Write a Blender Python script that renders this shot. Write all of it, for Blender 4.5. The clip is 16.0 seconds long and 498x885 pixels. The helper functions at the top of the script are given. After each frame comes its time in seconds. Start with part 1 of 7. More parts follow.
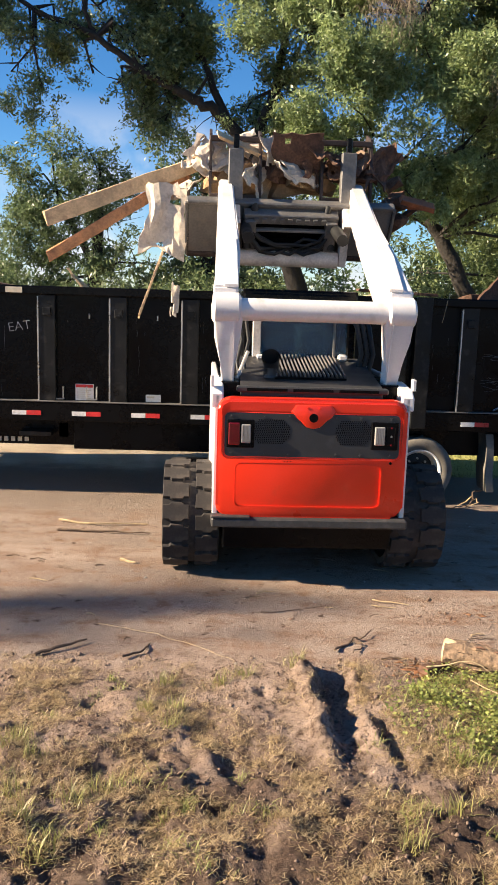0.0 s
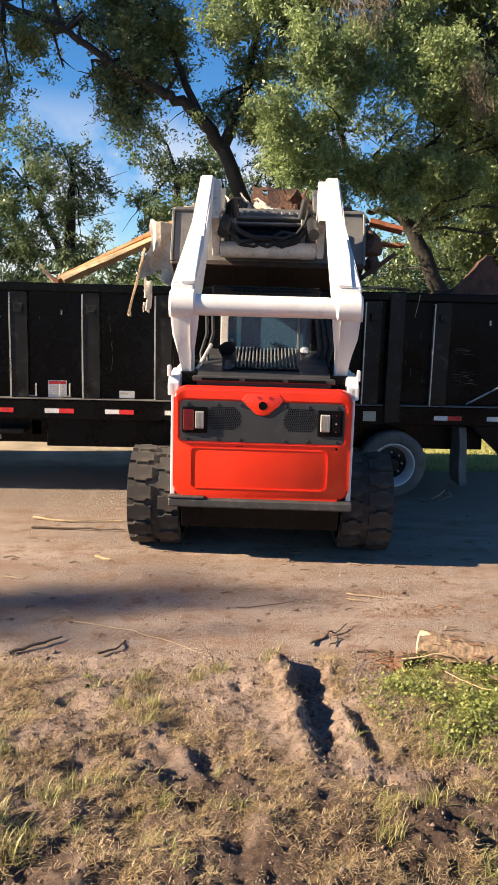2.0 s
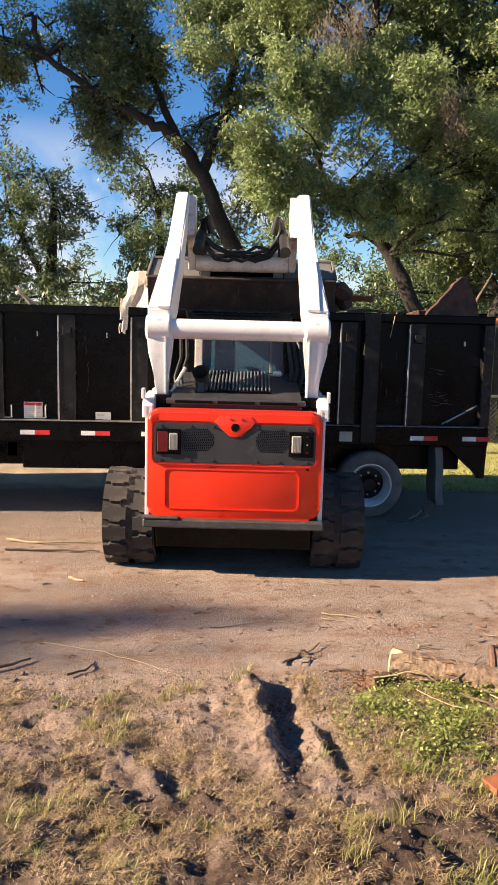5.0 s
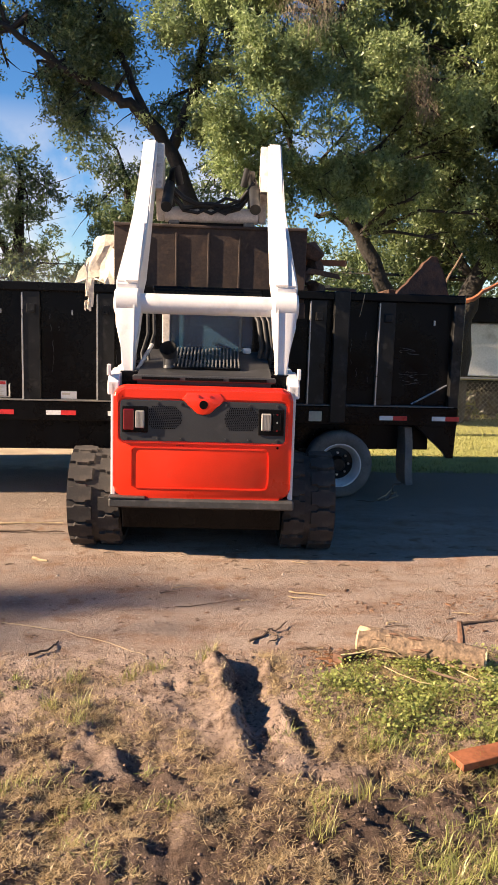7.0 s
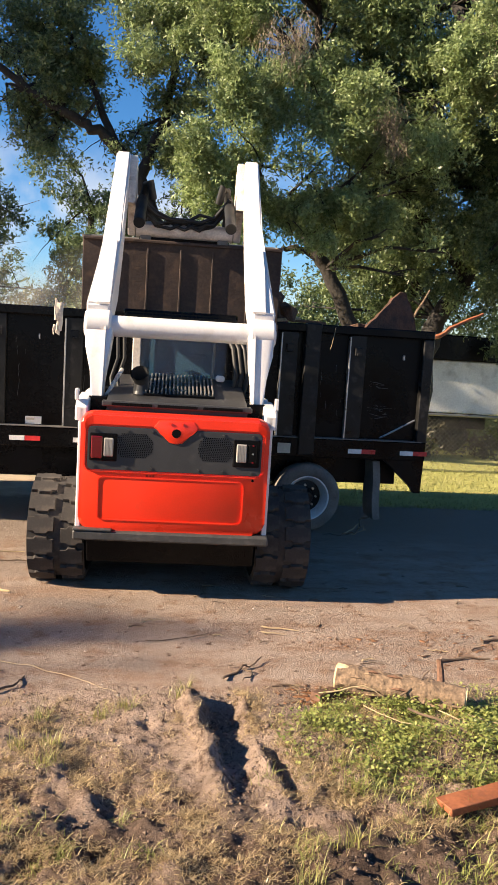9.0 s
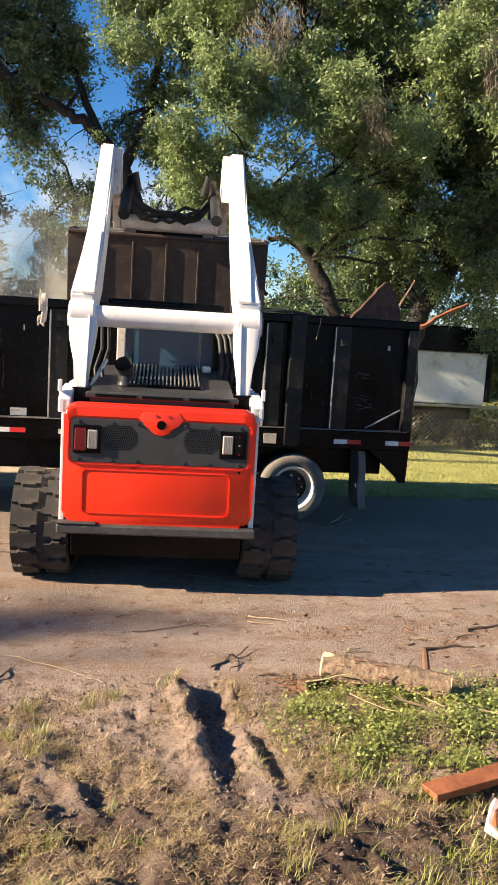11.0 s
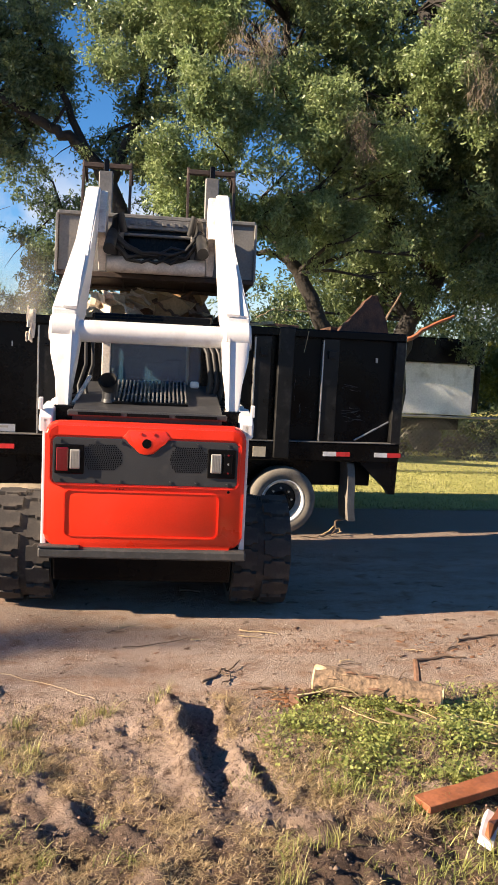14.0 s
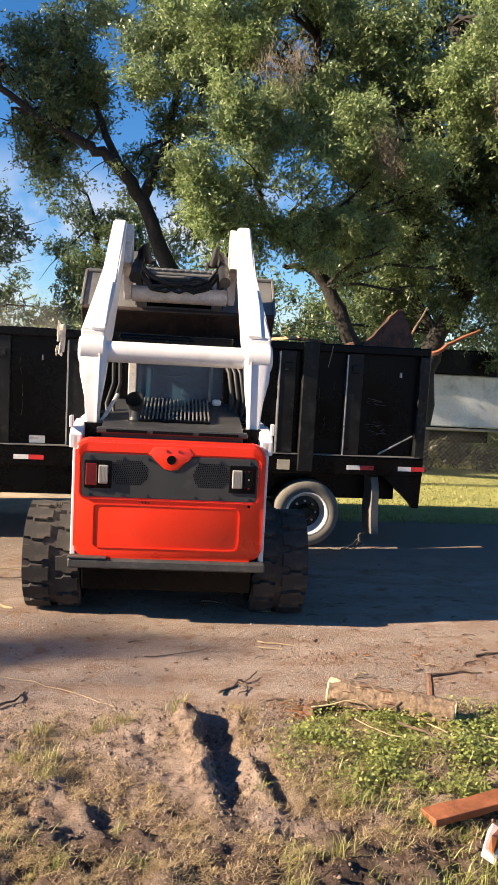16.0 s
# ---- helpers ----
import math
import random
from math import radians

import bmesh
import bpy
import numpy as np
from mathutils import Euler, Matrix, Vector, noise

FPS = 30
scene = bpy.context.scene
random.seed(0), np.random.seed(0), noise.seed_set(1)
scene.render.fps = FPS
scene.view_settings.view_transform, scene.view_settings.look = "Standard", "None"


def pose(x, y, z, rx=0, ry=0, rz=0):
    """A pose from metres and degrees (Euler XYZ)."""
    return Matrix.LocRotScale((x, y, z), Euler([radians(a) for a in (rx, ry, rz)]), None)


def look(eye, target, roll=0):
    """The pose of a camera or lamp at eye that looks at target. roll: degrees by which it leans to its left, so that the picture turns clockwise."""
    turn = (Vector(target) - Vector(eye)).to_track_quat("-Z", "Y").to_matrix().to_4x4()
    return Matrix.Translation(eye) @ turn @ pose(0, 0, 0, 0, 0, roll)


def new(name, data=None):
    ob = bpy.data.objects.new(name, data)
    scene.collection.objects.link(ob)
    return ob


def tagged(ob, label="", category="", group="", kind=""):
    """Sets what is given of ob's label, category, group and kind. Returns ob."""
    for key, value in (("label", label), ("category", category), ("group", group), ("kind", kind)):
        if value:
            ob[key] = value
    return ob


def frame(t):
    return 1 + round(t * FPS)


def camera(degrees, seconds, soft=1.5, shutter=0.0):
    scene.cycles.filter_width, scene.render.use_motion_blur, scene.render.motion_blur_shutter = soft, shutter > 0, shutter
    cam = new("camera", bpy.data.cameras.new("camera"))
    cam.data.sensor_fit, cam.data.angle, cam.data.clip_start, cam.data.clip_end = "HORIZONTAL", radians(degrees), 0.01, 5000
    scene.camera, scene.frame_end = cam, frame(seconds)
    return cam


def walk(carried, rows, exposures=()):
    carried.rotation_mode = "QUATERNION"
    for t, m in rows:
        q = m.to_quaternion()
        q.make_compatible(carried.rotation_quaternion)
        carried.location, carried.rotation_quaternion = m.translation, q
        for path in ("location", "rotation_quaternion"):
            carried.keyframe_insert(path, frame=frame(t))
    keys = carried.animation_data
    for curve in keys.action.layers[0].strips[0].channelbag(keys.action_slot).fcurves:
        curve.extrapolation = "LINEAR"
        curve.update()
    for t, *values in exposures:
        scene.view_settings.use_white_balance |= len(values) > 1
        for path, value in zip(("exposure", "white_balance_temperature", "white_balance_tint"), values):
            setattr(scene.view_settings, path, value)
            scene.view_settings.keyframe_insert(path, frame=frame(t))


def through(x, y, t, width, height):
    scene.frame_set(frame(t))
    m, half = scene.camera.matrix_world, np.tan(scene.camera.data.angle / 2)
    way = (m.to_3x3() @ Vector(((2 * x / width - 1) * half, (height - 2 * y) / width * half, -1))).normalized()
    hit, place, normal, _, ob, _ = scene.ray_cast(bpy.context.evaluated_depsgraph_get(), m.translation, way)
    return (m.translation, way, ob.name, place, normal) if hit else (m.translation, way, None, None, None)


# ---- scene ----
cam = camera(33.1, 16.0)
PATH = [
    (0, (-0.049, 0.709, 2.087), (0.001, 2.676, 1.734), 1.8),
    (0.5, (-0.046, 0.714, 2.078), (0.001, 2.686, 1.747), 1.4),
    (1, (-0.029, 0.717, 2.075), (0.051, 2.686, 1.736), 1.3),
    (1.5, (-0.032, 0.719, 2.083), (0.074, 2.682, 1.713), 1.2),
    (2, (-0.042, 0.714, 2.081), (0.067, 2.678, 1.72), 1.6),
    (2.5, (-0.035, 0.719, 2.077), (0.078, 2.69, 1.755), 1.7),
    (3, (-0.03, 0.737, 2.045), (0.098, 2.708, 1.732), 1.5),
    (3.5, (-0.03, 0.713, 2.073), (0.11, 2.68, 1.738), 1.1),
    (4, (-0.026, 0.706, 2.088), (0.115, 2.674, 1.763), 1.4),
    (6.5, (0.151, 0.714, 1.971), (0.297, 2.688, 1.681), 1.6),
    (7, (0.087, 0.785, 1.972), (0.297, 2.746, 1.638), 1.8),
    (7.5, (0.004, 0.87, 1.952), (0.291, 2.824, 1.635), 2.4),
    (8, (-0.022, 0.902, 1.956), (0.299, 2.864, 1.734), 2.6),
    (8.5, (-0.054, 0.906, 1.951), (0.265, 2.868, 1.73), 3.4),
    (9, (-0.055, 0.906, 1.942), (0.266, 2.864, 1.687), 3.6),
    (11.5, (-0.058, 0.892, 1.942), (0.303, 2.84, 1.667), 3.4),
    (12, (-0.059, 0.89, 1.946), (0.305, 2.838, 1.679), 3.2),
    (12.5, (-0.057, 0.889, 1.949), (0.317, 2.838, 1.695), 3.0),
    (13, (-0.062, 0.887, 1.955), (0.312, 2.836, 1.705), 3.0),
    (13.5, (-0.055, 0.882, 1.951), (0.321, 2.831, 1.705), 2.9),
    (14, (-0.056, 0.882, 1.95), (0.322, 2.83, 1.707), 2.9),
    (14.5, (-0.059, 0.874, 1.959), (0.31, 2.826, 1.723), 3.1),
    (15, (-0.058, 0.875, 1.969), (0.292, 2.83, 1.738), 3.2),
    (15.5, (-0.041, 0.842, 1.989), (0.29, 2.8, 1.753), 3.0),
    (16, (0.01, 0.761, 2.008), (0.309, 2.725, 1.782), 3.1),
]
walk(cam, [(t, look(eye, target, roll)) for t, eye, target, roll in PATH],
     [(0, 1.02, 6500, 10), (3, 1.02, 6500, 11), (4, 1.02, 6620, 14), (6.5, 1.02, 6850, 15), (7.5, 1.02, 6880, 16), (8.5, 1.02, 6700, 12), (11.5, 1.03, 6480, 9), (13.5, 1.03, 6550, 12), (16, 1.02, 6450, 11)])

# ---- daylight: low evening sun from the left, slightly behind the camera ----
SUN_AZ, SUN_EL = 187.0, 26.0  # degrees: bearing of the sun counter-clockwise from +x, height
world = bpy.data.worlds.new("sky")
scene.world = world
world.use_nodes = True
wn = world.node_tree.nodes
sky = wn.new("ShaderNodeTexSky")
sky.sky_type, sky.sun_disc = "NISHITA", False
sky.altitude, sky.air_density, sky.dust_density, sky.ozone_density = 1500, 1.0, 0.1, 5.0
sky.sun_elevation, sky.sun_rotation = radians(SUN_EL), radians(90 - SUN_AZ)
hs = wn.new("ShaderNodeHueSaturation")
hs.inputs["Saturation"].default_value, hs.inputs["Value"].default_value = 1.18, 1.15
world.node_tree.links.new(sky.outputs[0], hs.inputs["Color"])
wtc, wnz, wrr, wmx = wn.new("ShaderNodeTexCoord"), wn.new("ShaderNodeTexNoise"), wn.new("ShaderNodeMapRange"), wn.new("ShaderNodeMix")
wnz.inputs["Scale"].default_value, wnz.inputs["Detail"].default_value = 9.0, 7.0
wrr.inputs["From Min"].default_value, wrr.inputs["From Max"].default_value, wrr.inputs["To Max"].default_value = 0.48, 0.62, 0.8
wmx.data_type = "RGBA"
wmx.inputs["B"].default_value = (6.2, 6.4, 6.8, 1)  # sunlit fair-weather clouds
wsp, wlo, wmu = wn.new("ShaderNodeSeparateXYZ"), wn.new("ShaderNodeMapRange"), wn.new("ShaderNodeMath")
wlo.inputs["From Min"].default_value, wlo.inputs["From Max"].default_value = 0.21, 0.13
wmu.operation = "MULTIPLY"
wmp = wn.new("ShaderNodeMapping")
wmp.inputs["Location"].default_value = (0.37, 0.21, 0.11)
for a_, b_ in ((wtc.outputs["Generated"], wmp.inputs["Vector"]), (wmp.outputs[0], wnz.inputs["Vector"]), (wnz.outputs["Fac"], wrr.inputs["Value"]), (wtc.outputs["Generated"], wsp.inputs[0]), (wsp.outputs["Z"], wlo.inputs["Value"]), (wrr.outputs[0], wmu.inputs[0]), (wlo.outputs[0], wmu.inputs[1]), (wmu.outputs[0], wmx.inputs["Factor"]), (hs.outputs[0], wmx.inputs["A"]), (wmx.outputs["Result"], wn["Background"].inputs[0])):
    world.node_tree.links.new(a_, b_)
wn["Background"].inputs[1].default_value = 0.071
sun = new("sun", bpy.data.lights.new("sun", "SUN"))
sun.data.energy, sun.data.angle, sun.data.color = 7.5, radians(0.5), (1.0, 0.815, 0.59)
_d = Vector((math.cos(radians(SUN_AZ)) * math.cos(radians(SUN_EL)), math.sin(radians(SUN_AZ)) * math.cos(radians(SUN_EL)), math.sin(radians(SUN_EL))))
sun.matrix_world = look(_d * 30, (0, 0, 0))


# ---- materials ----
def material(name, color, rough=0.6, metal=0.0, vary=0.25, scale=6.0, fine=60.0, bump=0.0, bump_scale=40.0, dirt=None, dirt_amount=0.0, spec=0.5, rand=0.0, coat=0.0):
    """A surface with coarse stains, fine grain, roughness wear and fine relief, in metres."""
    m = bpy.data.materials.new(name)
    m.use_nodes = True
    nt = m.node_tree
    n, l = nt.nodes, nt.links
    b = n["Principled BSDF"]
    b.inputs["Metallic"].default_value = metal
    b.inputs["Specular IOR Level"].default_value = spec
    b.inputs["Coat Weight"].default_value = coat
    tc = n.new("ShaderNodeTexCoord")

    def noise_tex(s, detail=5.0):
        t = n.new("ShaderNodeTexNoise")
        t.inputs["Scale"].default_value, t.inputs["Detail"].default_value = s, detail
        l.new(tc.outputs["Object"], t.inputs["Vector"])
        return t

    def mul(a, lo, hi):
        r = n.new("ShaderNodeMapRange")
        r.inputs["From Min"].default_value, r.inputs["From Max"].default_value = 0.3, 0.7
        r.inputs["To Min"].default_value, r.inputs["To Max"].default_value = lo, hi
        l.new(a, r.inputs["Value"])
        return r.outputs[0]

    big, small = noise_tex(scale), noise_tex(fine, 8.0)
    v = n.new("ShaderNodeMath")
    v.operation = "MULTIPLY"
    l.new(mul(big.outputs["Fac"], 1 - vary, 1 + vary), v.inputs[0])
    l.new(mul(small.outputs["Fac"], 1 - vary * 0.6, 1 + vary * 0.6), v.inputs[1])
    val = v.outputs[0]
    if rand:
        oi = n.new("ShaderNodeObjectInfo")
        w = n.new("ShaderNodeMath")
        w.operation = "MULTIPLY"
        rr = n.new("ShaderNodeMapRange")
        rr.inputs["To Min"].default_value, rr.inputs["To Max"].default_value = 1 - rand, 1 + rand
        l.new(oi.outputs["Random"], rr.inputs["Value"])
        l.new(val, w.inputs[0]), l.new(rr.outputs[0], w.inputs[1])
        val = w.outputs[0]
    mx = n.new("ShaderNodeMix")
    mx.data_type, mx.blend_type = "RGBA", "MULTIPLY"
    mx.inputs["Factor"].default_value = 1.0
    mx.inputs["A"].default_value = (*color, 1)
    l.new(val, mx.inputs["B"])
    col = mx.outputs["Result"]
    if dirt:
        md = n.new("ShaderNodeMix")
        md.data_type = "RGBA"
        dn = noise_tex(scale * 2.3, 9.0)
        r = n.new("ShaderNodeMapRange")
        r.inputs["From Min"].default_value, r.inputs["From Max"].default_value = 0.62 - 0.3 * dirt_amount, 0.8 - 0.2 * dirt_amount
        r.inputs["To Max"].default_value = min(1.0, 0.4 + dirt_amount)
        l.new(dn.outputs["Fac"], r.inputs["Value"])
        l.new(r.outputs[0], md.inputs["Factor"])
        l.new(col, md.inputs["A"])
        md.inputs["B"].default_value = (*dirt, 1)
        col = md.outputs["Result"]
    l.new(col, b.inputs["Base Color"])
    l.new(mul(big.outputs["Fac"], max(0.03, rough - 0.12), min(1, rough + 0.12)), b.inputs["Roughness"])
    if bump:
        bn = n.new("ShaderNodeBump")
        bn.inputs["Strength"].default_value, bn.inputs["Distance"].default_value = 1.0, bump
        bt = noise_tex(bump_scale, 8.0)
        l.new(bt.outputs["Fac"], bn.inputs["Height"])
        l.new(bn.outputs[0], b.inputs["Normal"])
    return m


def leaf_material(name, light, dark, through=0.35):
    m = bpy.data.materials.new(name)
    m.use_nodes = True
    n, l = m.node_tree.nodes, m.node_tree.links
    b = n["Principled BSDF"]
    b.inputs["Roughness"].default_value = 0.40
    g = n.new("ShaderNodeNewGeometry")
    mx = n.new("ShaderNodeMix")
    mx.data_type = "RGBA"
    mx.inputs["A"].default_value, mx.inputs["B"].default_value = (*light, 1), (*dark, 1)
    l.new(g.outputs["Random Per Island"], mx.inputs["Factor"])
    tc, nz = n.new("ShaderNodeTexCoord"), n.new("ShaderNodeTexNoise")
    nz.inputs["Scale"].default_value = 1.1
    l.new(tc.outputs["Object"], nz.inputs["Vector"])
    m2 = n.new("ShaderNodeMix")
    m2.data_type, m2.blend_type = "RGBA", "MULTIPLY"
    m2.inputs["Factor"].default_value = 0.6
    l.new(mx.outputs["Result"], m2.inputs["A"]), l.new(nz.outputs["Fac"], m2.inputs["B"])
    l.new(m2.outputs["Result"], b.inputs["Base Color"])
    tr = n.new("ShaderNodeBsdfTranslucent")
    l.new(m2.outputs["Result"], tr.inputs["Color"])
    add = n.new("ShaderNodeMixShader")
    add.inputs[0].default_value = through
    l.new(b.outputs[0], add.inputs[1]), l.new(tr.outputs[0], add.inputs[2])
    l.new(add.outputs[0], n["Material Output"].inputs["Surface"])
    return m


def glass_material(name, color, rough=0.03):
    m = bpy.data.materials.new(name)
    m.use_nodes = True
    b = m.node_tree.nodes["Principled BSDF"]
    b.inputs["Base Color"].default_value = (*color, 1)
    b.inputs["Roughness"].default_value = rough
    b.inputs["Transmission Weight"].default_value = 0.6
    b.inputs["IOR"].default_value = 1.5
    return m


RED = material("red_paint", (0.88, 0.034, 0.008), 0.36, vary=0.06, scale=2.5, fine=90, dirt=(0.60, 0.07, 0.03), dirt_amount=0.04, coat=0.15)
WHITE = material("white_paint", (0.72, 0.69, 0.67), 0.42, vary=0.06, scale=3, fine=70, dirt=(0.42, 0.37, 0.31), dirt_amount=0.12)
DUSTY = material("dusty_white_paint", (0.62, 0.56, 0.50), 0.6, vary=0.22, scale=5, dirt=(0.22, 0.15, 0.11), dirt_amount=0.25)
BLACK = material("black_paint", (0.0035, 0.0035, 0.004), 0.26, vary=0.3, scale=2.5, fine=40, dirt=(0.016, 0.0155, 0.015), dirt_amount=0.08, spec=0.13, bump=0.0012, bump_scale=9)
BLACK_WORN = material("worn_black_paint", (0.009, 0.009, 0.009), 0.36, vary=0.5, scale=5, fine=80, dirt=(0.055, 0.052, 0.049), dirt_amount=0.22, spec=0.26)
BUMPER = material("worn_grey_bumper", (0.045, 0.043, 0.041), 0.55, vary=0.3, scale=6, fine=70, dirt=(0.12, 0.11, 0.10), dirt_amount=0.25)
PLASTIC = material("grey_black_plastic", (0.032, 0.032, 0.033), 0.5, vary=0.15, scale=5, fine=120, dirt=(0.07, 0.066, 0.062), dirt_amount=0.06)
STEEL = material("dusty_bucket_steel", (0.155, 0.150, 0.142), 0.5, metal=0.2, vary=0.25, scale=4, fine=50, dirt=(0.22, 0.185, 0.15), dirt_amount=0.25)
RUST = material("rusty_bucket_steel", (0.045, 0.030, 0.024), 0.65, metal=0.2, vary=0.4, scale=4, fine=40, dirt=(0.10, 0.06, 0.04), dirt_amount=0.3, bump=0.002)
RUBBER = material("dusty_black_rubber", (0.032, 0.027, 0.024), 0.9, vary=0.35, scale=5, fine=60, dirt=(0.085, 0.068, 0.055), dirt_amount=0.35, bump=0.001)
TYRE = material("dusty_tyre_rubber", (0.16, 0.145, 0.125), 0.9, vary=0.25, scale=6, fine=60, dirt=(0.05, 0.045, 0.04), dirt_amount=0.2)
HOSE = material("black_hose", (0.008, 0.008, 0.008), 0.6, vary=0.2)
# blue base colour paints the sky's reflection into the window
GLASS = glass_material("sky_blue_cab_glass", (0.09, 0.21, 0.32))
LAMP_RED = material("red_lamp_lens", (0.115, 0.004, 0.008), 0.15, vary=0.1, coat=0.5)
LAMP_WHITE = material("clear_lamp_lens", (0.33, 0.31, 0.28), 0.2, vary=0.1, coat=0.5)
TAPE_RED = material("red_reflective_tape", (0.62, 0.03, 0.03), 0.35, vary=0.15, scale=12, dirt=(0.2, 0.1, 0.08), dirt_amount=0.1)
TAPE_WHITE = material("white_reflective_tape", (0.75, 0.74, 0.72), 0.35, vary=0.12, scale=12, dirt=(0.3, 0.27, 0.22), dirt_amount=0.15)
PAPER = material("label_paper", (0.74, 0.71, 0.66), 0.6, vary=0.08, scale=14, dirt=(0.4, 0.35, 0.28), dirt_amount=0.1)
TAN = material("tan_label", (0.55, 0.48, 0.36), 0.6, vary=0.12, scale=14)
BRIGHT = material("bright_metal", (0.45, 0.44, 0.42), 0.35, metal=0.8, vary=0.2, scale=10)
CHALK = material("chalk_scratch", (0.5, 0.49, 0.47), 0.9, vary=0.3, scale=20)
SCUFF = material("grey_scuff", (0.10, 0.10, 0.10), 0.8, vary=0.4, scale=20)
RIM = material("white_wheel_rim", (0.78, 0.77, 0.74), 0.4, vary=0.08, scale=8, dirt=(0.3, 0.25, 0.2), dirt_amount=0.15)
BARK = material("oak_bark", (0.026, 0.022, 0.019), 0.95, vary=0.45, scale=5, fine=30, bump=0.02, bump_scale=18)
ORANGE = material("orange_split_plank", (0.52, 0.25, 0.11), 0.75, vary=0.3, scale=6, fine=70, dirt=(0.25, 0.11, 0.05), dirt_amount=0.3, bump=0.003)
LOGBARK = material("pale_log_bark", (0.215, 0.145, 0.092), 0.95, vary=0.4, scale=26, fine=90, dirt=(0.145, 0.10, 0.066), dirt_amount=0.5, bump=0.016, bump_scale=30)
CARD = material("crumpled_tan_board", (0.42, 0.26, 0.13), 0.85, vary=0.3, scale=5, fine=50, dirt=(0.22, 0.13, 0.07), dirt_amount=0.3, rand=0.2, bump=0.006)
CUTWOOD = material("fresh_cut_wood", (0.68, 0.50, 0.28), 0.8, vary=0.2, scale=10, fine=70, bump=0.003)
LUMBER = material("pale_lumber", (0.62, 0.44, 0.25), 0.75, vary=0.25, scale=7, fine=60, dirt=(0.30, 0.18, 0.10), dirt_amount=0.25, rand=0.25, bump=0.002)
REDWOOD = material("red_brown_board", (0.27, 0.092, 0.038), 0.65, vary=0.25, scale=9, fine=60, dirt=(0.15, 0.06, 0.03), dirt_amount=0.25, bump=0.002)
BROWNBOARD = material("brown_bark_slab", (0.11, 0.058, 0.036), 0.9, vary=0.5, scale=7, fine=50, bump=0.008, rand=0.2)
DRYWALL = material("torn_plasterboard", (0.58, 0.50, 0.40), 0.85, vary=0.2, scale=7, fine=40, dirt=(0.36, 0.26, 0.16), dirt_amount=0.3, bump=0.004, rand=0.2)
TWIG = material("dry_twig", (0.12, 0.08, 0.052), 0.9, vary=0.4, scale=12)
PALETWIG = material("pale_dry_stalk", (0.40, 0.30, 0.17), 0.85, vary=0.3, scale=12)
GALV = material("galvanised_wire", (0.23, 0.23, 0.22), 0.4, metal=0.7, vary=0.2)
SIDING = material("weathered_white_panel", (0.74, 0.74, 0.72), 0.6, vary=0.15, scale=2, fine=30, dirt=(0.35, 0.34, 0.3), dirt_amount=0.25)
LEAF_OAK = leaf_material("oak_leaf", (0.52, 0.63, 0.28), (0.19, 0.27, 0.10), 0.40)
# shaded copy of the oak leaf: crown shade is put into its darker colour
LEAF_SHADED = leaf_material("shaded_oak_leaf", (0.33, 0.41, 0.18), (0.09, 0.145, 0.058), 0.36)
LEAF_FAR = leaf_material("far_leaf", (0.24, 0.32, 0.15), (0.11, 0.165, 0.075), 0.42)
LEAF_YELLOW = leaf_material("yellow_green_leaf", (0.25, 0.27, 0.05), (0.12, 0.16, 0.03))
MOSS = material("grey_hanging_moss", (0.23, 0.185, 0.13), 0.95, vary=0.4)
GRASS_DRY = leaf_material("straw_blade", (0.95, 0.75, 0.44), (0.32, 0.21, 0.10), 0.30)
GRASS_GREEN = leaf_material("green_blade", (0.62, 0.61, 0.21), (0.26, 0.30, 0.07), 0.38)
WEED = leaf_material("weed_leaf", (0.66, 0.68, 0.22), (0.25, 0.32, 0.08), 0.38)


# ---- mesh helpers ----
def part(name, bm, mat, parent=None, label="", m=None, smooth=0):
    me = bpy.data.meshes.new(name)
    bmesh.ops.recalc_face_normals(bm, faces=bm.faces)
    bm.to_mesh(me)
    bm.free()
    for a in (mat if isinstance(mat, (list, tuple)) else [mat]):
        me.materials.append(a)
    if smooth:
        for p in me.polygons:
            p.use_smooth = True
        me.set_sharp_from_angle(angle=radians(smooth))
    ob = new(name, me)
    if parent:
        ob.parent = parent
    if m is not None:
        ob.matrix_basis = m
    if label:
        ob["label"] = label
    return ob


def box(bm, x0, x1, y0, y1, z0, z1, bevel=0.0, m=None, seg=1):
    vs = bmesh.ops.create_cube(bm, size=1.0)["verts"]
    for v in vs:
        v.co = Vector(((x0 + x1) / 2 + v.co.x * (x1 - x0), (y0 + y1) / 2 + v.co.y * (y1 - y0), (z0 + z1) / 2 + v.co.z * (z1 - z0)))
    if bevel:
        es = list({e for v in vs for e in v.link_edges})
        r = bmesh.ops.bevel(bm, geom=es, offset=bevel, segments=seg, affect="EDGES", profile=0.5)
        vs = list({v for f in r["faces"] for v in f.verts} | {v for v in vs if v.is_valid})
    if m is not None:
        bmesh.ops.transform(bm, matrix=m, verts=vs)
    return bm


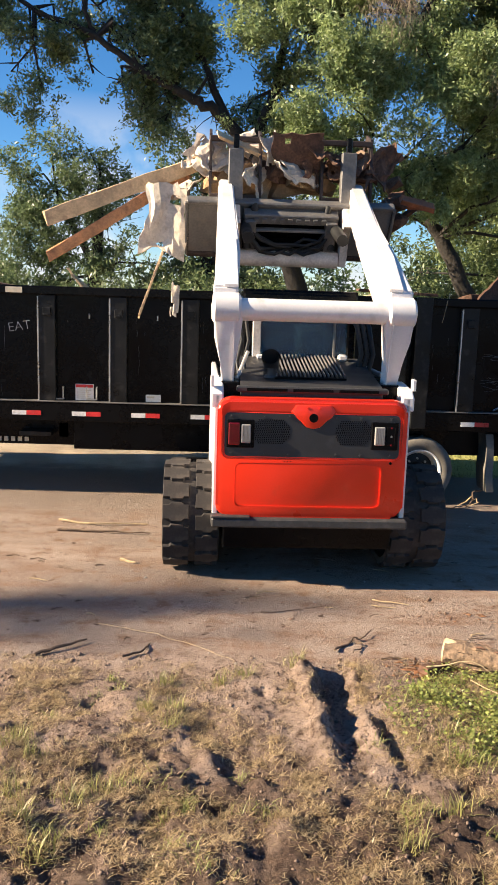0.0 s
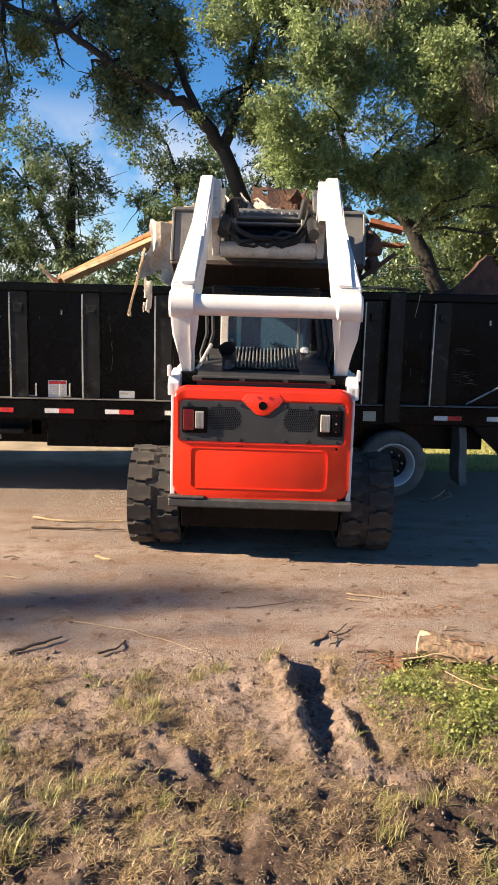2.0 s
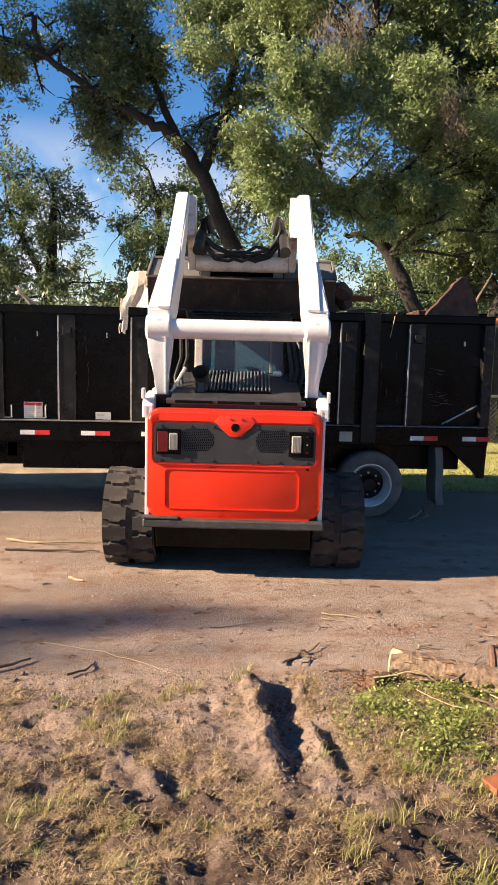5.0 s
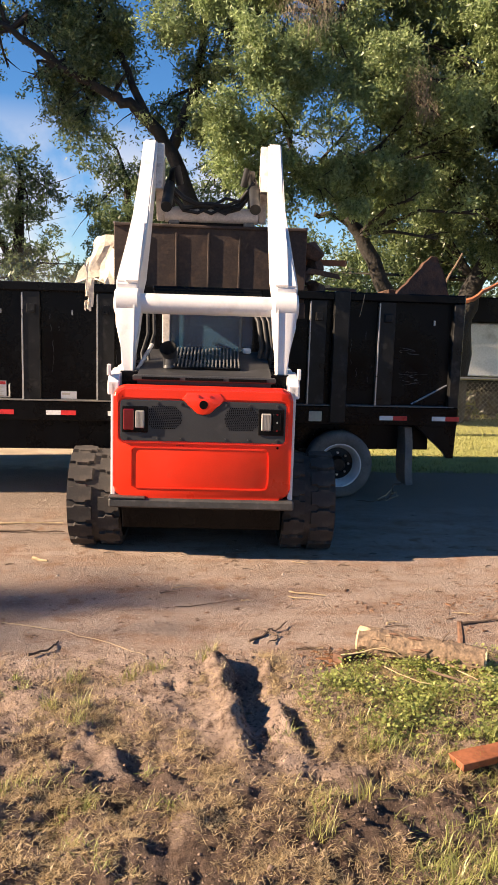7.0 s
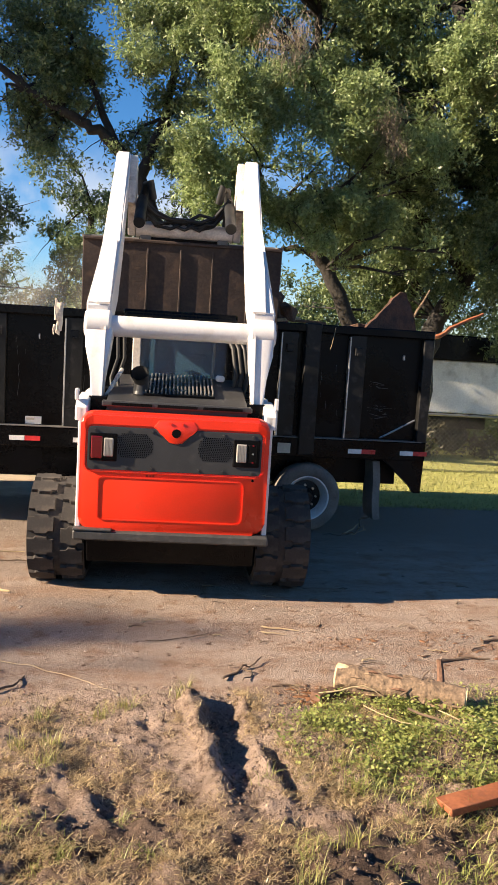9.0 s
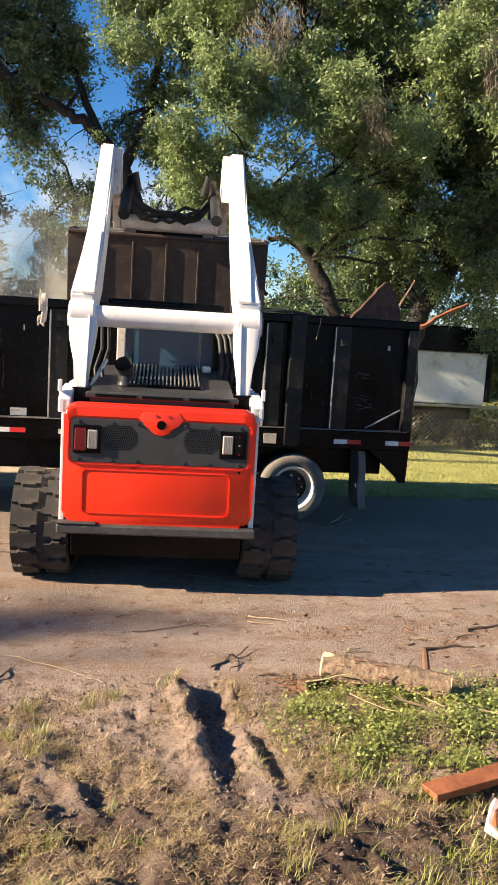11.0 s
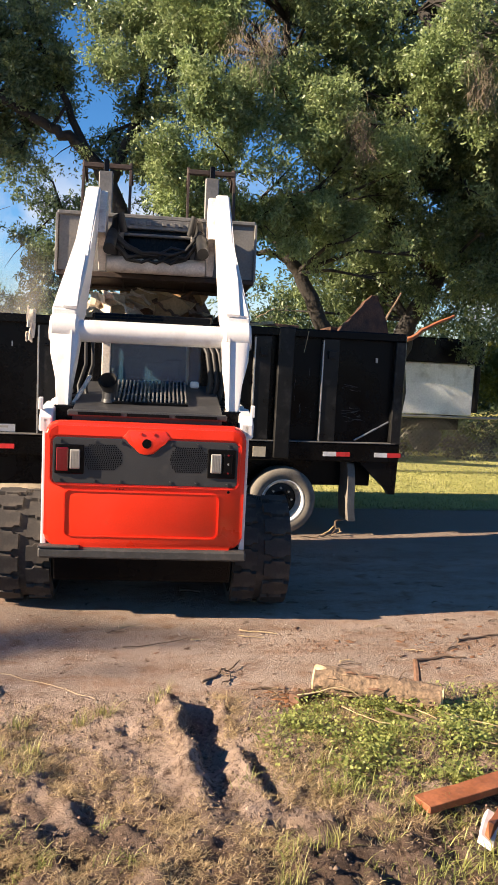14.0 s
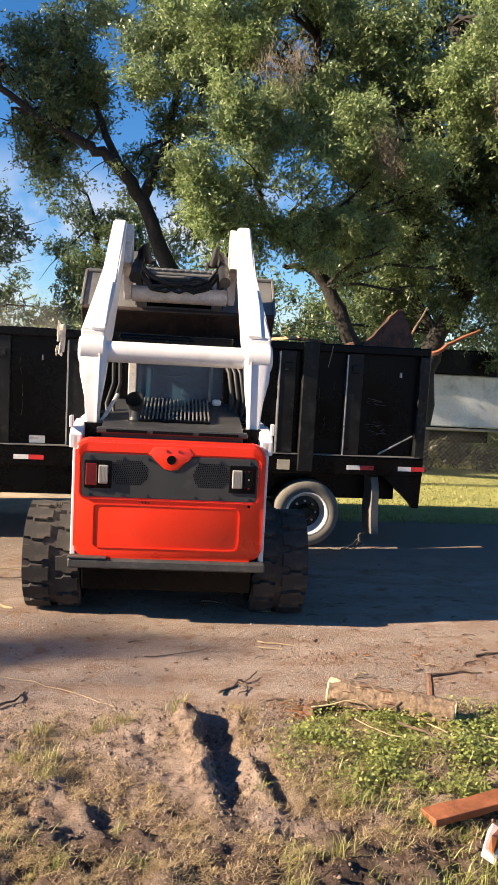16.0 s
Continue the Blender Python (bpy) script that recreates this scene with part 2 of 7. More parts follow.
def prism(bm, outline, axis, a, b, bevel=0.0):
    """An outline of (u, v) pairs drawn out along an axis from a to b. x: (y, z), y: (x, z), z: (x, y)."""
    def at(u, v, w):
        return {"x": (w, u, v), "y": (u, w, v), "z": (u, v, w)}[axis]
    lo = [bm.verts.new(at(u, v, a)) for u, v in outline]
    hi = [bm.verts.new(at(u, v, b)) for u, v in outline]
    k = len(outline)
    fs = [bm.faces.new(lo), bm.faces.new(hi[::-1])]
    for i in range(k):
        fs.append(bm.faces.new((lo[i], hi[i], hi[(i + 1) % k], lo[(i + 1) % k])))
    if bevel:
        es = {e for f in fs[:2] for e in f.edges}
        bmesh.ops.bevel(bm, geom=list(es), offset=bevel, segments=2, affect="EDGES", profile=0.5)
    return bm


def rounded(x0, x1, z0, z1, r, k=5):
    out = []
    for cx, cz, a0 in ((x1 - r, z1 - r, 0), (x0 + r, z1 - r, 90), (x0 + r, z0 + r, 180), (x1 - r, z0 + r, 270)):
        for i in range(k + 1):
            a = radians(a0 + 90 * i / k)
            out.append((cx + r * math.cos(a), cz + r * math.sin(a)))
    return out


def tube(bm, pts, radii, k=8, cap=True):
    """A tapered tube along points."""
    pts = [Vector(p) for p in pts]
    if not isinstance(radii, (list, tuple)):
        radii = [radii] * len(pts)
    rings, side = [], None
    for i, p in enumerate(pts):
        d = (pts[min(i + 1, len(pts) - 1)] - pts[max(i - 1, 0)]).normalized()
        if side is None:
            side = d.orthogonal().normalized()
        side = (side - d * side.dot(d)).normalized()
        up = d.cross(side)
        rings.append([bm.verts.new(p + (side * math.cos(2 * math.pi * j / k) + up * math.sin(2 * math.pi * j / k)) * radii[i]) for j in range(k)])
    for a, b in zip(rings, rings[1:]):
        for j in range(k):
            bm.faces.new((a[j], a[(j + 1) % k], b[(j + 1) % k], b[j]))
    if cap:
        bm.faces.new(rings[0][::-1]), bm.faces.new(rings[-1])
    return bm


def lathe(bm, profile, k=32, m=None):
    """A profile of (radius, x) turned about the x axis."""
    rings = []
    for r, x in profile:
        rings.append([bm.verts.new((x, r * math.cos(2 * math.pi * j / k), r * math.sin(2 * math.pi * j / k))) for j in range(k)])
    for a, b in zip(rings, rings[1:]):
        for j in range(k):
            bm.faces.new((a[j], a[(j + 1) % k], b[(j + 1) % k], b[j]))
    if m is not None:
        bmesh.ops.transform(bm, matrix=m, verts=[v for r in rings for v in r])
    return bm


def thing(name, label, category, group="", m=None, kind=""):
    ob = new(name)
    ob.empty_display_size = 0.2
    if m is not None:
        ob.matrix_basis = m
    return tagged(ob, label, category, group, kind)


def raw_mesh(name, verts, faces, mat, parent=None, kind=""):
    """A mesh from arrays: verts (n, 3), faces (m, 3 or 4)."""
    me = bpy.data.meshes.new(name)
    verts, faces = np.asarray(verts, np.float32), np.asarray(faces, np.int32)
    me.vertices.add(len(verts))
    me.vertices.foreach_set("co", verts.ravel())
    k = faces.shape[1]
    me.loops.add(faces.size)
    me.loops.foreach_set("vertex_index", faces.ravel())
    me.polygons.add(len(faces))
    me.polygons.foreach_set("loop_start", np.arange(0, faces.size, k, dtype=np.int32))
    me.update(calc_edges=True)
    me.materials.append(mat)
    ob = new(name, me)
    if parent:
        ob.parent = parent
    if kind:
        ob["kind"] = kind
    return ob


# ---- ground: one sheet with road, trampled verge and far lawn ----
def spaced(edges):
    out = []
    for a, b, step in edges:
        out += list(np.arange(a, b - 1e-6, step))
    return np.array(out + [edges[-1][1]])


def lattice(p, seed=0):
    """Smooth value noise from 0 to 1 at points (n, 3)."""
    i = np.floor(p).astype(np.int64)
    f = p - i
    f = f * f * (3 - 2 * f)
    out = np.zeros(len(p))
    for dx in (0, 1):
        for dy in (0, 1):
            for dz in (0, 1):
                h = ((i[:, 0] + dx) * 73856093 ^ (i[:, 1] + dy) * 19349663 ^ (i[:, 2] + dz) * 83492791 ^ (seed + 1) * 2654435761) & 0xFFFFFFFF
                h = ((h ^ (h >> 13)) * 1274126177) & 0xFFFFFFFF
                h = ((h ^ (h >> 16)) * 668265263) & 0xFFFFFFFF
                w = (f[:, 0] if dx else 1 - f[:, 0]) * (f[:, 1] if dy else 1 - f[:, 1]) * (f[:, 2] if dz else 1 - f[:, 2])
                out += w * ((h >> 9) & 0xFFFF) / 65535.0
    return out


RUTS = [  # trench or ridge: x0, y0, x1, y1, half width, height
    (0.560, 5.14, 0.535, 4.16, 0.085, -0.055), (0.392, 5.19, 0.505, 3.98, 0.055, 0.075), (0.690, 4.64, 0.735, 4.08, 0.030, 0.024), (0.745, 4.62, 0.80, 4.10, 0.036, -0.045), (0.69, 5.16, 0.665, 4.86, 0.022, 0.025),
    (-0.06, 4.30, 0.13, 3.86, 0.050, -0.030), (-0.14, 4.34, 0.03, 3.90, 0.050, 0.010), (0.185, 4.12, 0.21, 4.00, 0.035, -0.04), (-0.38, 4.26, -0.30, 4.16, 0.06, -0.05), (-0.75, 4.75, -0.62, 4.62, 0.08, -0.05), (0.145, 4.88, 0.20, 4.83, 0.035, -0.035),
    (-0.62, 4.15, -0.50, 3.95, 0.10, -0.06), (-0.35, 3.80, -0.22, 3.55, 0.09, -0.05), (0.76, 4.04, 0.80, 3.96, 0.05, -0.045), (1.02, 4.02, 1.08, 3.92, 0.06, -0.05), (-0.06, 3.86, 0.0, 3.74, 0.06, -0.05)]


def ground_height(x, y):
    shape, x, y = x.shape, x.ravel(), y.ravel()
    verge = np.clip((5.35 - y) / 0.5, 0, 1) * np.clip((y - 2.6) / 0.3, 0, 1) * np.clip((8 - abs(x)) / 0.5, 0, 1)
    p = np.stack([x, y, np.zeros_like(x)], 1)
    n = lambda k, q: lattice(p * k + q * 7.3, q)
    rough = np.clip((5.0 - y) / 0.8, 0.3, 1) * (1 - 0.55 * np.exp(-(((x - 0.25) / 0.30) ** 2) - ((y - 4.6) / 0.5) ** 2))
    lumps = 0.075 * (n(2.1, 1) - 0.5) + 0.06 * (n(5.3, 2) - 0.5) + rough * (0.075 * np.maximum(n(9.0, 3) - 0.5, 0) - 0.055 * np.maximum(n(7.0, 4) - 0.60, 0) + 0.042 * (n(19.0, 5) - 0.5) + 0.026 * (n(41.0, 6) - 0.5)) + 0.014 * (n(33.0, 7) - 0.5)
    flat = (abs(x) < 8) & (y < 11)
    h = np.where(verge > 0, verge * lumps, np.where(flat, 0.008 * (n(1.5, 8) - 0.5) + 0.007 * (n(9.0, 9) - 0.5), 0.0))
    calm = np.ones_like(x)
    for x0, y0, x1, y1, w, dz in RUTS:
        dx, dy = x1 - x0, y1 - y0
        s = np.clip(((x - x0) * dx + (y - y0) * dy) / (dx * dx + dy * dy), 0, 1)
        calm = np.minimum(calm, 1 - 0.55 * np.exp(-((np.hypot(x - x0 - s * dx, y - y0 - s * dy) / (w * 1.6)) ** 2)))
    h *= calm
    for x0, y0, x1, y1, w, dz in RUTS:
        dx, dy = x1 - x0, y1 - y0
        s = np.clip(((x - x0) * dx + (y - y0) * dy) / (dx * dx + dy * dy), 0, 1)
        wob = 0.30 * w * (n(8.0, 11) - 0.5) * 2 + 0.35 * w * (n(27.0, 12) - 0.5) * 2
        d = np.hypot(x - x0 - s * dx - wob, y - y0 - s * dy)
        h += dz * np.clip((1 - s) / 0.35, 0, 1) * np.clip(s / 0.06, 0.3, 1) * np.exp(-((d / w) ** 3)) * (0.55 + 0.6 * n(16.0, 13) + 0.3 * n(38.0, 14))
    return h.reshape(shape)


def ground_material():
    m = bpy.data.materials.new("ground")
    m.use_nodes = True
    n, l = m.node_tree.nodes, m.node_tree.links
    b = n["Principled BSDF"]
    b.inputs["Roughness"].default_value = 0.95
    b.inputs["Specular IOR Level"].default_value = 0.25
    tc, sp = n.new("ShaderNodeTexCoord"), n.new("ShaderNodeSeparateXYZ")
    l.new(tc.outputs["Object"], sp.inputs[0])

    def nz(s, d=8.0, rough=0.6):
        t = n.new("ShaderNodeTexNoise")
        t.inputs["Scale"].default_value, t.inputs["Detail"].default_value, t.inputs["Roughness"].default_value = s, d, rough
        l.new(tc.outputs["Object"], t.inputs["Vector"])
        return t.outputs["Fac"]

    def ramp(v, a, b_, lo=0.0, hi=1.0):
        r = n.new("ShaderNodeMapRange")
        for k, q in (("From Min", a), ("From Max", b_), ("To Min", lo), ("To Max", hi)):
            r.inputs[k].default_value = q
        l.new(v, r.inputs["Value"])
        return r.outputs[0]

    def mix(f, a, c):
        k = n.new("ShaderNodeMix")
        k.data_type = "RGBA"
        l.new(f, k.inputs["Factor"]) if hasattr(f, "node") else setattr(k.inputs["Factor"], "default_value", f)
        for s, q in (("A", a), ("B", c)):
            if isinstance(q, tuple):
                k.inputs[s].default_value = (*q, 1)
            else:
                l.new(q, k.inputs[s])
        return k.outputs["Result"]

    def add(a, c, op="ADD"):
        k = n.new("ShaderNodeMath")
        k.operation = op
        for i, q in enumerate((a, c)):
            if isinstance(q, float):
                k.inputs[i].default_value = q
            else:
                l.new(q, k.inputs[i])
        return k.outputs[0]

    def streak(s_):
        vm = n.new("ShaderNodeVectorMath")
        vm.operation = "MULTIPLY"
        vm.inputs[1].default_value = (0.35, 1.0, 1.0)
        l.new(tc.outputs["Object"], vm.inputs[0])
        t = n.new("ShaderNodeTexNoise")
        t.inputs["Scale"].default_value, t.inputs["Detail"].default_value, t.inputs["Roughness"].default_value = s_, 9.0, 0.65
        l.new(vm.outputs[0], t.inputs["Vector"])
        return t.outputs["Fac"]

    soil = mix(ramp(nz(3.0), 0.38, 0.62), (0.16, 0.108, 0.082), (0.34, 0.250, 0.198))
    soil = mix(ramp(nz(1.3), 0.45, 0.62), soil, (0.41, 0.308, 0.248))
    soil = mix(ramp(nz(8.0), 0.50, 0.62), soil, (0.085, 0.052, 0.038))
    soil = mix(ramp(nz(26.0), 0.45, 0.75), soil, (0.36, 0.265, 0.195))
    soil = mix(ramp(nz(42.0, 9.0, 0.7), 0.54, 0.64), soil, (0.060, 0.037, 0.027))
    soil = mix(ramp(nz(120.0), 0.56, 0.7), soil, (0.42, 0.31, 0.225))
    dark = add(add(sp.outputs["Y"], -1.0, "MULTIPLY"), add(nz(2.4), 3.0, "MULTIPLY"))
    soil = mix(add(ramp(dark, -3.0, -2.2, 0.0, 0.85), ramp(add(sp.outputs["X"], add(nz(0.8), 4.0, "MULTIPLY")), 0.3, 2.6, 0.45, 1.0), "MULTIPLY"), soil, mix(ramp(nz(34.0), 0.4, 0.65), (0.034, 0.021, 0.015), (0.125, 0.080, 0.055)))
    road = mix(ramp(streak(1.3), 0.38, 0.62), (0.245, 0.178, 0.138), (0.44, 0.328, 0.254))
    road = mix(ramp(streak(4.5), 0.47, 0.63), road, (0.27, 0.155, 0.095))
    road = mix(ramp(nz(140.0, 3.0), 0.45, 0.70), road, (0.54, 0.45, 0.38))
    road = mix(ramp(nz(230.0, 2.0), 0.53, 0.66), road, (0.10, 0.075, 0.06))
    road = mix(ramp(nz(5.0), 0.54, 0.68), road, (0.25, 0.152, 0.098))
    road = mix(ramp(nz(11.0, 10.0, 0.7), 0.585, 0.66), road, (0.10, 0.06, 0.04))
    road = mix(ramp(add(sp.outputs["Y"], add(nz(0.9), 1.2, "MULTIPLY")), 8.6, 9.6), road, mix(ramp(nz(160.0, 3.0), 0.4, 0.7), (0.205, 0.160, 0.128), (0.32, 0.255, 0.205)))
    lawn = mix(ramp(nz(2.5), 0.35, 0.65), (0.33, 0.34, 0.10), (0.52, 0.50, 0.18))
    lawn = mix(ramp(nz(60.0), 0.4, 0.7), lawn, (0.36, 0.34, 0.12))
    edge = add(sp.outputs["Y"], add(nz(2.2), 0.8, "MULTIPLY"))
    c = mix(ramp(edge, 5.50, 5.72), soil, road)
    sand = mix(ramp(nz(1.5), 0.4, 0.6), (0.40, 0.32, 0.23), (0.55, 0.45, 0.33))
    beyond = mix(ramp(sp.outputs["X"], 0.8, 1.6), sand, lawn)
    c = mix(ramp(edge, 10.75, 10.95), c, beyond)
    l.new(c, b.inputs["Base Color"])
    bn = n.new("ShaderNodeBump")
    bn.inputs["Distance"].default_value = 0.013
    l.new(add(nz(60.0), nz(220.0, 3.0)), bn.inputs["Height"])
    l.new(bn.outputs[0], b.inputs["Normal"])
    return m


def build_ground():
    xs = spaced([(-400, -40, 40), (-40, -8, 4), (-8, -2.4, 0.2), (-2.4, -1.6, 0.03), (-1.6, 2.4, 0.016), (2.4, 3.2, 0.03), (3.2, 8, 0.2), (8, 40, 4), (40, 400, 40)])
    ys = spaced([(-200, -8, 24), (-8, 2.6, 0.5), (2.6, 3.0, 0.03), (3.0, 5.5, 0.016), (5.5, 12, 0.1), (12, 40, 1.0), (40, 900, 43)])
    gx, gy = np.meshgrid(xs, ys, indexing="ij")
    gz = ground_height(gx, gy)
    a, b = gx.shape
    i, j = np.meshgrid(np.arange(a - 1), np.arange(b - 1), indexing="ij")
    f = np.stack([i * b + j, (i + 1) * b + j, (i + 1) * b + j + 1, i * b + j + 1], -1).reshape(-1, 4)
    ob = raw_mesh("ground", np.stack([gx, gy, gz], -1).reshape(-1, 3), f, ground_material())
    ob.data.shade_smooth()
    return tagged(ob, "dirty asphalt road with trampled brown verge and far lawn", "ground", kind="structure")


ground = build_ground()


# ---- dump trailer across the road ----
TY = 9.0  # near face of the trailer


def build_trailer():
    t = thing("dump_trailer", "black steel dump trailer with ribbed sides, loaded with debris", "trailer")
    x0, x1, d = -4.6, 3.1, 1.95

    def p(name, mat, *boxes, label="", bevel=0.004, smooth=0, parent=None):
        bm = bmesh.new()
        for b in boxes:
            box(bm, *b, bevel=bevel)
        return part(name, bm, mat, parent or t, label, smooth=smooth)

    for near in (True, False):
        ya, yb = (TY + 0.075, TY + 0.095) if near else (TY + d - 0.095, TY + d - 0.075)
        p("side_panel", BLACK, (x0, x1 - 0.1, ya, yb, 0.95, 2.01))
        p("top_rail", BLACK, (x0, x1, *((TY - 0.005, TY + 0.115) if near else (TY + d - 0.115, TY + d)), 2.0, 2.085), bevel=0.012)
        p("bottom_rail", BLACK, (x0, x1, *((TY, TY + 0.14) if near else (TY + d - 0.14, TY + d)), 0.765, 0.955), bevel=0.008)
    # pale steel colour paints the highlight along the black rail's lip
    p("rail_lip", STEEL, (x0, x1 - 0.05, TY - 0.006, TY + 0.07, 0.955, 0.967), bevel=0.003)
    p("bed_floor", BLACK_WORN, (x0, x1 - 0.05, TY + 0.1, TY + d - 0.1, 0.86, 0.95))
    p("front_wall", BLACK, (x0, x0 + 0.06, TY + 0.1, TY + d - 0.1, 0.95, 2.0))
    p("rear_gate", BLACK, (x1 - 0.09, x1 - 0.03, TY + 0.12, TY + d - 0.12, 0.95, 1.98))
    for x in (-4.03, -3.33, -2.63, -1.935, -1.236, -0.53, 0.17, 0.87, 1.54, 2.234):
        p("side_post", BLACK_WORN, (x, x + 0.165, TY + 0.012, TY + 0.08, 0.967, 2.0), bevel=0.006)
        p("post_edge", BRIGHT, (x - 0.009, x + 0.006, TY + 0.006, TY + 0.07, 0.968, 1.985), bevel=0.002, label="bright metal post edge")
        p("far_post", BLACK_WORN, (x, x + 0.165, TY + d - 0.08, TY + d - 0.012, 0.967, 2.0), bevel=0.006)
    p("hinge_post", BLACK_WORN, (1.765, 1.925, TY - 0.03, TY + 0.074, 0.79, 2.09), bevel=0.01)
    p("corner_post", BLACK_WORN, (x1 - 0.11, x1, TY - 0.004, TY + 0.10, 0.955, 2.0), bevel=0.008)
    for x in (-1.80, -1.47):
        hb = bmesh.new()
        tube(hb, [(x, TY + 0.07, 1.105), (x, TY + 0.03, 1.105), (x, TY + 0.03, 0.985), (x, TY + 0.07, 0.985)], 0.008, 6)
        tube(hb, [(x + 0.1, TY + 0.07, 1.105), (x + 0.1, TY + 0.03, 1.105), (x + 0.1, TY + 0.03, 0.985), (x + 0.1, TY + 0.07, 0.985)], 0.008, 6)
        tube(hb, [(x, TY + 0.03, 0.985), (x + 0.1, TY + 0.03, 0.985)], 0.008, 6)
        part("tie_loop", hb, BRIGHT, t, "scuffed steel tie loop")
    sign = p("warning_sign", PAPER, (-1.585, -1.405, TY + 0.066, TY + 0.073, 0.972, 1.135), label="white warning sign with a red head", bevel=0)
    p("sign_head", TAPE_RED, (-1.58, -1.41, TY + 0.063, TY + 0.0655, 1.10, 1.13), bevel=0, parent=sign)
    for k in range(5):
        p("sign_line", TAN, (-1.57, -1.43 - 0.02 * (k % 2), TY + 0.064, TY + 0.0655, 0.99 + k * 0.02, 0.996 + k * 0.02), bevel=0, parent=sign)
    lab = p("paper_label", PAPER, (-0.885, -0.735, TY + 0.066, TY + 0.073, 0.972, 1.045), label="small cream label", bevel=0)
    p("label_line", TAN, (-0.875, -0.80, TY + 0.064, TY + 0.0655, 1.01, 1.03), bevel=0, parent=lab)
    p("paper_label", TAN, (1.56, 1.69, TY - 0.008, TY - 0.001, 0.80, 0.90), label="tan label on the rail", bevel=0)
    p("paper_label", TAN, (-2.24, -2.08, TY - 0.012, TY - 0.006, 2.015, 2.07), label="grey tag on the top rail", bevel=0)
    for x in (-3.38, -2.79, -2.20, -1.61, -1.02, -0.43, 0.16, 2.285, 2.83):
        p("tape_white", TAPE_WHITE, (x, x + 0.14, TY - 0.004, TY - 0.0005, 0.82, 0.865), bevel=0, label="white reflective tape")
        p("tape_red", TAPE_RED, (x + 0.142, x + 0.285, TY - 0.004, TY - 0.0005, 0.82, 0.865), bevel=0, label="red reflective tape")
    for x, w in ((-1.45, 0.012), (-0.78, 0.012), (1.62, 0.02), (2.36, 0.025), (2.80, 0.02)):
        p("latch", BRIGHT, (x, x + w, TY + 0.05, TY + 0.075, 1.78, 1.83), bevel=0.002)
    for x in (-1.935, -1.236, -0.53, 0.17, 0.87, 1.54, 2.234):
        p("tarp_hook", BLACK_WORN, (x + 0.045, x + 0.125, TY - 0.022, TY + 0.0115, 1.80, 1.88), (x + 0.06, x + 0.11, TY - 0.034, TY - 0.0222, 1.80, 1.825), bevel=0.005, label="small black tarp hook")
    sr = random.Random(9)
    for k in range(22):
        bm = bmesh.new()
        xa, za, sl = sr.uniform(2.46, 2.66), sr.choice([1.20, 1.27, 1.33, 1.52]) + sr.uniform(-0.03, 0.03), sr.uniform(-0.02, 0.02)
        n_, w_ = sr.randint(4, 6), sr.uniform(0.03, 0.16)
        tube(bm, [(xa + w_ * q / n_, TY + 0.0752, za + sl * q / n_ + sr.uniform(-0.004, 0.004)) for q in range(n_ + 1)], sr.uniform(0.0008, 0.0022), 4)
        part("scuff", bm, SCUFF, t)
    for k in range(30):
        bm = bmesh.new()
        xa, za = sr.choice([-2.40, -2.28, -1.70, -1.02, -0.95, -0.30, 1.28, 1.42, 2.02, 2.15]) + sr.uniform(-0.06, 0.06), sr.uniform(1.1, 1.85)
        n_, w_ = sr.randint(3, 5), sr.uniform(0.02, 0.16)
        tube(bm, [(xa + sr.uniform(-0.006, 0.006), TY + 0.0752, za - w_ * q / n_) for q in range(n_ + 1)], sr.uniform(0.0008, 0.0026), 4)
        part("scuff", bm, SCUFF, t)
    bm = bmesh.new()
    tube(bm, [(2.62, TY + 0.06, 0.98), (2.98, TY + 0.06, 1.18)], 0.010, 6)
    part("brace_rod", bm, BRIGHT, t)
    bm = bmesh.new()
    prism(bm, [(2.66, 0.775), (2.98, 0.50), (3.02, 0.43), (3.09, 0.43), (3.10, 0.775)], "y", TY + 0.02, TY + 0.10, 0.006)
    part("rear_gusset", bm, BLACK, t)
    # scratched lettering on the panel, partly legible
    cu = bpy.data.curves.new("chalk_text", "FONT")
    cu.body, cu.size, cu.extrude, cu.offset = "EAT", 0.13, 0.001, -0.003
    tmp = new("chalk_text", cu)
    me = bpy.data.meshes.new_from_object(tmp.evaluated_get(bpy.context.evaluated_depsgraph_get()))
    bpy.data.objects.remove(tmp)
    me.materials.append(CHALK)
    tx = new("chalk_text", me)
    tx.parent, tx.matrix_basis = t, pose(-2.24, TY + 0.072, 1.63, 90, -9, 0)
    # chassis
    p("chassis_rail", BLACK, (x0 - 1, 2.9, TY + 0.30, TY + 0.42, 0.47, 0.765), (x0 - 1, 2.9, TY + d - 0.42, TY + d - 0.30, 0.47, 0.765))
    for x in (-4.0, -2.9, -1.8, -0.7, 0.4, 2.6):
        p("cross_member", BLACK, (x, x + 0.1, TY + 0.3, TY + d - 0.3, 0.55, 0.70))
    p("tool_box", BLACK, (-1.62, 0.7, TY + 0.14, TY + 0.46, 0.46, 0.76), bevel=0.01)
    p("step_plate", BLACK_WORN, (-2.16, -1.84, TY + 0.10, TY + 0.42, 0.59, 0.64), bevel=0.006)
    for k in range(6):
        p("letter_bar", TAN, (-2.5 + k * 0.07, -2.46 + k * 0.07, TY + 0.28, TY + 0.297, 0.50, 0.545), bevel=0)
    # mud flap: a straight hanging sheet, kicked out a little at its foot
    bm = bmesh.new()
    grid = []
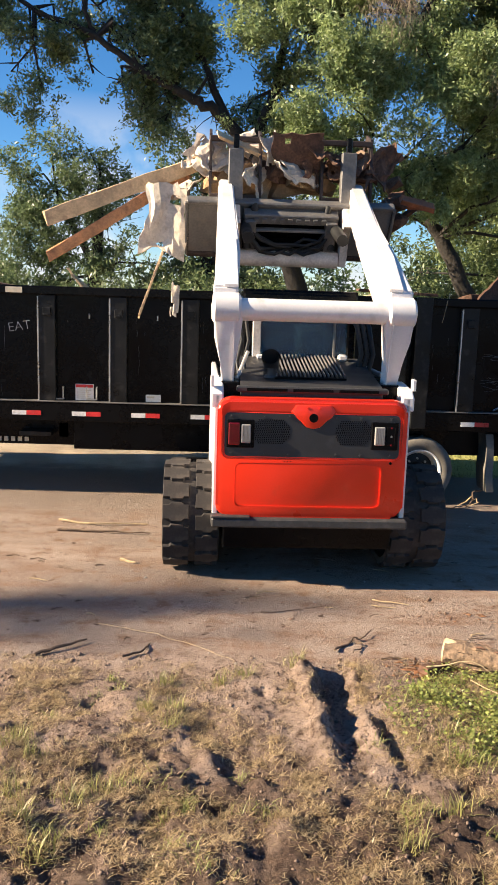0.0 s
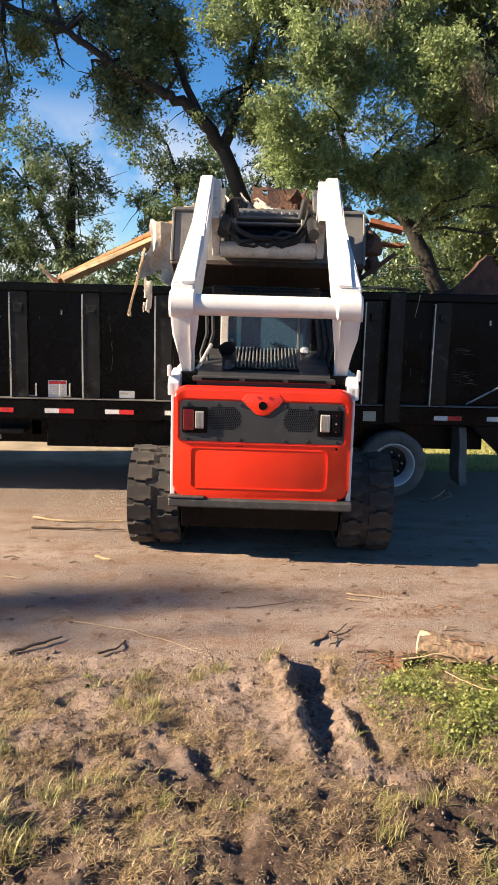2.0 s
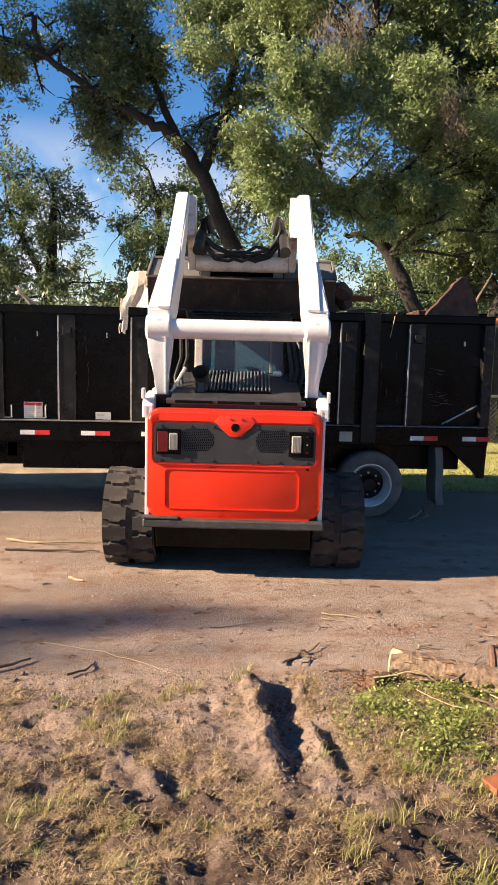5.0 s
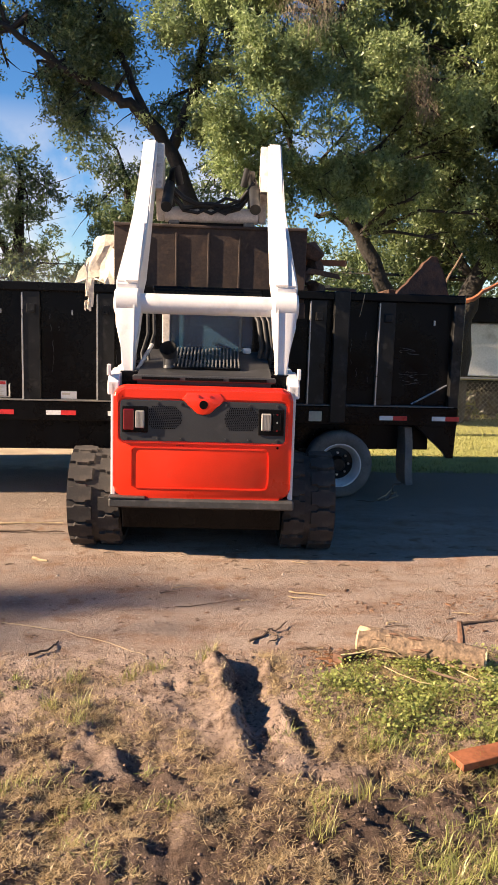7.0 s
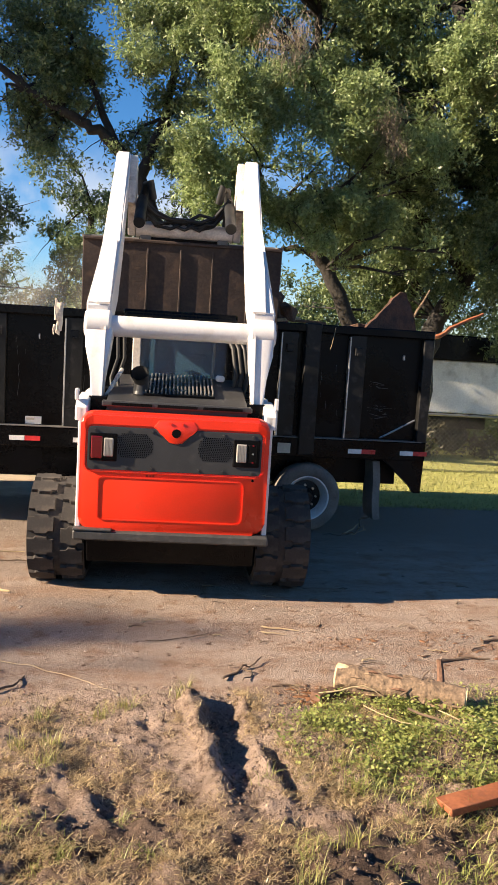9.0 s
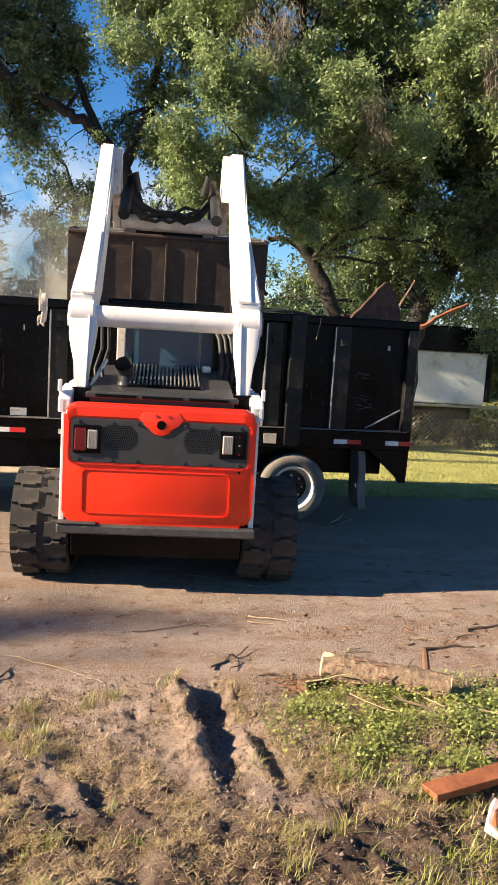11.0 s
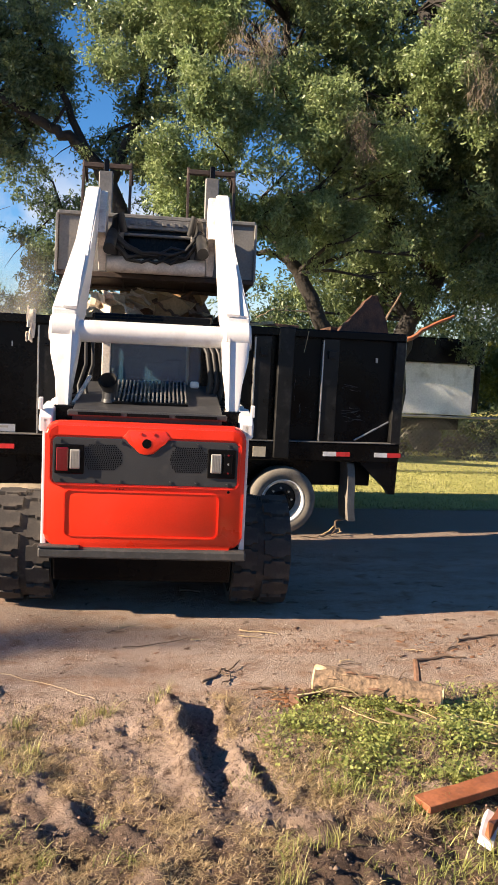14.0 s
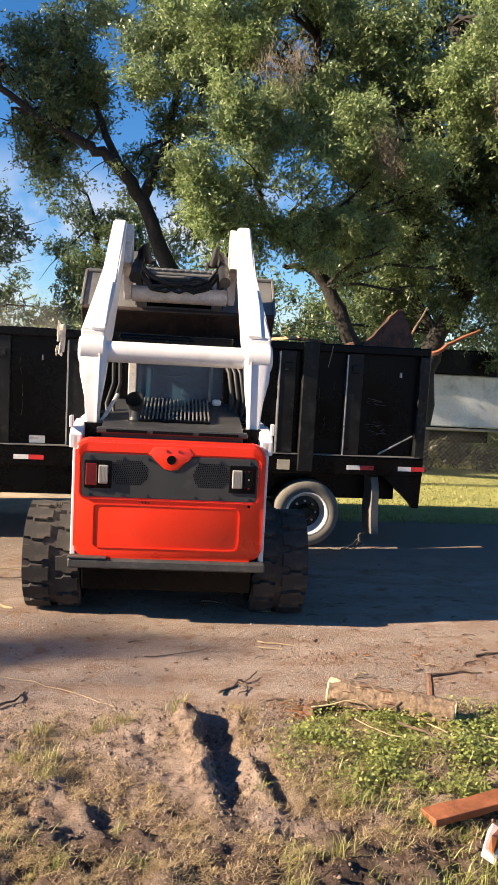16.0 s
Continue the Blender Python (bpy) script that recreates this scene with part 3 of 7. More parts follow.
    for i in range(9):
        z = 0.74 - i * 0.073
        cx = 2.60 + 0.010 * math.sin(i * 0.7) + 0.0004 * i * i
        yy = TY + 0.06 - 0.012 * i
        grid.append([(cx - 0.030, yy, z), (cx + 0.048, yy + 0.012, z), (cx + 0.048, yy + 0.030, z), (cx - 0.040, yy + 0.30, z)])
    vs = [[bm.verts.new(c) for c in r] for r in grid]
    for a, b in zip(vs, vs[1:]):
        for k in range(4):
            bm.faces.new((a[k], a[(k + 1) % 4], b[(k + 1) % 4], b[k]))
    bm.faces.new(vs[0]), bm.faces.new(vs[-1][::-1])
    part("mud_flap", bm, TYRE, t, "hanging dusty rubber mud flap", smooth=40)
    # axles with dual wheels
    for x in (1.04, 1.90):
        bm = bmesh.new()
        tube(bm, [(x, TY + 0.1, 0.345), (x, TY + d - 0.1, 0.345)], 0.05, 8)
        part("axle", bm, BLACK, t)
        for y, flip in ((TY + 0.02, 1), (TY + d - 0.02, -1)):
            bm = bmesh.new()
            prof = [(0.215, 0.0), (0.24, -0.012), (0.27, -0.022), (0.31, -0.018), (0.335, 0.0), (0.346, 0.03), (0.346, 0.17), (0.335, 0.2), (0.30, 0.215), (0.22, 0.2)]
            m = pose(x, y, 0.346, 0, 0, 90 if flip == 1 else -90)
            lathe(bm, prof, 40, m)
            w = part("tyre", bm, TYRE, t, "dusty trailer tyre", smooth=50)
            bm = bmesh.new()
            lathe(bm, [(0.222, 0.0), (0.226, -0.010), (0.214, -0.010), (0.200, 0.02), (0.172, 0.09), (0.165, 0.13)], 32, m)
            part("rim", bm, RIM, w, "white steel rim", smooth=35)
            bm = bmesh.new()
            lathe(bm, [(0.166, 0.125), (0.12, 0.12), (0.085, 0.10), (0.075, 0.05), (0.06, 0.02), (0.0, 0.018)], 24, m)
            # black disc carries the shadow inside the white rim
            part("hub", bm, BLACK_WORN, w, "wheel hub, shadow inside the rim put into its dark colour", smooth=35)
            for a in range(8):
                bm = bmesh.new()
                tube(bm, [(0.12, 0, 0), (0.09, 0, 0)], 0.012, 6)
                part("lug_nut", bm, BRIGHT, w, m=m @ pose(0, 0.115 * math.cos(a * math.pi / 4), 0.115 * math.sin(a * math.pi / 4)))
    return t


trailer = build_trailer()


# ---- compact track loader: origin on the ground under its tailgate, forward is +y ----
def build_loader():
    t = thing("track_loader", "red and white compact track loader with raised white arms", "loader")

    def p(name, mat, *boxes, label="", bevel=0.004, smooth=0, parent=None, seg=1):
        bm = bmesh.new()
        for b in boxes:
            box(bm, *b, bevel=bevel, seg=seg)
        return part(name, bm, mat, parent or t, label, smooth=smooth)

    # tailgate: one rounded pressing with a recess for the grille and a raised lower field
    bm = bmesh.new()
    prism(bm, rounded(-0.66, 0.66, 0.545, 1.385, 0.085, 6), "y", 0.0, 0.10, 0.03)
    gate = part("tailgate", bm, RED, t, "bright red rounded tailgate", m=pose(0, 0, -0.03), smooth=40)
    # raised frame round the grille
    def ring(outer, inner, y0, y1):
        b = bmesh.new()
        k = len(outer)
        vs = [[b.verts.new((u, y, v)) for u, v in ol] for ol, y in ((outer, y1), (outer, y0), (inner, y0), (inner, y1))]
        for a, c in zip(vs, vs[1:] + vs[:1]):
            for i in range(k):
                b.faces.new((a[i], a[(i + 1) % k], c[(i + 1) % k], c[i]))
        bmesh.ops.bevel(b, geom=[e for e in b.edges if abs(e.verts[0].co.y - y0) < 1e-5 and abs(e.verts[1].co.y - y0) < 1e-5], offset=0.012, segments=2, affect="EDGES")
        return b
    part("upper_rim", ring(rounded(-0.645, 0.645, 0.955, 1.37, 0.075, 6), rounded(-0.612, 0.612, 0.975, 1.285, 0.035, 6), -0.013, 0.01), RED, gate, smooth=40)
    part("lower_bead", ring(rounded(-0.535, 0.50, 0.615, 0.935, 0.04, 6), rounded(-0.52, 0.485, 0.63, 0.92, 0.032, 6), -0.006, 0.01), RED, gate, smooth=40)
    bm = bmesh.new()
    boss = [(-0.16, 1.292), (-0.11, 1.262), (-0.075, 1.215), (-0.045, 1.188), (0, 1.178), (0.045, 1.188), (0.075, 1.215), (0.11, 1.262), (0.16, 1.292), (0.12, 1.345), (-0.12, 1.345)]
    prism(bm, boss, "y", -0.020, 0.01, 0.010)
    part("latch_boss", bm, RED, gate, smooth=40)
    bm = bmesh.new()
    tube(bm, [(0, -0.0202, 1.256), (0, -0.0225, 1.256)], 0.031, 20)
    part("latch_hole", bm, BLACK, gate, "dark round latch hole")
    for x, z in ((-0.042, 1.322), (0.042, 1.322)):
        bm = bmesh.new()
        tube(bm, [(x, -0.018, z), (x, -0.026, z)], 0.010, 8)
        part("bolt", bm, RED, gate)
    for k in range(3):
        bm = bmesh.new()
        tube(bm, [(-0.19 + k * 0.022, 0.0, 0.945), (-0.19 + k * 0.022, -0.004, 0.945)], 0.005, 6)
        part("drain_hole", bm, BLACK, gate)
    bm = bmesh.new()
    tube(bm, [(0.555, 0.0, 0.945), (0.555, -0.006, 0.945)], 0.010, 8)
    part("key_hole", bm, BLACK, gate)
    # perforated grille plate
    bm = bmesh.new()
    prism(bm, rounded(-0.608, 0.608, 0.978, 1.280, 0.03, 4), "y", -0.010, 0.006, 0.003)
    plate = part("grille_plate", bm, PLASTIC, gate, "dark perforated grille plate")
    for sx in (-0.285, 0.285):
        bm = bmesh.new()
        for half in (0, 1):
            for r in range(7):
                z = 1.075 + half * 0.085 + r * 0.0125
                span = 0.125 * math.sqrt(max(0.05, 1 - ((r if half else 6 - r) / 8.5) ** 2))
                c = -span + (r % 2) * 0.0075
                while c < span:
                    tube(bm, [(sx + c, -0.0105, z), (sx + c, -0.0118, z)], 0.0048, 6)
                    c += 0.015
        part("vent_grid", bm, BLACK, gate, "rows of round vent holes")["kind"] = "stuff"
    for z in (1.258, 0.998):
        for x in (-0.56, -0.335, -0.165, 0.165, 0.335, 0.545):
            bm = bmesh.new()
            tube(bm, [(x, -0.008, z), (x, -0.014, z)], 0.013, 8)
            tube(bm, [(x, -0.013, z), (x, -0.022, z)], 0.007, 6)
            part("bolt", bm, PLASTIC, gate)
    for s in (-1, 1):
        xa = -0.595 if s < 0 else 0.405
        p("tail_lamp", BLACK, (xa, xa + 0.19, -0.022, -0.009, 1.04, 1.235), bevel=0.006, parent=gate, label="rear lamp cluster")
        for name, mat, u0, u1 in ((("red_lens", LAMP_RED, 0.012, 0.09), ("clear_lens", LAMP_WHITE, 0.098, 0.165)) if s < 0 else (("clear_lens", LAMP_WHITE, 0.022, 0.095), ("bulb_board", BLACK, 0.105, 0.165))):
            b2 = bmesh.new()
            box(b2, xa + u0, xa + u1, -0.036, -0.0225, 1.06 if mat is LAMP_RED else 1.075, 1.215 if mat is LAMP_RED else 1.205, bevel=0.006)
            lens = part(name, b2, mat, gate)
            if mat is LAMP_WHITE:
                for k in range(6):
                    zz = xa + u0 + 0.010 + k * (u1 - u0 - 0.020) / 5
                    p("lens_rib", mat, (zz - 0.003, zz + 0.003, -0.040, -0.036, 1.085, 1.195), bevel=0, parent=gate)
        if s > 0:
            for z in (1.08, 1.14, 1.20):
                b2 = bmesh.new()
                tube(b2, [(xa + 0.138, -0.034, z), (xa + 0.138, -0.042, z)], 0.007, 8)
                part("bolt", b2, LAMP_RED if z != 1.14 else BRIGHT, gate)
    # white body sides and shoulder brackets
    for s in (-1, 1):
        bm = bmesh.new()
        prism(bm, [(0.03, 0.50), (0.03, 1.36), (0.10, 1.42), (0.42, 1.42), (0.46, 1.46), (1.6, 1.46), (1.9, 1.0), (1.9, 0.36), (0.3, 0.36)], "x", s * 0.645, s * 0.682, 0.008)
        part("body_side", bm, WHITE, t, "white body side plate")
        bm = bmesh.new()
        prism(bm, [(0.03, 1.28), (0.03, 1.37), (0.10, 1.425), (0.40, 1.45), (0.40, 1.28)], "x", s * 0.62, s * 0.708, 0.012)
        part("shoulder_bracket", bm, WHITE, t)
        p("pivot_tab", WHITE, (s * 0.70 - 0.012, s * 0.70 + 0.012, 0.03, 0.09, 1.42, 1.50), bevel=0.004)
    p("bumper", BUMPER, (-0.69, 0.69, -0.05, 0.12, 0.448, 0.515), bevel=0.012, label="worn black rear bumper")
    p("bumper_lip", BUMPER, (-0.69, -0.42, -0.054, 0.05, 0.516, 0.53), bevel=0.004)
    bm = bmesh.new()
    prism(bm, [(0.02, 0.44), (0.10, 0.26), (0.35, 0.19), (1.7, 0.19), (1.9, 0.36), (1.9, 0.9), (0.1, 0.9)], "x", -0.60, 0.60, 0.01)
    part("belly_pan", bm, BLACK, t)
    # engine hood with louvres
    bm = bmesh.new()
    prism(bm, [(0.10, 1.30), (0.10, 1.418), (0.16, 1.43), (0.98, 1.565), (0.98, 1.30)], "x", -0.50, 0.50, 0.012)
    hood = part("engine_hood", bm, PLASTIC, t, "dark plastic engine hood")
    bm = bmesh.new()
    box(bm, -0.53, 0.53, 0.06, 0.13, 1.385, 1.425, bevel=0.008)
    part("hood_lip", bm, PLASTIC, hood)
    for k in range(3):
        xa = -0.46 + k * 0.32
        p("lip_slot", BLACK, (xa, xa + 0.28, 0.056, 0.062, 1.395, 1.414), bevel=0, parent=hood)
    tilt = pose(0.0, 0.0, 0.0, math.degrees(math.atan2(0.135, 0.82)), 0, 0)
    p("louvre_bed", BLACK, (-0.25, 0.27, 0.30, 0.93, 1.456, 1.470), bevel=0, parent=hood).matrix_basis = Matrix.Translation((0, 0.30, 1.456)) @ tilt @ Matrix.Translation((0, -0.30, -1.456))
    for k in range(18):
        b2 = bmesh.new()
        box(b2, -0.006, 0.006, 0, 0.60, 0, 0.022, bevel=0.003)
        # lighter steel puts the ribs' bright highlights into their colour
        part("louvre", b2, STEEL, hood, m=Matrix.Translation((-0.235 + k * 0.029, 0.31, 1.474)) @ tilt)
    bm = bmesh.new()
    lathe(bm, [(0.062, 0.0), (0.058, 0.02), (0.050, 0.05)], 20, pose(-0.27, 0.36, 1.46, 0, -90, 0))
    tube(bm, [(-0.27, 0.36, 1.46), (-0.27, 0.36, 1.54), (-0.275, 0.34, 1.575), (-0.285, 0.285, 1.615)], [0.058, 0.056, 0.060, 0.066], 20, cap=False)
    tube(bm, [(-0.285, 0.285, 1.615), (-0.275, 0.34, 1.575), (-0.27, 0.36, 1.53)], [0.058, 0.052, 0.048], 20, cap=False)
    part("exhaust_pipe", bm, PLASTIC, t, "dark angled exhaust stack", smooth=50)
    p("filler_cap", WHITE, (0.30, 0.37, 0.86, 0.93, 1.55, 1.60), bevel=0.012)
    p("washer_box", WHITE, (-0.34, -0.29, 0.88, 0.95, 1.55, 1.585), bevel=0.008)
    # cab
    cab = p("cab", BLACK, (-0.45, -0.38, 0.98, 1.06, 1.42, 2.02), (0.38, 0.45, 0.98, 1.06, 1.42, 2.02), (-0.45, 0.45, 0.98, 1.06, 1.98, 2.06), (-0.45, 0.45, 0.98, 1.06, 1.42, 1.56), bevel=0.012, label="black roll-over cab")
    p("cab_roof", BLACK, (-0.46, 0.46, 1.0, 2.15, 2.03, 2.09), bevel=0.02, parent=cab, seg=2)
    p("cab_side", BLACK, (-0.45, -0.41, 1.06, 2.1, 1.3, 2.03), bevel=0.006, parent=cab)
    p("cab_side", BLACK, (0.41, 0.45, 1.06, 2.1, 1.3, 2.03), bevel=0.006, parent=cab)
    p("rear_window", GLASS, (-0.38, 0.38, 1.01, 1.018, 1.56, 1.98), bevel=0, parent=cab, label="rear window, sky reflection put into its blue glass")
    p("cab_floor", BLACK, (-0.41, 0.41, 1.06, 2.1, 1.0, 1.3), bevel=0, parent=cab)
    p("seat_back", BLACK, (-0.25, 0.25, 1.35, 1.5, 1.3, 1.75), bevel=0.04, parent=cab, seg=2)
    p("window_post", DUSTY, (-0.375, -0.31, 0.955, 0.978, 1.56, 2.0), bevel=0.006, parent=cab)
    p("window_trim", STEEL, (0.27, 0.29, 0.99, 1.0, 1.57, 1.97), bevel=0.003, parent=cab)
    for k in range(3):
        bm = bmesh.new()
        x = 0.42 + k * 0.045
        tube(bm, [(x, 0.75, 1.45), (x + 0.03, 0.72, 1.62), (x, 0.78, 1.82), (x - 0.06, 0.9, 1.95), (x - 0.02, 1.2, 2.0)], 0.020, 10)
        part("hydraulic_hose", bm, HOSE, t, smooth=50)
    for k in range(2):
        bm = bmesh.new()
        x = -0.44 - k * 0.05
        tube(bm, [(x, 0.55, 1.42), (x - 0.02, 0.6, 1.55), (x + 0.02, 0.7, 1.70), (x, 0.9, 1.9)], 0.014, 8)
        part("hydraulic_hose", bm, HOSE, t, smooth=50)
    for xa in (-0.64, 0.50):
        p("hood_side", BLACK, (xa, xa + 0.14, 0.2, 1.9, 1.1, 1.44), bevel=0.01)
    bm = bmesh.new()
    tube(bm, [(-0.52, 0.35, 1.44), (-0.43, 0.62, 1.62)], 0.015, 8)
    part("grab_bar", bm, DUSTY, t)
    # tracks
    ra, rb, ya, yb = 0.40, 0.25, 0.54, 2.15
    def loop(off, n=72):
        """Points round the belt at a distance off outside its run."""
        pts = []
        top = math.atan2(ra - rb, yb - ya)
        for i in range(n // 2 + 1):
            a = math.pi / 2 + top + (math.pi - top) * i / (n // 2)
            pts.append((ya + (ra + off) * math.cos(a), ra + (ra + off) * math.sin(a)))
        for i in range(n // 2 + 1):
            a = -math.pi / 2 + (math.pi + top) * i / (n // 2)
            pts.append((yb + (rb + off) * math.cos(a), rb + (rb + off) * math.sin(a)))
        return pts
    for s in (-1, 1):
        xi, xo = s * 0.625, s * 1.035
        bm = bmesh.new()
        o, i = loop(-0.028), loop(-0.075)
        k = len(o)
        vs = [[bm.verts.new((x, u, v)) for u, v in ol] for ol, x in ((o, xi), (o, xo), (i, xo), (i, xi))]
        for a, c in zip(vs, vs[1:] + vs[:1]):
            for q in range(k):
                bm.faces.new((a[q], a[(q + 1) % k], c[(q + 1) % k], c[q]))
        track = part("rubber_track", bm, RUBBER, t, "dusty black rubber track", smooth=40)
        # lugs, three staggered blocks in each row
        pts = [Vector((0, u, v)) for u, v in loop(-0.030, 200)]
        d = [0.0]
        for a, c in zip(pts, pts[1:] + pts[:1]):
            d.append(d[-1] + (c - a).length)
        rows_n = int(d[-1] / 0.150)
        lug = {}
        for wname, w in (("outer", 0.190), ("inner", 0.165)):
            # a block with notched flanks, so that neighbours nearly meet along the middle
            b2 = bmesh.new()
            h_ = w / 2
            plan = [(-h_, -0.052), (-h_ + 0.045, -0.052), (-h_ + 0.060, -0.070), (h_ - 0.05, -0.070), (h_ - 0.035, -0.052), (h_, -0.052), (h_, 0.052), (h_ - 0.035, 0.052), (h_ - 0.05, 0.070), (-h_ + 0.06, 0.070), (-h_ + 0.045, 0.052), (-h_, 0.052)]
            lo_ = [b2.verts.new((u, v, 0)) for u, v in plan]
            hi_ = [b2.verts.new((u * 0.95, v * 0.94, 0.026)) for u, v in plan]
            b2.faces.new(lo_[::-1]), b2.faces.new(hi_)
            for q in range(len(plan)):
                b2.faces.new((lo_[q], lo_[(q + 1) % len(plan)], hi_[(q + 1) % len(plan)], hi_[q]))
            me = bpy.data.meshes.new("lug")
            b2.to_mesh(me)
            b2.free()
            me.materials.append(RUBBER)
            lug[wname] = me
        for r in range(rows_n):
            for wname, cx, shift in (("outer", 0.938, 0.0), ("inner", 0.715, 0.5)):
                want = (r + shift) / rows_n * d[-1]
                q = next(j for j in range(len(pts)) if d[j + 1] >= want)
                a, c = pts[q], pts[(q + 1) % len(pts)]
                if (c - a).length < 1e-6:
                    continue
                pt = a.lerp(c, (want - d[q]) / (c - a).length)
                dirn = (c - a).normalized()
                out = Vector((0, -dirn.z, dirn.y)) if Vector((0, -dirn.z, dirn.y)).dot(pt - Vector((0, 1.34, 0.35))) > 0 else Vector((0, dirn.z, -dirn.y))
                mtx = Matrix((Vector((1, 0, 0)), out.cross(Vector((1, 0, 0))), out)).transposed().to_4x4()
                ob = new("lug", lug[wname])
                ob.parent = track
                ob.matrix_basis = Matrix.Translation((s * cx, pt.y, pt.z)) @ mtx
        p("track_frame", BLACK, (s * 0.68, s * 0.9, 0.7, 2.1, 0.14, 0.52), bevel=0.02) if s > 0 else p("track_frame", BLACK, (-0.9, -0.68, 0.7, 2.1, 0.14, 0.52), bevel=0.02)
        for y, r in ((ya, ra - 0.08), (yb, rb - 0.08), (1.0, 0.13), (1.35, 0.13), (1.7, 0.13)):
            bm = bmesh.new()
            lathe(bm, [(0.0, -0.08), (r * 0.7, -0.08), (r, -0.05), (r, 0.05), (r * 0.7, 0.08), (0.0, 0.08)], 20, Matrix.Translation((s * 0.80, y, ra if y == ya else (rb if y == yb else 0.21))))
            part("track_roller", bm, BLACK, t, smooth=35)
    return t


def build_upright(t, s):
    """A lower upright of the arms: origin at its lower pin, narrow foot and broad shoulder."""
    bm = bmesh.new()
    outl = [(0.545, -0.06), (0.625, -0.06), (0.645, 0.17), (0.690, 0.36), (0.698, 0.50), (0.680, 0.60), (0.60, 0.62), (0.520, 0.59), (0.498, 0.49), (0.515, 0.34), (0.540, 0.16)]
    prism(bm, [(s * u, v) for u, v in outl], "y", -0.085, 0.085, 0.016)
    up = part("arm_upright", bm, WHITE, t, "white lower arm upright", smooth=35)
    bm = bmesh.new()
    box(bm, s * 0.552 - 0.004, s * 0.552 + 0.004, -0.10, -0.078, -0.04, 0.55)
    part("edge_flange", bm, WHITE, up)
    bm = bmesh.new()
    tube(bm, [(s * 0.50, 0, 0.53), (s * 0.715, 0, 0.53)], 0.055, 16)
    part("pivot_pin", bm, WHITE, up, smooth=40)
    return up


def build_arms(t):
    """Upper arms: origin at the elbow, arm runs along +y to its tip at 2.25."""
    bm = bmesh.new()
    tube(bm, [(-0.53, -0.01, 0.0), (0.53, -0.01, 0.0)], 0.078, 24)
    arms = part("lift_arm_frame", bm, WHITE, t, "white cross tube of the lift arms", smooth=40)
    for s in (-1, 1):
        bm = bmesh.new()
        side = [(-0.02, -0.12), (0.10, 0.115), (0.55, 0.16), (1.1, 0.13), (2.18, 0.10), (2.27, 0.05), (2.28, -0.06), (2.12, -0.14), (1.1, -0.14), (0.45, -0.15)]
        xs_ = [0.615, 0.620, 0.578, 0.572, 0.582, 0.585, 0.585, 0.582, 0.572, 0.585]
        hws = [0.085, 0.088, 0.080, 0.064, 0.062, 0.062, 0.062, 0.062, 0.064, 0.078]
        vs = [[bm.verts.new((s * (cx + w * h), y, z)) for (y, z), cx, h in zip(side, xs_, hws)] for w in (-1, 1)]
        bm.faces.new(vs[0]), bm.faces.new(vs[1][::-1])
        for i in range(len(side)):
            j = (i + 1) % len(side)
            bm.faces.new((vs[0][i], vs[0][j], vs[1][j], vs[1][i]))
        bmesh.ops.bevel(bm, geom=bm.edges[:], offset=0.014, segments=2, affect="EDGES")
        part("arm_beam", bm, WHITE, arms, "white boxed lift arm", smooth=35)
        bm = bmesh.new()
        lathe(bm, [(0.0, s * 0.512), (0.09, s * 0.512), (0.108, s * 0.53), (0.108, s * 0.69), (0.09, s * 0.708), (0.0, s * 0.708)], 32)
        part("elbow_hub", bm, WHITE, arms, smooth=40)
        # doubler plate on the back of the beam near the elbow
        bm = bmesh.new()
        prism(bm, [(0.10, 0.11), (0.55, 0.158), (0.82, 0.146), (0.82, 0.158), (0.55, 0.176), (0.10, 0.132)], "x", s * 0.53, s * 0.63, 0.004)
        part("doubler_plate", bm, WHITE, arms)
        # drop plates down to the lower tube
        bm = bmesh.new()
        prism(bm, [(2.24, 0.04), (2.26, -0.12), (2.06, -0.51), (1.96, -0.59), (1.84, -0.55), (1.82, -0.46), (1.86, -0.33), (1.84, -0.21), (1.74, -0.12)], "x", s * 0.455, s * 0.525, 0.012)
        part("drop_plate", bm, DUSTY, arms, "dusty drop plate of the arm", smooth=35)
        for y, z in ((1.94, -0.50),):
            bm = bmesh.new()
            tube(bm, [(s * 0.40, y, z), (s * 0.53, y, z)], 0.05, 16)
            part("pivot_pin", bm, DUSTY, arms, smooth=40)
        bm = bmesh.new()
        tube(bm, [(s * 0.40, 1.45, -0.12), (s * 0.40, 1.90, -0.22), (s * 0.40, 2.08, -0.24)], [0.05, 0.05, 0.03], 14)
        part("tilt_cylinder", bm, HOSE, arms, "black tilt cylinder", smooth=40)
    bm = bmesh.new()
    tube(bm, [(-0.45, 1.90, -0.51), (0.45, 1.90, -0.51)], 0.075, 20)
    part("lower_tube", bm, DUSTY, arms, "dusty lower cross tube", smooth=40)
    rng = random.Random(4)
    for k in range(7):
        bm = bmesh.new()
        z0 = -0.35 + rng.uniform(-0.05, 0.06)
        pts = [(-0.40, 1.93 + rng.uniform(-0.05, 0.05), z0 + 0.1)]
        for q in range(1, 6):
            pts.append((-0.40 + q * 0.133, 1.88 + rng.uniform(-0.06, 0.04), z0 - 0.06 * math.sin(q * 0.6) + rng.uniform(-0.03, 0.03)))
        pts.append((0.40, 1.95, z0 + 0.14))
        tube(bm, pts, 0.016, 8)
        part("hydraulic_hose", bm, HOSE, arms, smooth=50)
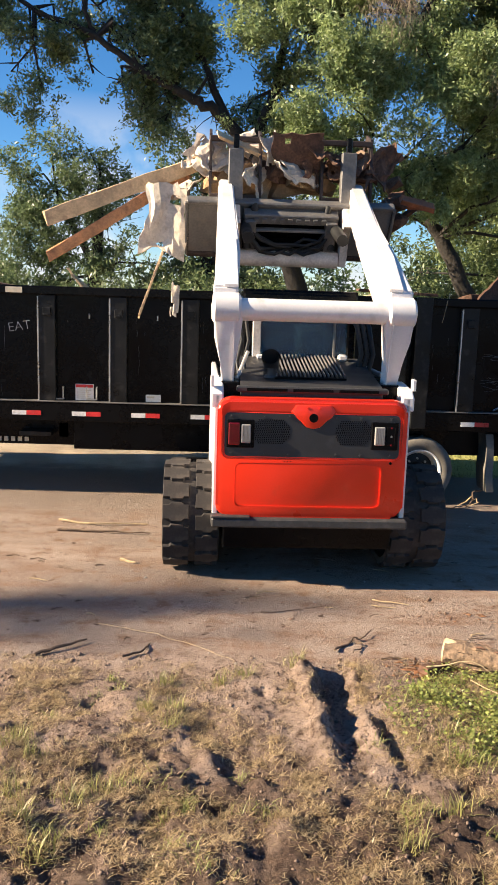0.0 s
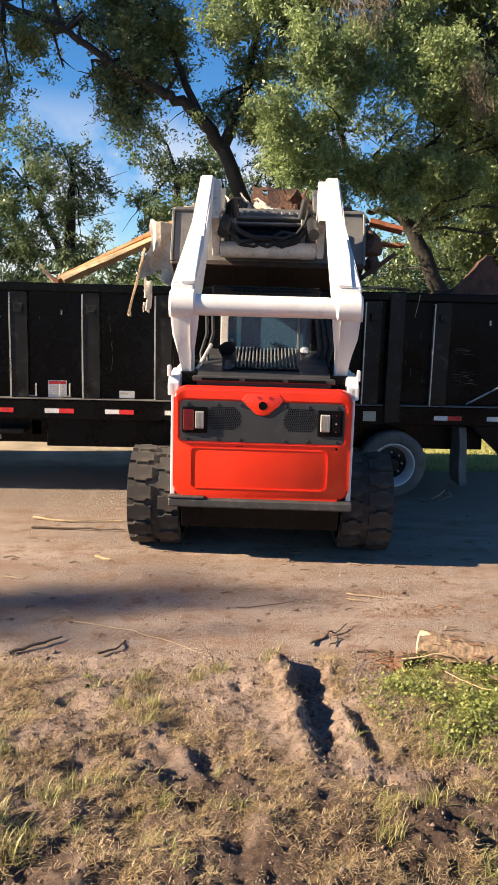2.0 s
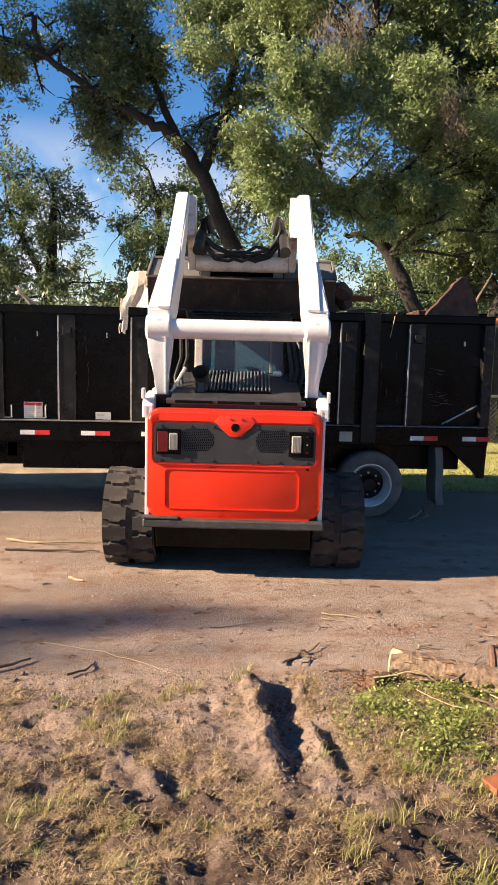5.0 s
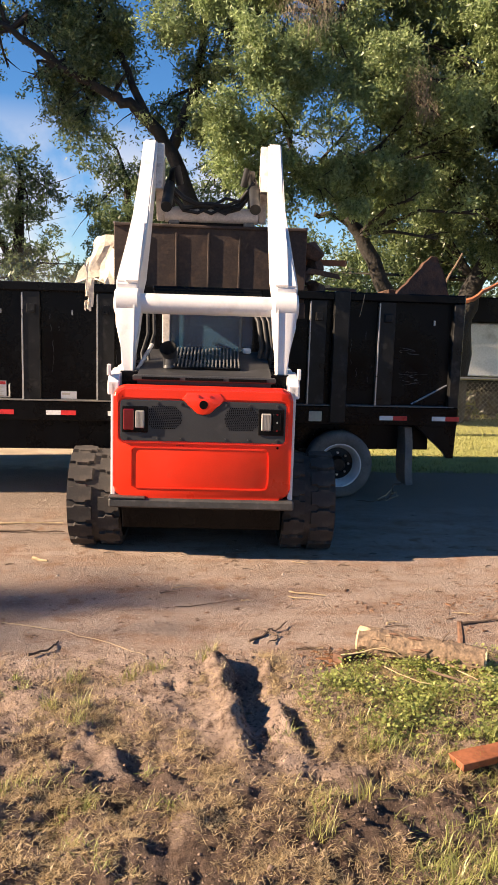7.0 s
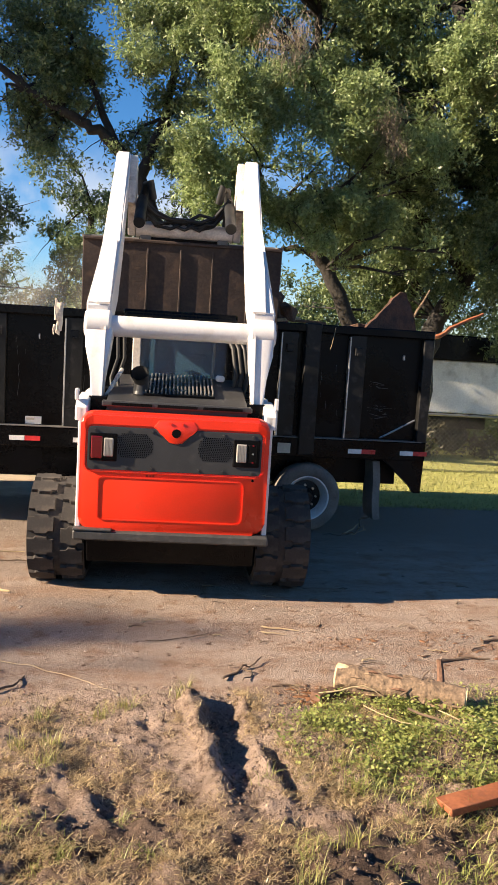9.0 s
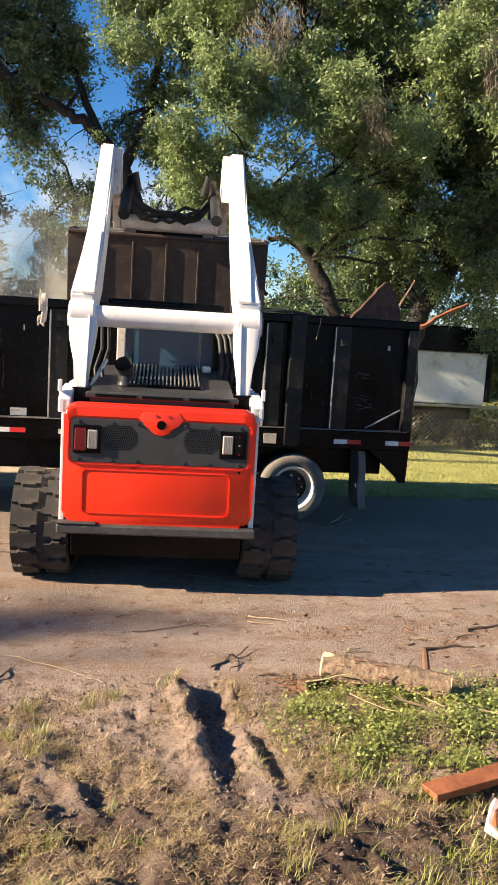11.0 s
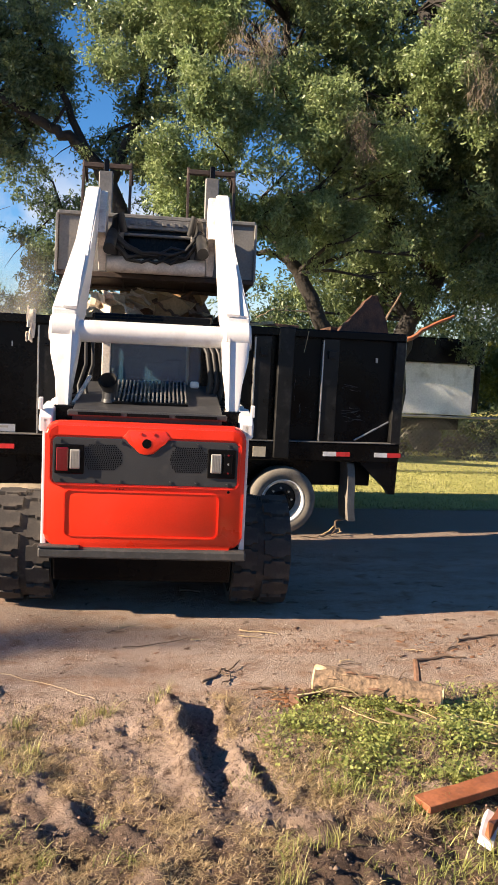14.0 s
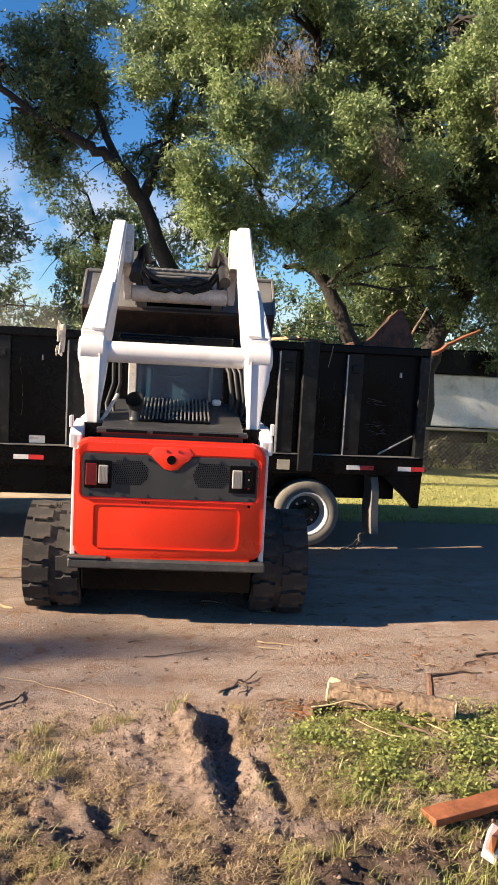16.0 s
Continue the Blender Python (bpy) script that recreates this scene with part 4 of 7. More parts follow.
    for s in (-1, 1):
        bm = bmesh.new()
        tube(bm, [(s * 0.38, 1.9, -0.42), (s * 0.385, 1.98, -0.25), (s * 0.37, 2.04, -0.12), (s * 0.33, 1.98, -0.05), (s * 0.30, 1.94, -0.2)], 0.035, 12)
        part("hose_loop", bm, HOSE, arms, smooth=50)
    return arms


def build_bucket(t):
    """Grapple bucket: origin at its lower pins, its back plate upright, mouth forward."""
    W = 0.93
    bm = bmesh.new()
    box(bm, -W, W, 0.14, 0.165, -0.10, 0.50, bevel=0.006)
    b = part("grapple_bucket", bm, STEEL, t, "grey steel grapple bucket with a rusty floor")

    def p(name, mat, *boxes, label="", bevel=0.006, parent=None, m=None):
        bm = bmesh.new()
        for q in boxes:
            box(bm, *q, bevel=bevel)
        return part(name, bm, mat, parent or b, label, m=m)

    p("bottom_plate", RUST, (-W, W, 0.14, 0.92, -0.135, -0.105), label="rusty bucket floor")
    for s in (-1, 1):
        bm = bmesh.new()
        prism(bm, [(0.14, -0.13), (0.90, -0.13), (0.84, 0.0), (0.45, 0.42), (0.14, 0.50)], "x", s * W, s * (W - 0.025), 0.004)
        part("side_plate", bm, RUST, b)
        p("back_edge", STEEL, (s * W - 0.012, s * W + 0.012, 0.115, 0.14, -0.12, 0.51), bevel=0.004)
        p("coupler_plate", STEEL, (s * 0.36 - 0.05, s * 0.36 + 0.05, -0.02, 0.14, -0.09, 0.42))
    for x in (-0.66, -0.33, -0.02, 0.28, 0.62):
        p("wear_bar", RUST, (x - 0.010, x + 0.010, 0.2, 0.84, -0.160, -0.136), bevel=0.004)
    p("cutting_edge", RUST, (-W - 0.01, W + 0.01, 0.84, 0.99, -0.17, -0.137), bevel=0.006, label="worn cutting edge")
    p("heel_bar", RUST, (-W, W, 0.125, 0.16, -0.16, -0.10), bevel=0.01)
    p("top_bar", STEEL, (-W, W, 0.115, 0.20, 0.49, 0.54), bevel=0.012)
    p("coupler_head", STEEL, (-0.42, 0.42, 0.02, 0.13, 0.36, 0.47), (-0.34, 0.34, 0.0, 0.05, 0.28, 0.31), bevel=0.008, label="grey quick coupler")
    p("coupler_back", BLACK, (-0.42, 0.42, 0.08, 0.138, -0.06, 0.36), bevel=0.004)
    for k in range(9):
        p("coupler_tooth", STEEL, (-0.33 + k * 0.075, -0.29 + k * 0.075, 0.0, 0.02, 0.40, 0.44), bevel=0.003)
    for o in (b, *b.children):
        o.data.transform(Matrix.Diagonal((1, 1, 0.86, 1)))
    return b


def build_claw(b):
    """Grapple claw: origin at its hinge on the bucket's top bar."""
    bm = bmesh.new()
    box(bm, -0.065, 0.065, -0.05, 0.05, -0.06, 0.40, bevel=0.008)
    c = part("grapple_claw", bm, STEEL, b, "grey and rusty grapple claw")

    def p(name, mat, *boxes):
        bm = bmesh.new()
        for q in boxes:
            box(bm, *q, bevel=0.008)
        return part(name, bm, mat, c)

    p("claw_rod", BLACK, (-0.025, 0.025, -0.02, 0.03, 0.40, 0.52))
    for s in (-1, 1):
        bm = bmesh.new()
        prism(bm, [(0.03, -0.05), (0.10, -0.05), (0.15, 0.20), (0.18, 0.42), (0.34, 0.52), (0.52, 0.42), (0.54, 0.45), (0.36, 0.60), (0.14, 0.54), (0.08, 0.25)], "x", s * 0.21, s * 0.235, 0.004)
        part("claw_tine", bm, RUST, c)
    p("claw_bar", RUST, (-0.235, 0.235, 0.12, 0.17, 0.47, 0.52))
    p("claw_bar", RUST, (-0.235, 0.235, 0.03, 0.09, -0.04, 0.02))
    return c


loader = build_loader()
uprights = [build_upright(loader, s) for s in (-1, 1)]
lift_arms = build_arms(loader)
bucket = build_bucket(loader)
claws = [build_claw(loader), build_claw(loader)]


# ---- trees ----
def leaf_cloud(rng, clumps, per_m3, size, twig=0.20, droop=0.5, thin=0.49):
    """Leaf quads on short drooping twigs that fill the clumps (x, y, z, radius) unevenly, with gaps."""
    centres, outs = [], []
    for x, y, z, r in clumps:
        n = max(10, int(1.9 * per_m3 * (r ** 2.2) * 4))
        d = rng.normal(size=(n, 3))
        d /= np.linalg.norm(d, axis=1)[:, None]
        k = max(5, int(8 + 6 * r))
        sub = rng.normal(size=(k, 3)) * r * np.array([0.66, 0.52, 0.52])
        size_ = r * rng.uniform(0.10, 0.50, size=k)
        which = rng.choice(k, size=n, p=size_ ** 1.5 / (size_ ** 1.5).sum())
        rad = size_[which][:, None] * rng.uniform(0.1, 1.0, size=(n, 1)) ** 0.6 * rng.choice([1.0, 1.0, 1.5], size=(n, 1))
        off = sub[which] + d * rad * np.array([1.3, 1.0, 0.8])
        centres.append(np.array([x, y, z]) + off)
        outs.append(off / r)
    tuft, out = np.concatenate(centres), np.concatenate(outs)
    dens = 0.50 * lattice(tuft / 0.72, 3) + 0.30 * lattice(tuft / 0.28 + 9, 5) + 0.20 * lattice(tuft / 0.12 + 4, 8)
    keep = dens > thin + rng.uniform(-0.03, 0.03, len(dens))
    tuft, out = tuft[keep], out[keep]
    m, k = len(tuft), 18
    ax = out + rng.normal(size=(m, 3)) * 0.7 + np.array([0, 0, -droop])
    ax /= np.linalg.norm(ax, axis=1)[:, None]
    along = rng.uniform(0, 1, size=(m, k, 1))
    pos = tuft[:, None, :] + ax[:, None, :] * along * twig * 1.9 + rng.normal(size=(m, k, 3)) * twig * (0.42 - 0.15 * along)
    n = m * k
    u = (ax[:, None, :] * 0.7 + rng.normal(size=(m, k, 3)) * 0.75).reshape(-1, 3)
    pos = pos.reshape(-1, 3)
    u /= np.linalg.norm(u, axis=1)[:, None]
    v = np.cross(u, rng.normal(size=(n, 3)))
    v /= np.linalg.norm(v, axis=1)[:, None]
    s = size * rng.uniform(0.55, 1.35, size=(n, 1))
    u, v = u * s, v * s * 0.36
    verts = np.stack([pos - u, pos + v, pos + u, pos - v], 1).reshape(-1, 3)
    return verts, np.arange(4 * n).reshape(-1, 4)


def limb(bm, pts, wob=0.0, k=9, seed=0):
    """A tapered limb through (x, y, z, radius) points, smoothed and slightly crooked."""
    rng = random.Random(seed)
    out, rad = [], []
    for (ax, ay, az, ar), (bx, by, bz, br) in zip(pts, pts[1:]):
        for i in range(4):
            f = i / 4
            out.append((ax + (bx - ax) * f + rng.uniform(-wob, wob), ay + (by - ay) * f + rng.uniform(-wob, wob), az + (bz - az) * f + rng.uniform(-wob, wob)))
            rad.append(ar + (br - ar) * f)
    out.append(pts[-1][:3])
    rad.append(pts[-1][3])
    tube(bm, out, rad, k)


def build_tree(label, limbs, groups, seed, trunk_mat=BARK):
    """groups: (clumps, leaf material, tufts, leaf size, tuft spread)."""
    t = thing("tree", label, "tree", "trees behind the trailer")
    rng = np.random.default_rng(seed)
    bm = bmesh.new()
    limb(bm, limbs[0], 0.03, 12, seed)
    part("trunk", bm, trunk_mat, t, smooth=60)
    for i, l in enumerate(limbs[1:]):
        bm = bmesh.new()
        limb(bm, l, 0.03, 8, seed + i)
        part("limb", bm, trunk_mat, t, smooth=60)
    # thin branches from the wood into the clumps
    bm = bmesh.new()
    woods = [Vector(q[:3]) for l in limbs for q in l[len(l) // 2:]]
    pr = random.Random(seed)
    for clumps, *_ in groups:
        for x, y, z, r in clumps:
            c = Vector((x, y, z))
            w = min(woods, key=lambda q: (q - c).length)
            if (w - c).length < 4.5:
                mid = w.lerp(c, 0.5) + Vector((pr.uniform(-0.2, 0.2), pr.uniform(-0.2, 0.2), pr.uniform(0, 0.3)))
                tube(bm, [w, mid, c], [0.04, 0.025, 0.012], 5)
                for _ in range(3):
                    e = c + Vector((pr.uniform(-1, 1), pr.uniform(-1, 1), pr.uniform(-0.8, 0.8))) * r
                    tube(bm, [c.lerp(mid, 0.3), c.lerp(e, 0.5) + Vector((0, 0, 0.05)), e], [0.014, 0.009, 0.004], 4)
    if len(bm.verts):
        part("brushwood", bm, trunk_mat, t)["kind"] = "stuff"
    else:
        bm.free()
    for clumps, mat, per, size, spread in groups:
        v, f = leaf_cloud(rng, clumps, per, size, spread)
        raw_mesh("crown", v, f, mat, t, "stuff")
    return t


# OAK_LIT and OAK_GLINT use lit leaves; OAK_DARK and OAK_LOW use shade-coloured ones
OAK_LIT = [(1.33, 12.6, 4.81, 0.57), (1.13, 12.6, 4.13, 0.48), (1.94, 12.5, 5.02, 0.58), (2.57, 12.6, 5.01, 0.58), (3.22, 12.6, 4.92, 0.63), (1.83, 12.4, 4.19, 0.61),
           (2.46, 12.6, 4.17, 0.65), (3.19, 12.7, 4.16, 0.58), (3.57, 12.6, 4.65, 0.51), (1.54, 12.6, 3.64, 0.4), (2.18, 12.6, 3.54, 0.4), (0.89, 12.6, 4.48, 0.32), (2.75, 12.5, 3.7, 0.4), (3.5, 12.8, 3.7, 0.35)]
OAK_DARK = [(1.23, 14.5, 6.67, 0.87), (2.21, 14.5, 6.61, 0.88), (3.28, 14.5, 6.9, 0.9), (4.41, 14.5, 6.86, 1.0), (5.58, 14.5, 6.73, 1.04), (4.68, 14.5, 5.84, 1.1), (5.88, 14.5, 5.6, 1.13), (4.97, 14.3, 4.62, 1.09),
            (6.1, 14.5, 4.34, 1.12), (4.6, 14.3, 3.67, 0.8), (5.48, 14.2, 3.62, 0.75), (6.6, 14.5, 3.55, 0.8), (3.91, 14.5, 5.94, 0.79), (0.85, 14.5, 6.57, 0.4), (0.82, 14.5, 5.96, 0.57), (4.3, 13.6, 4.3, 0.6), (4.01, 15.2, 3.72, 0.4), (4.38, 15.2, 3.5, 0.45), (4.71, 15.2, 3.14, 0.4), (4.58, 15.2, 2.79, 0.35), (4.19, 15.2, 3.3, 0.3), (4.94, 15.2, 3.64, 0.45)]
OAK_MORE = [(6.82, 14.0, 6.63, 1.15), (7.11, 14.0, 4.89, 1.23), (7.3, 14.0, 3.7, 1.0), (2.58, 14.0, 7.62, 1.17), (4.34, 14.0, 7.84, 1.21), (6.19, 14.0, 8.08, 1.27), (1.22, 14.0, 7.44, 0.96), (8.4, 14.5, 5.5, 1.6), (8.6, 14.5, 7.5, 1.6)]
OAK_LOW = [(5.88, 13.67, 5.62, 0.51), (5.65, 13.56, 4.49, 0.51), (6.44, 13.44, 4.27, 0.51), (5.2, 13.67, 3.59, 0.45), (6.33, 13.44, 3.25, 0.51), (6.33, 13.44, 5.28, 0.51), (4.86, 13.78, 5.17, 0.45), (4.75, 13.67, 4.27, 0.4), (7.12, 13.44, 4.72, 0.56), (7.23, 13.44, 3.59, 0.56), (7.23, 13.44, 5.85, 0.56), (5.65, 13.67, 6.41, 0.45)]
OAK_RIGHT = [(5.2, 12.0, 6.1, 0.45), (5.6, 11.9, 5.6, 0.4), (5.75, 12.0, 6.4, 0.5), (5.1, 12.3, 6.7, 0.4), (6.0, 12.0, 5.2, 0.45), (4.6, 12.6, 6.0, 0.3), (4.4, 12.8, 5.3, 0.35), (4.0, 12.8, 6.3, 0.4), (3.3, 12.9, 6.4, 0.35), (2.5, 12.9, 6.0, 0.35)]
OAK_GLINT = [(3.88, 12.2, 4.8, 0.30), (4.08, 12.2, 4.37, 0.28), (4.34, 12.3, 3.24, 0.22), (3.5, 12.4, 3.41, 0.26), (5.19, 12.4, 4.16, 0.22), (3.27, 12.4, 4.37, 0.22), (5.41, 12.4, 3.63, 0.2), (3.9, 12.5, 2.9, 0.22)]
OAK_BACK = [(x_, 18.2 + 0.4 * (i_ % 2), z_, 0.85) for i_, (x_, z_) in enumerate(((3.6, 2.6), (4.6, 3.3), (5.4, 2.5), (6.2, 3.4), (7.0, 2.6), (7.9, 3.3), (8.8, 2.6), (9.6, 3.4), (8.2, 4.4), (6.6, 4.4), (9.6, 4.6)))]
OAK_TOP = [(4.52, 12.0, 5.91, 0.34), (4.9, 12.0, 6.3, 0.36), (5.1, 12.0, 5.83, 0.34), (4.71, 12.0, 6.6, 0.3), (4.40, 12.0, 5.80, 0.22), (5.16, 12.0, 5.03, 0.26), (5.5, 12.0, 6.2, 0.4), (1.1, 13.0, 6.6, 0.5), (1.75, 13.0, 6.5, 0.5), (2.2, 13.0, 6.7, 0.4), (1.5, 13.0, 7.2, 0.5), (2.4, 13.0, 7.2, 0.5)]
build_tree("large live oak with leaning limbs and dense green crown", [
    [(5.0, 14.9, -0.1, 0.36), (5.05, 14.6, 1.64, 0.24), (5.29, 14.6, 2.42, 0.15), (5.74, 14.5, 3.2, 0.13), (5.95, 14.5, 4.6, 0.11)],
    [(4.7, 14.5, 0.2, 0.18), (3.75, 13.6, 1.75, 0.13), (3.36, 13.6, 2.50, 0.115), (3.03, 13.6, 3.01, 0.105), (2.69, 13.6, 3.50, 0.09), (2.42, 13.6, 3.73, 0.085), (2.10, 13.6, 3.82, 0.06)],
    [(2.95, 13.6, 3.15, 0.06), (2.62, 13.6, 3.28, 0.05), (2.35, 13.6, 3.28, 0.035)],
    [(5.7, 14.6, 3.2, 0.12), (4.2, 14.0, 4.4, 0.10), (3.15, 13.6, 5.40, 0.09), (2.90, 13.6, 5.78, 0.08), (2.71, 13.6, 6.13, 0.07), (2.66, 13.6, 6.65, 0.05)],
    [(2.85, 13.6, 5.74, 0.05), (2.55, 13.6, 5.98, 0.04), (2.45, 13.6, 6.1, 0.03)],
    [(3.6, 13.8, 6.6, 0.03), (4.06, 13.6, 6.81, 0.04), (4.68, 13.6, 7.0, 0.05), (5.4, 13.8, 7.1, 0.06), (5.95, 14.5, 6.4, 0.08)]],
    [(OAK_LIT, LEAF_OAK, 430, 0.033, 0.11), (OAK_DARK, LEAF_SHADED, 210, 0.036, 0.14), (OAK_MORE, LEAF_SHADED, 75, 0.046, 0.2), (OAK_LOW, LEAF_SHADED, 300, 0.034, 0.13), (OAK_RIGHT, LEAF_OAK, 350, 0.033, 0.12), (OAK_TOP, LEAF_OAK, 400, 0.033, 0.12), (OAK_GLINT, LEAF_OAK, 340, 0.033, 0.12), (OAK_BACK, LEAF_SHADED, 80, 0.050, 0.18)], 11)
LEFT_MORE = [(-2.21, 15.5, 6.02, 0.36), (-2.07, 15.5, 5.41, 0.34), (-2.45, 15.5, 5.57, 0.2), (-1.65, 15.5, 5.02, 0.36), (-1.8, 15.5, 6.21, 0.4), (-1.18, 15.5, 5.53, 0.36), (-0.92, 15.5, 6.24, 0.4), (-2.31, 15.5, 6.54, 0.4), (-1.27, 15.5, 4.81, 0.26), (-1.86, 15.5, 6.11, 0.36), (-1.46, 15.5, 5.59, 0.34), (-1.95, 15.5, 5.34, 0.3), (-1.11, 15.5, 6.18, 0.36), (-1.15, 15.5, 5.05, 0.26), (-1.6, 15.5, 6.47, 0.4)]
LEFT_TOP = [(-3.46, 15.5, 6.15, 0.42), (-3.80, 15.5, 5.55, 0.36), (-3.30, 15.5, 5.30, 0.28), (-3.05, 15.5, 6.12, 0.32), (-3.85, 15.5, 6.3, 0.5), (-2.58, 15.5, 6.50, 0.26), (0.35, 15.4, 5.5, 0.34), (-0.7, 15.4, 5.3, 0.30), (0.1, 15.4, 5.05, 0.28), (0.70, 15.4, 6.25, 0.28)]
LEFT_OAK = [(-2.26, 15.5, 6.3, 0.42), (-1.62, 15.5, 5.8, 0.58), (-1.1, 15.5, 6.26, 0.5), (-1.07, 15.5, 5.38, 0.58), (-0.72, 15.5, 5.80, 0.28), (0.98, 15.5, 6.41, 0.45), (-1.52, 15.5, 6.67, 0.5), (-0.42, 15.5, 4.95, 0.46), (0.25, 15.5, 4.79, 0.36),
            (0.9, 15.5, 5.54, 0.5), (1.0, 15.5, 6.8, 0.4), (-1.81, 15.5, 5.35, 0.36), (-3.07, 15.5, 6.26, 0.36), (-2.79, 15.5, 6.62, 0.38), (1.11, 15.5, 4.73, 0.6), (0.93, 15.5, 3.89, 0.5), (-1.2, 15.5, 7.3, 0.7), (0.3, 15.5, 7.75, 0.5)]
build_tree("dark live oak with a long crooked limb, shade put into its leaf colour", [
    [(1.6, 15.6, -0.1, 0.30), (1.2, 15.4, 1.8, 0.19), (0.73, 15.2, 3.12, 0.14), (0.2, 15.2, 4.34, 0.115), (-0.04, 15.2, 4.68, 0.105), (-0.41, 15.2, 5.0, 0.09), (-0.77, 15.2, 5.15, 0.08), (-1.13, 15.2, 5.37, 0.075), (-1.65, 15.2, 5.6, 0.06), (-2.35, 15.2, 6.06, 0.05), (-3.34, 15.2, 6.45, 0.04), (-3.87, 15.2, 6.72, 0.03)],
    [(-2.39, 15.2, 6.12, 0.04), (-2.52, 15.2, 6.45, 0.03), (-2.56, 15.2, 6.7, 0.025)],
    [(0.2, 15.2, 4.42, 0.1), (0.6, 15.3, 5.4, 0.08), (0.7, 15.3, 6.4, 0.05)],
    [(-0.22, 15.2, 4.9, 0.07), (-0.6, 15.4, 5.8, 0.05), (-1.0, 15.4, 6.5, 0.03)]],
    [(LEFT_OAK, LEAF_SHADED, 180, 0.037, 0.13), (LEFT_TOP, LEAF_SHADED, 200, 0.037, 0.13), (LEFT_MORE, LEAF_SHADED, 150, 0.037, 0.13)], 23)
FAR_A = [(-4.09, 22.0, 5.33, 0.5), (-3.43, 22.0, 4.96, 0.7), (-2.63, 22.0, 4.45, 0.7), (-4.12, 22.0, 4.01, 0.73), (-3.19, 22.0, 3.5, 0.87), (-4.29, 22.0, 2.94, 0.87), (-2.24, 22.0, 2.71, 0.86), (-3.48, 22.0, 2.41, 0.72), (-5.18, 22.0, 4.64, 0.89), (-5.49, 22.0, 3.31, 1.03), (-4.6, 22.0, 1.9, 0.9)]
FAR_B = [(-1.4, 22.0, 5.67, 0.5), (-0.99, 22.0, 4.76, 0.7), (-1.68, 22.0, 3.94, 0.75), (-0.44, 22.0, 3.84, 0.8), (-0.03, 22.0, 4.79, 0.55), (-0.85, 22.0, 2.88, 0.86), (0.54, 22.0, 3.32, 0.86), (0.38, 22.0, 4.8, 0.6), (0.4, 22.0, 2.4, 0.8), (-1.2, 22.0, 2.2, 0.8), (1.3, 22.0, 2.9, 0.7)]
build_tree("smaller sunlit tree in the distance", [[(-3.6, 22.2, -0.2, 0.2), (-3.5, 22.1, 2.4, 0.16), (-3.3, 22.0, 4.6, 0.08)], [(-3.5, 22.1, 2.6, 0.1), (-4.4, 22.0, 4.4, 0.05)]], [(FAR_A, LEAF_FAR, 80, 0.052, 0.16)], 31)
build_tree("smaller sunlit tree in the distance", [[(-0.6, 22.2, -0.2, 0.2), (-0.7, 22.1, 2.4, 0.15), (-0.8, 22.0, 4.8, 0.07)], [(-0.65, 22.1, 2.6, 0.1), (0.3, 22.0, 4.4, 0.05)]], [(FAR_B, LEAF_FAR, 80, 0.052, 0.16)], 37)


def build_moss():
    """Tangles of thin grey strands that hang from the crown."""
    rng = np.random.default_rng(61)
    pts = []
    for x, y, z, r in [(1.72, 12.0, 5.71, 0.16), (1.95, 12.0, 5.56, 0.2), (2.12, 12.0, 5.82, 0.14), (4.78, 11.6, 5.62, 0.16), (4.89, 11.6, 5.35, 0.14), (3.36, 12.0, 4.87, 0.14), (3.46, 12.0, 4.59, 0.12)]:
        n = 300
        p = np.array([x, y, z]) + rng.normal(size=(n, 3)) * r * np.array([0.7, 0.7, 0.9])
        d = rng.normal(size=(n, 3)) * np.array([0.8, 0.8, 0.5]) + np.array([0, 0, -0.8])
        d *= (rng.uniform(0.04, 0.13, n) / np.linalg.norm(d, axis=1))[:, None]
        side = np.cross(d, rng.normal(size=(n, 3)))
        side *= (0.0024 / np.linalg.norm(side, axis=1))[:, None]
        e = p + d + np.array([0, 0, -0.05])
        pts.append(np.stack([p - side, p + side, e + side * 0.5, e - side * 0.5], 1).reshape(-1, 3))
    v = np.concatenate(pts)
    return tagged(raw_mesh("hanging_moss", v, np.arange(len(v)).reshape(-1, 4), MOSS), "grey-brown hanging moss and dead twigs in the oak", "moss", kind="stuff")


build_moss()


def build_hedge(label, clumps, mat, per, size, spread, seed):
    v, f = leaf_cloud(np.random.default_rng(seed), clumps, per, size, spread)
    return tagged(raw_mesh("bushes", v, f, mat), label, "bushes", kind="stuff")


build_hedge("far belt of green bushes on the horizon", [(-14 + i * 1.25, 27.0 + (i % 3), 1.2 + 0.75 * math.sin(i * 1.7) ** 2, 1.3) for i in range(28)] + [(-14 + i * 1.25, 27.5, 0.3, 1.2) for i in range(28)], LEAF_FAR, 15, 0.12, 0.35, 41)
build_hedge("sunny yellow-green shrubs behind the fence", [(7.2, 17.0, 0.5, 0.5), (7.9, 17.2, 0.7, 0.6), (8.6, 17.3, 0.9, 0.7), (8.0, 17.4, 1.7, 0.6), (8.8, 17.2, 1.9, 0.7), (9.6, 17.2, 1.2, 0.9)], LEAF_YELLOW, 60, 0.06, 0.2, 43)
build_hedge("green bushes seen between the trunks", [(1.5 + i * 0.7, 21.0 + 0.5 * (i % 2), 0.9 + 0.45 * (i % 3), 0.75) for i in range(9)], LEAF_FAR, 70, 0.05, 0.2, 47)
# shaded leaf colour gives this brush its darkness under the oaks
build_hedge("dark brush under the oaks, shade put into its leaf colour", [(-3 + i * 0.9, 16.8 + 0.4 * (i % 2), 0.8 + 0.5 * (i % 3), 0.8) for i in range(11)], LEAF_SHADED, 55, 0.05, 0.25, 45)

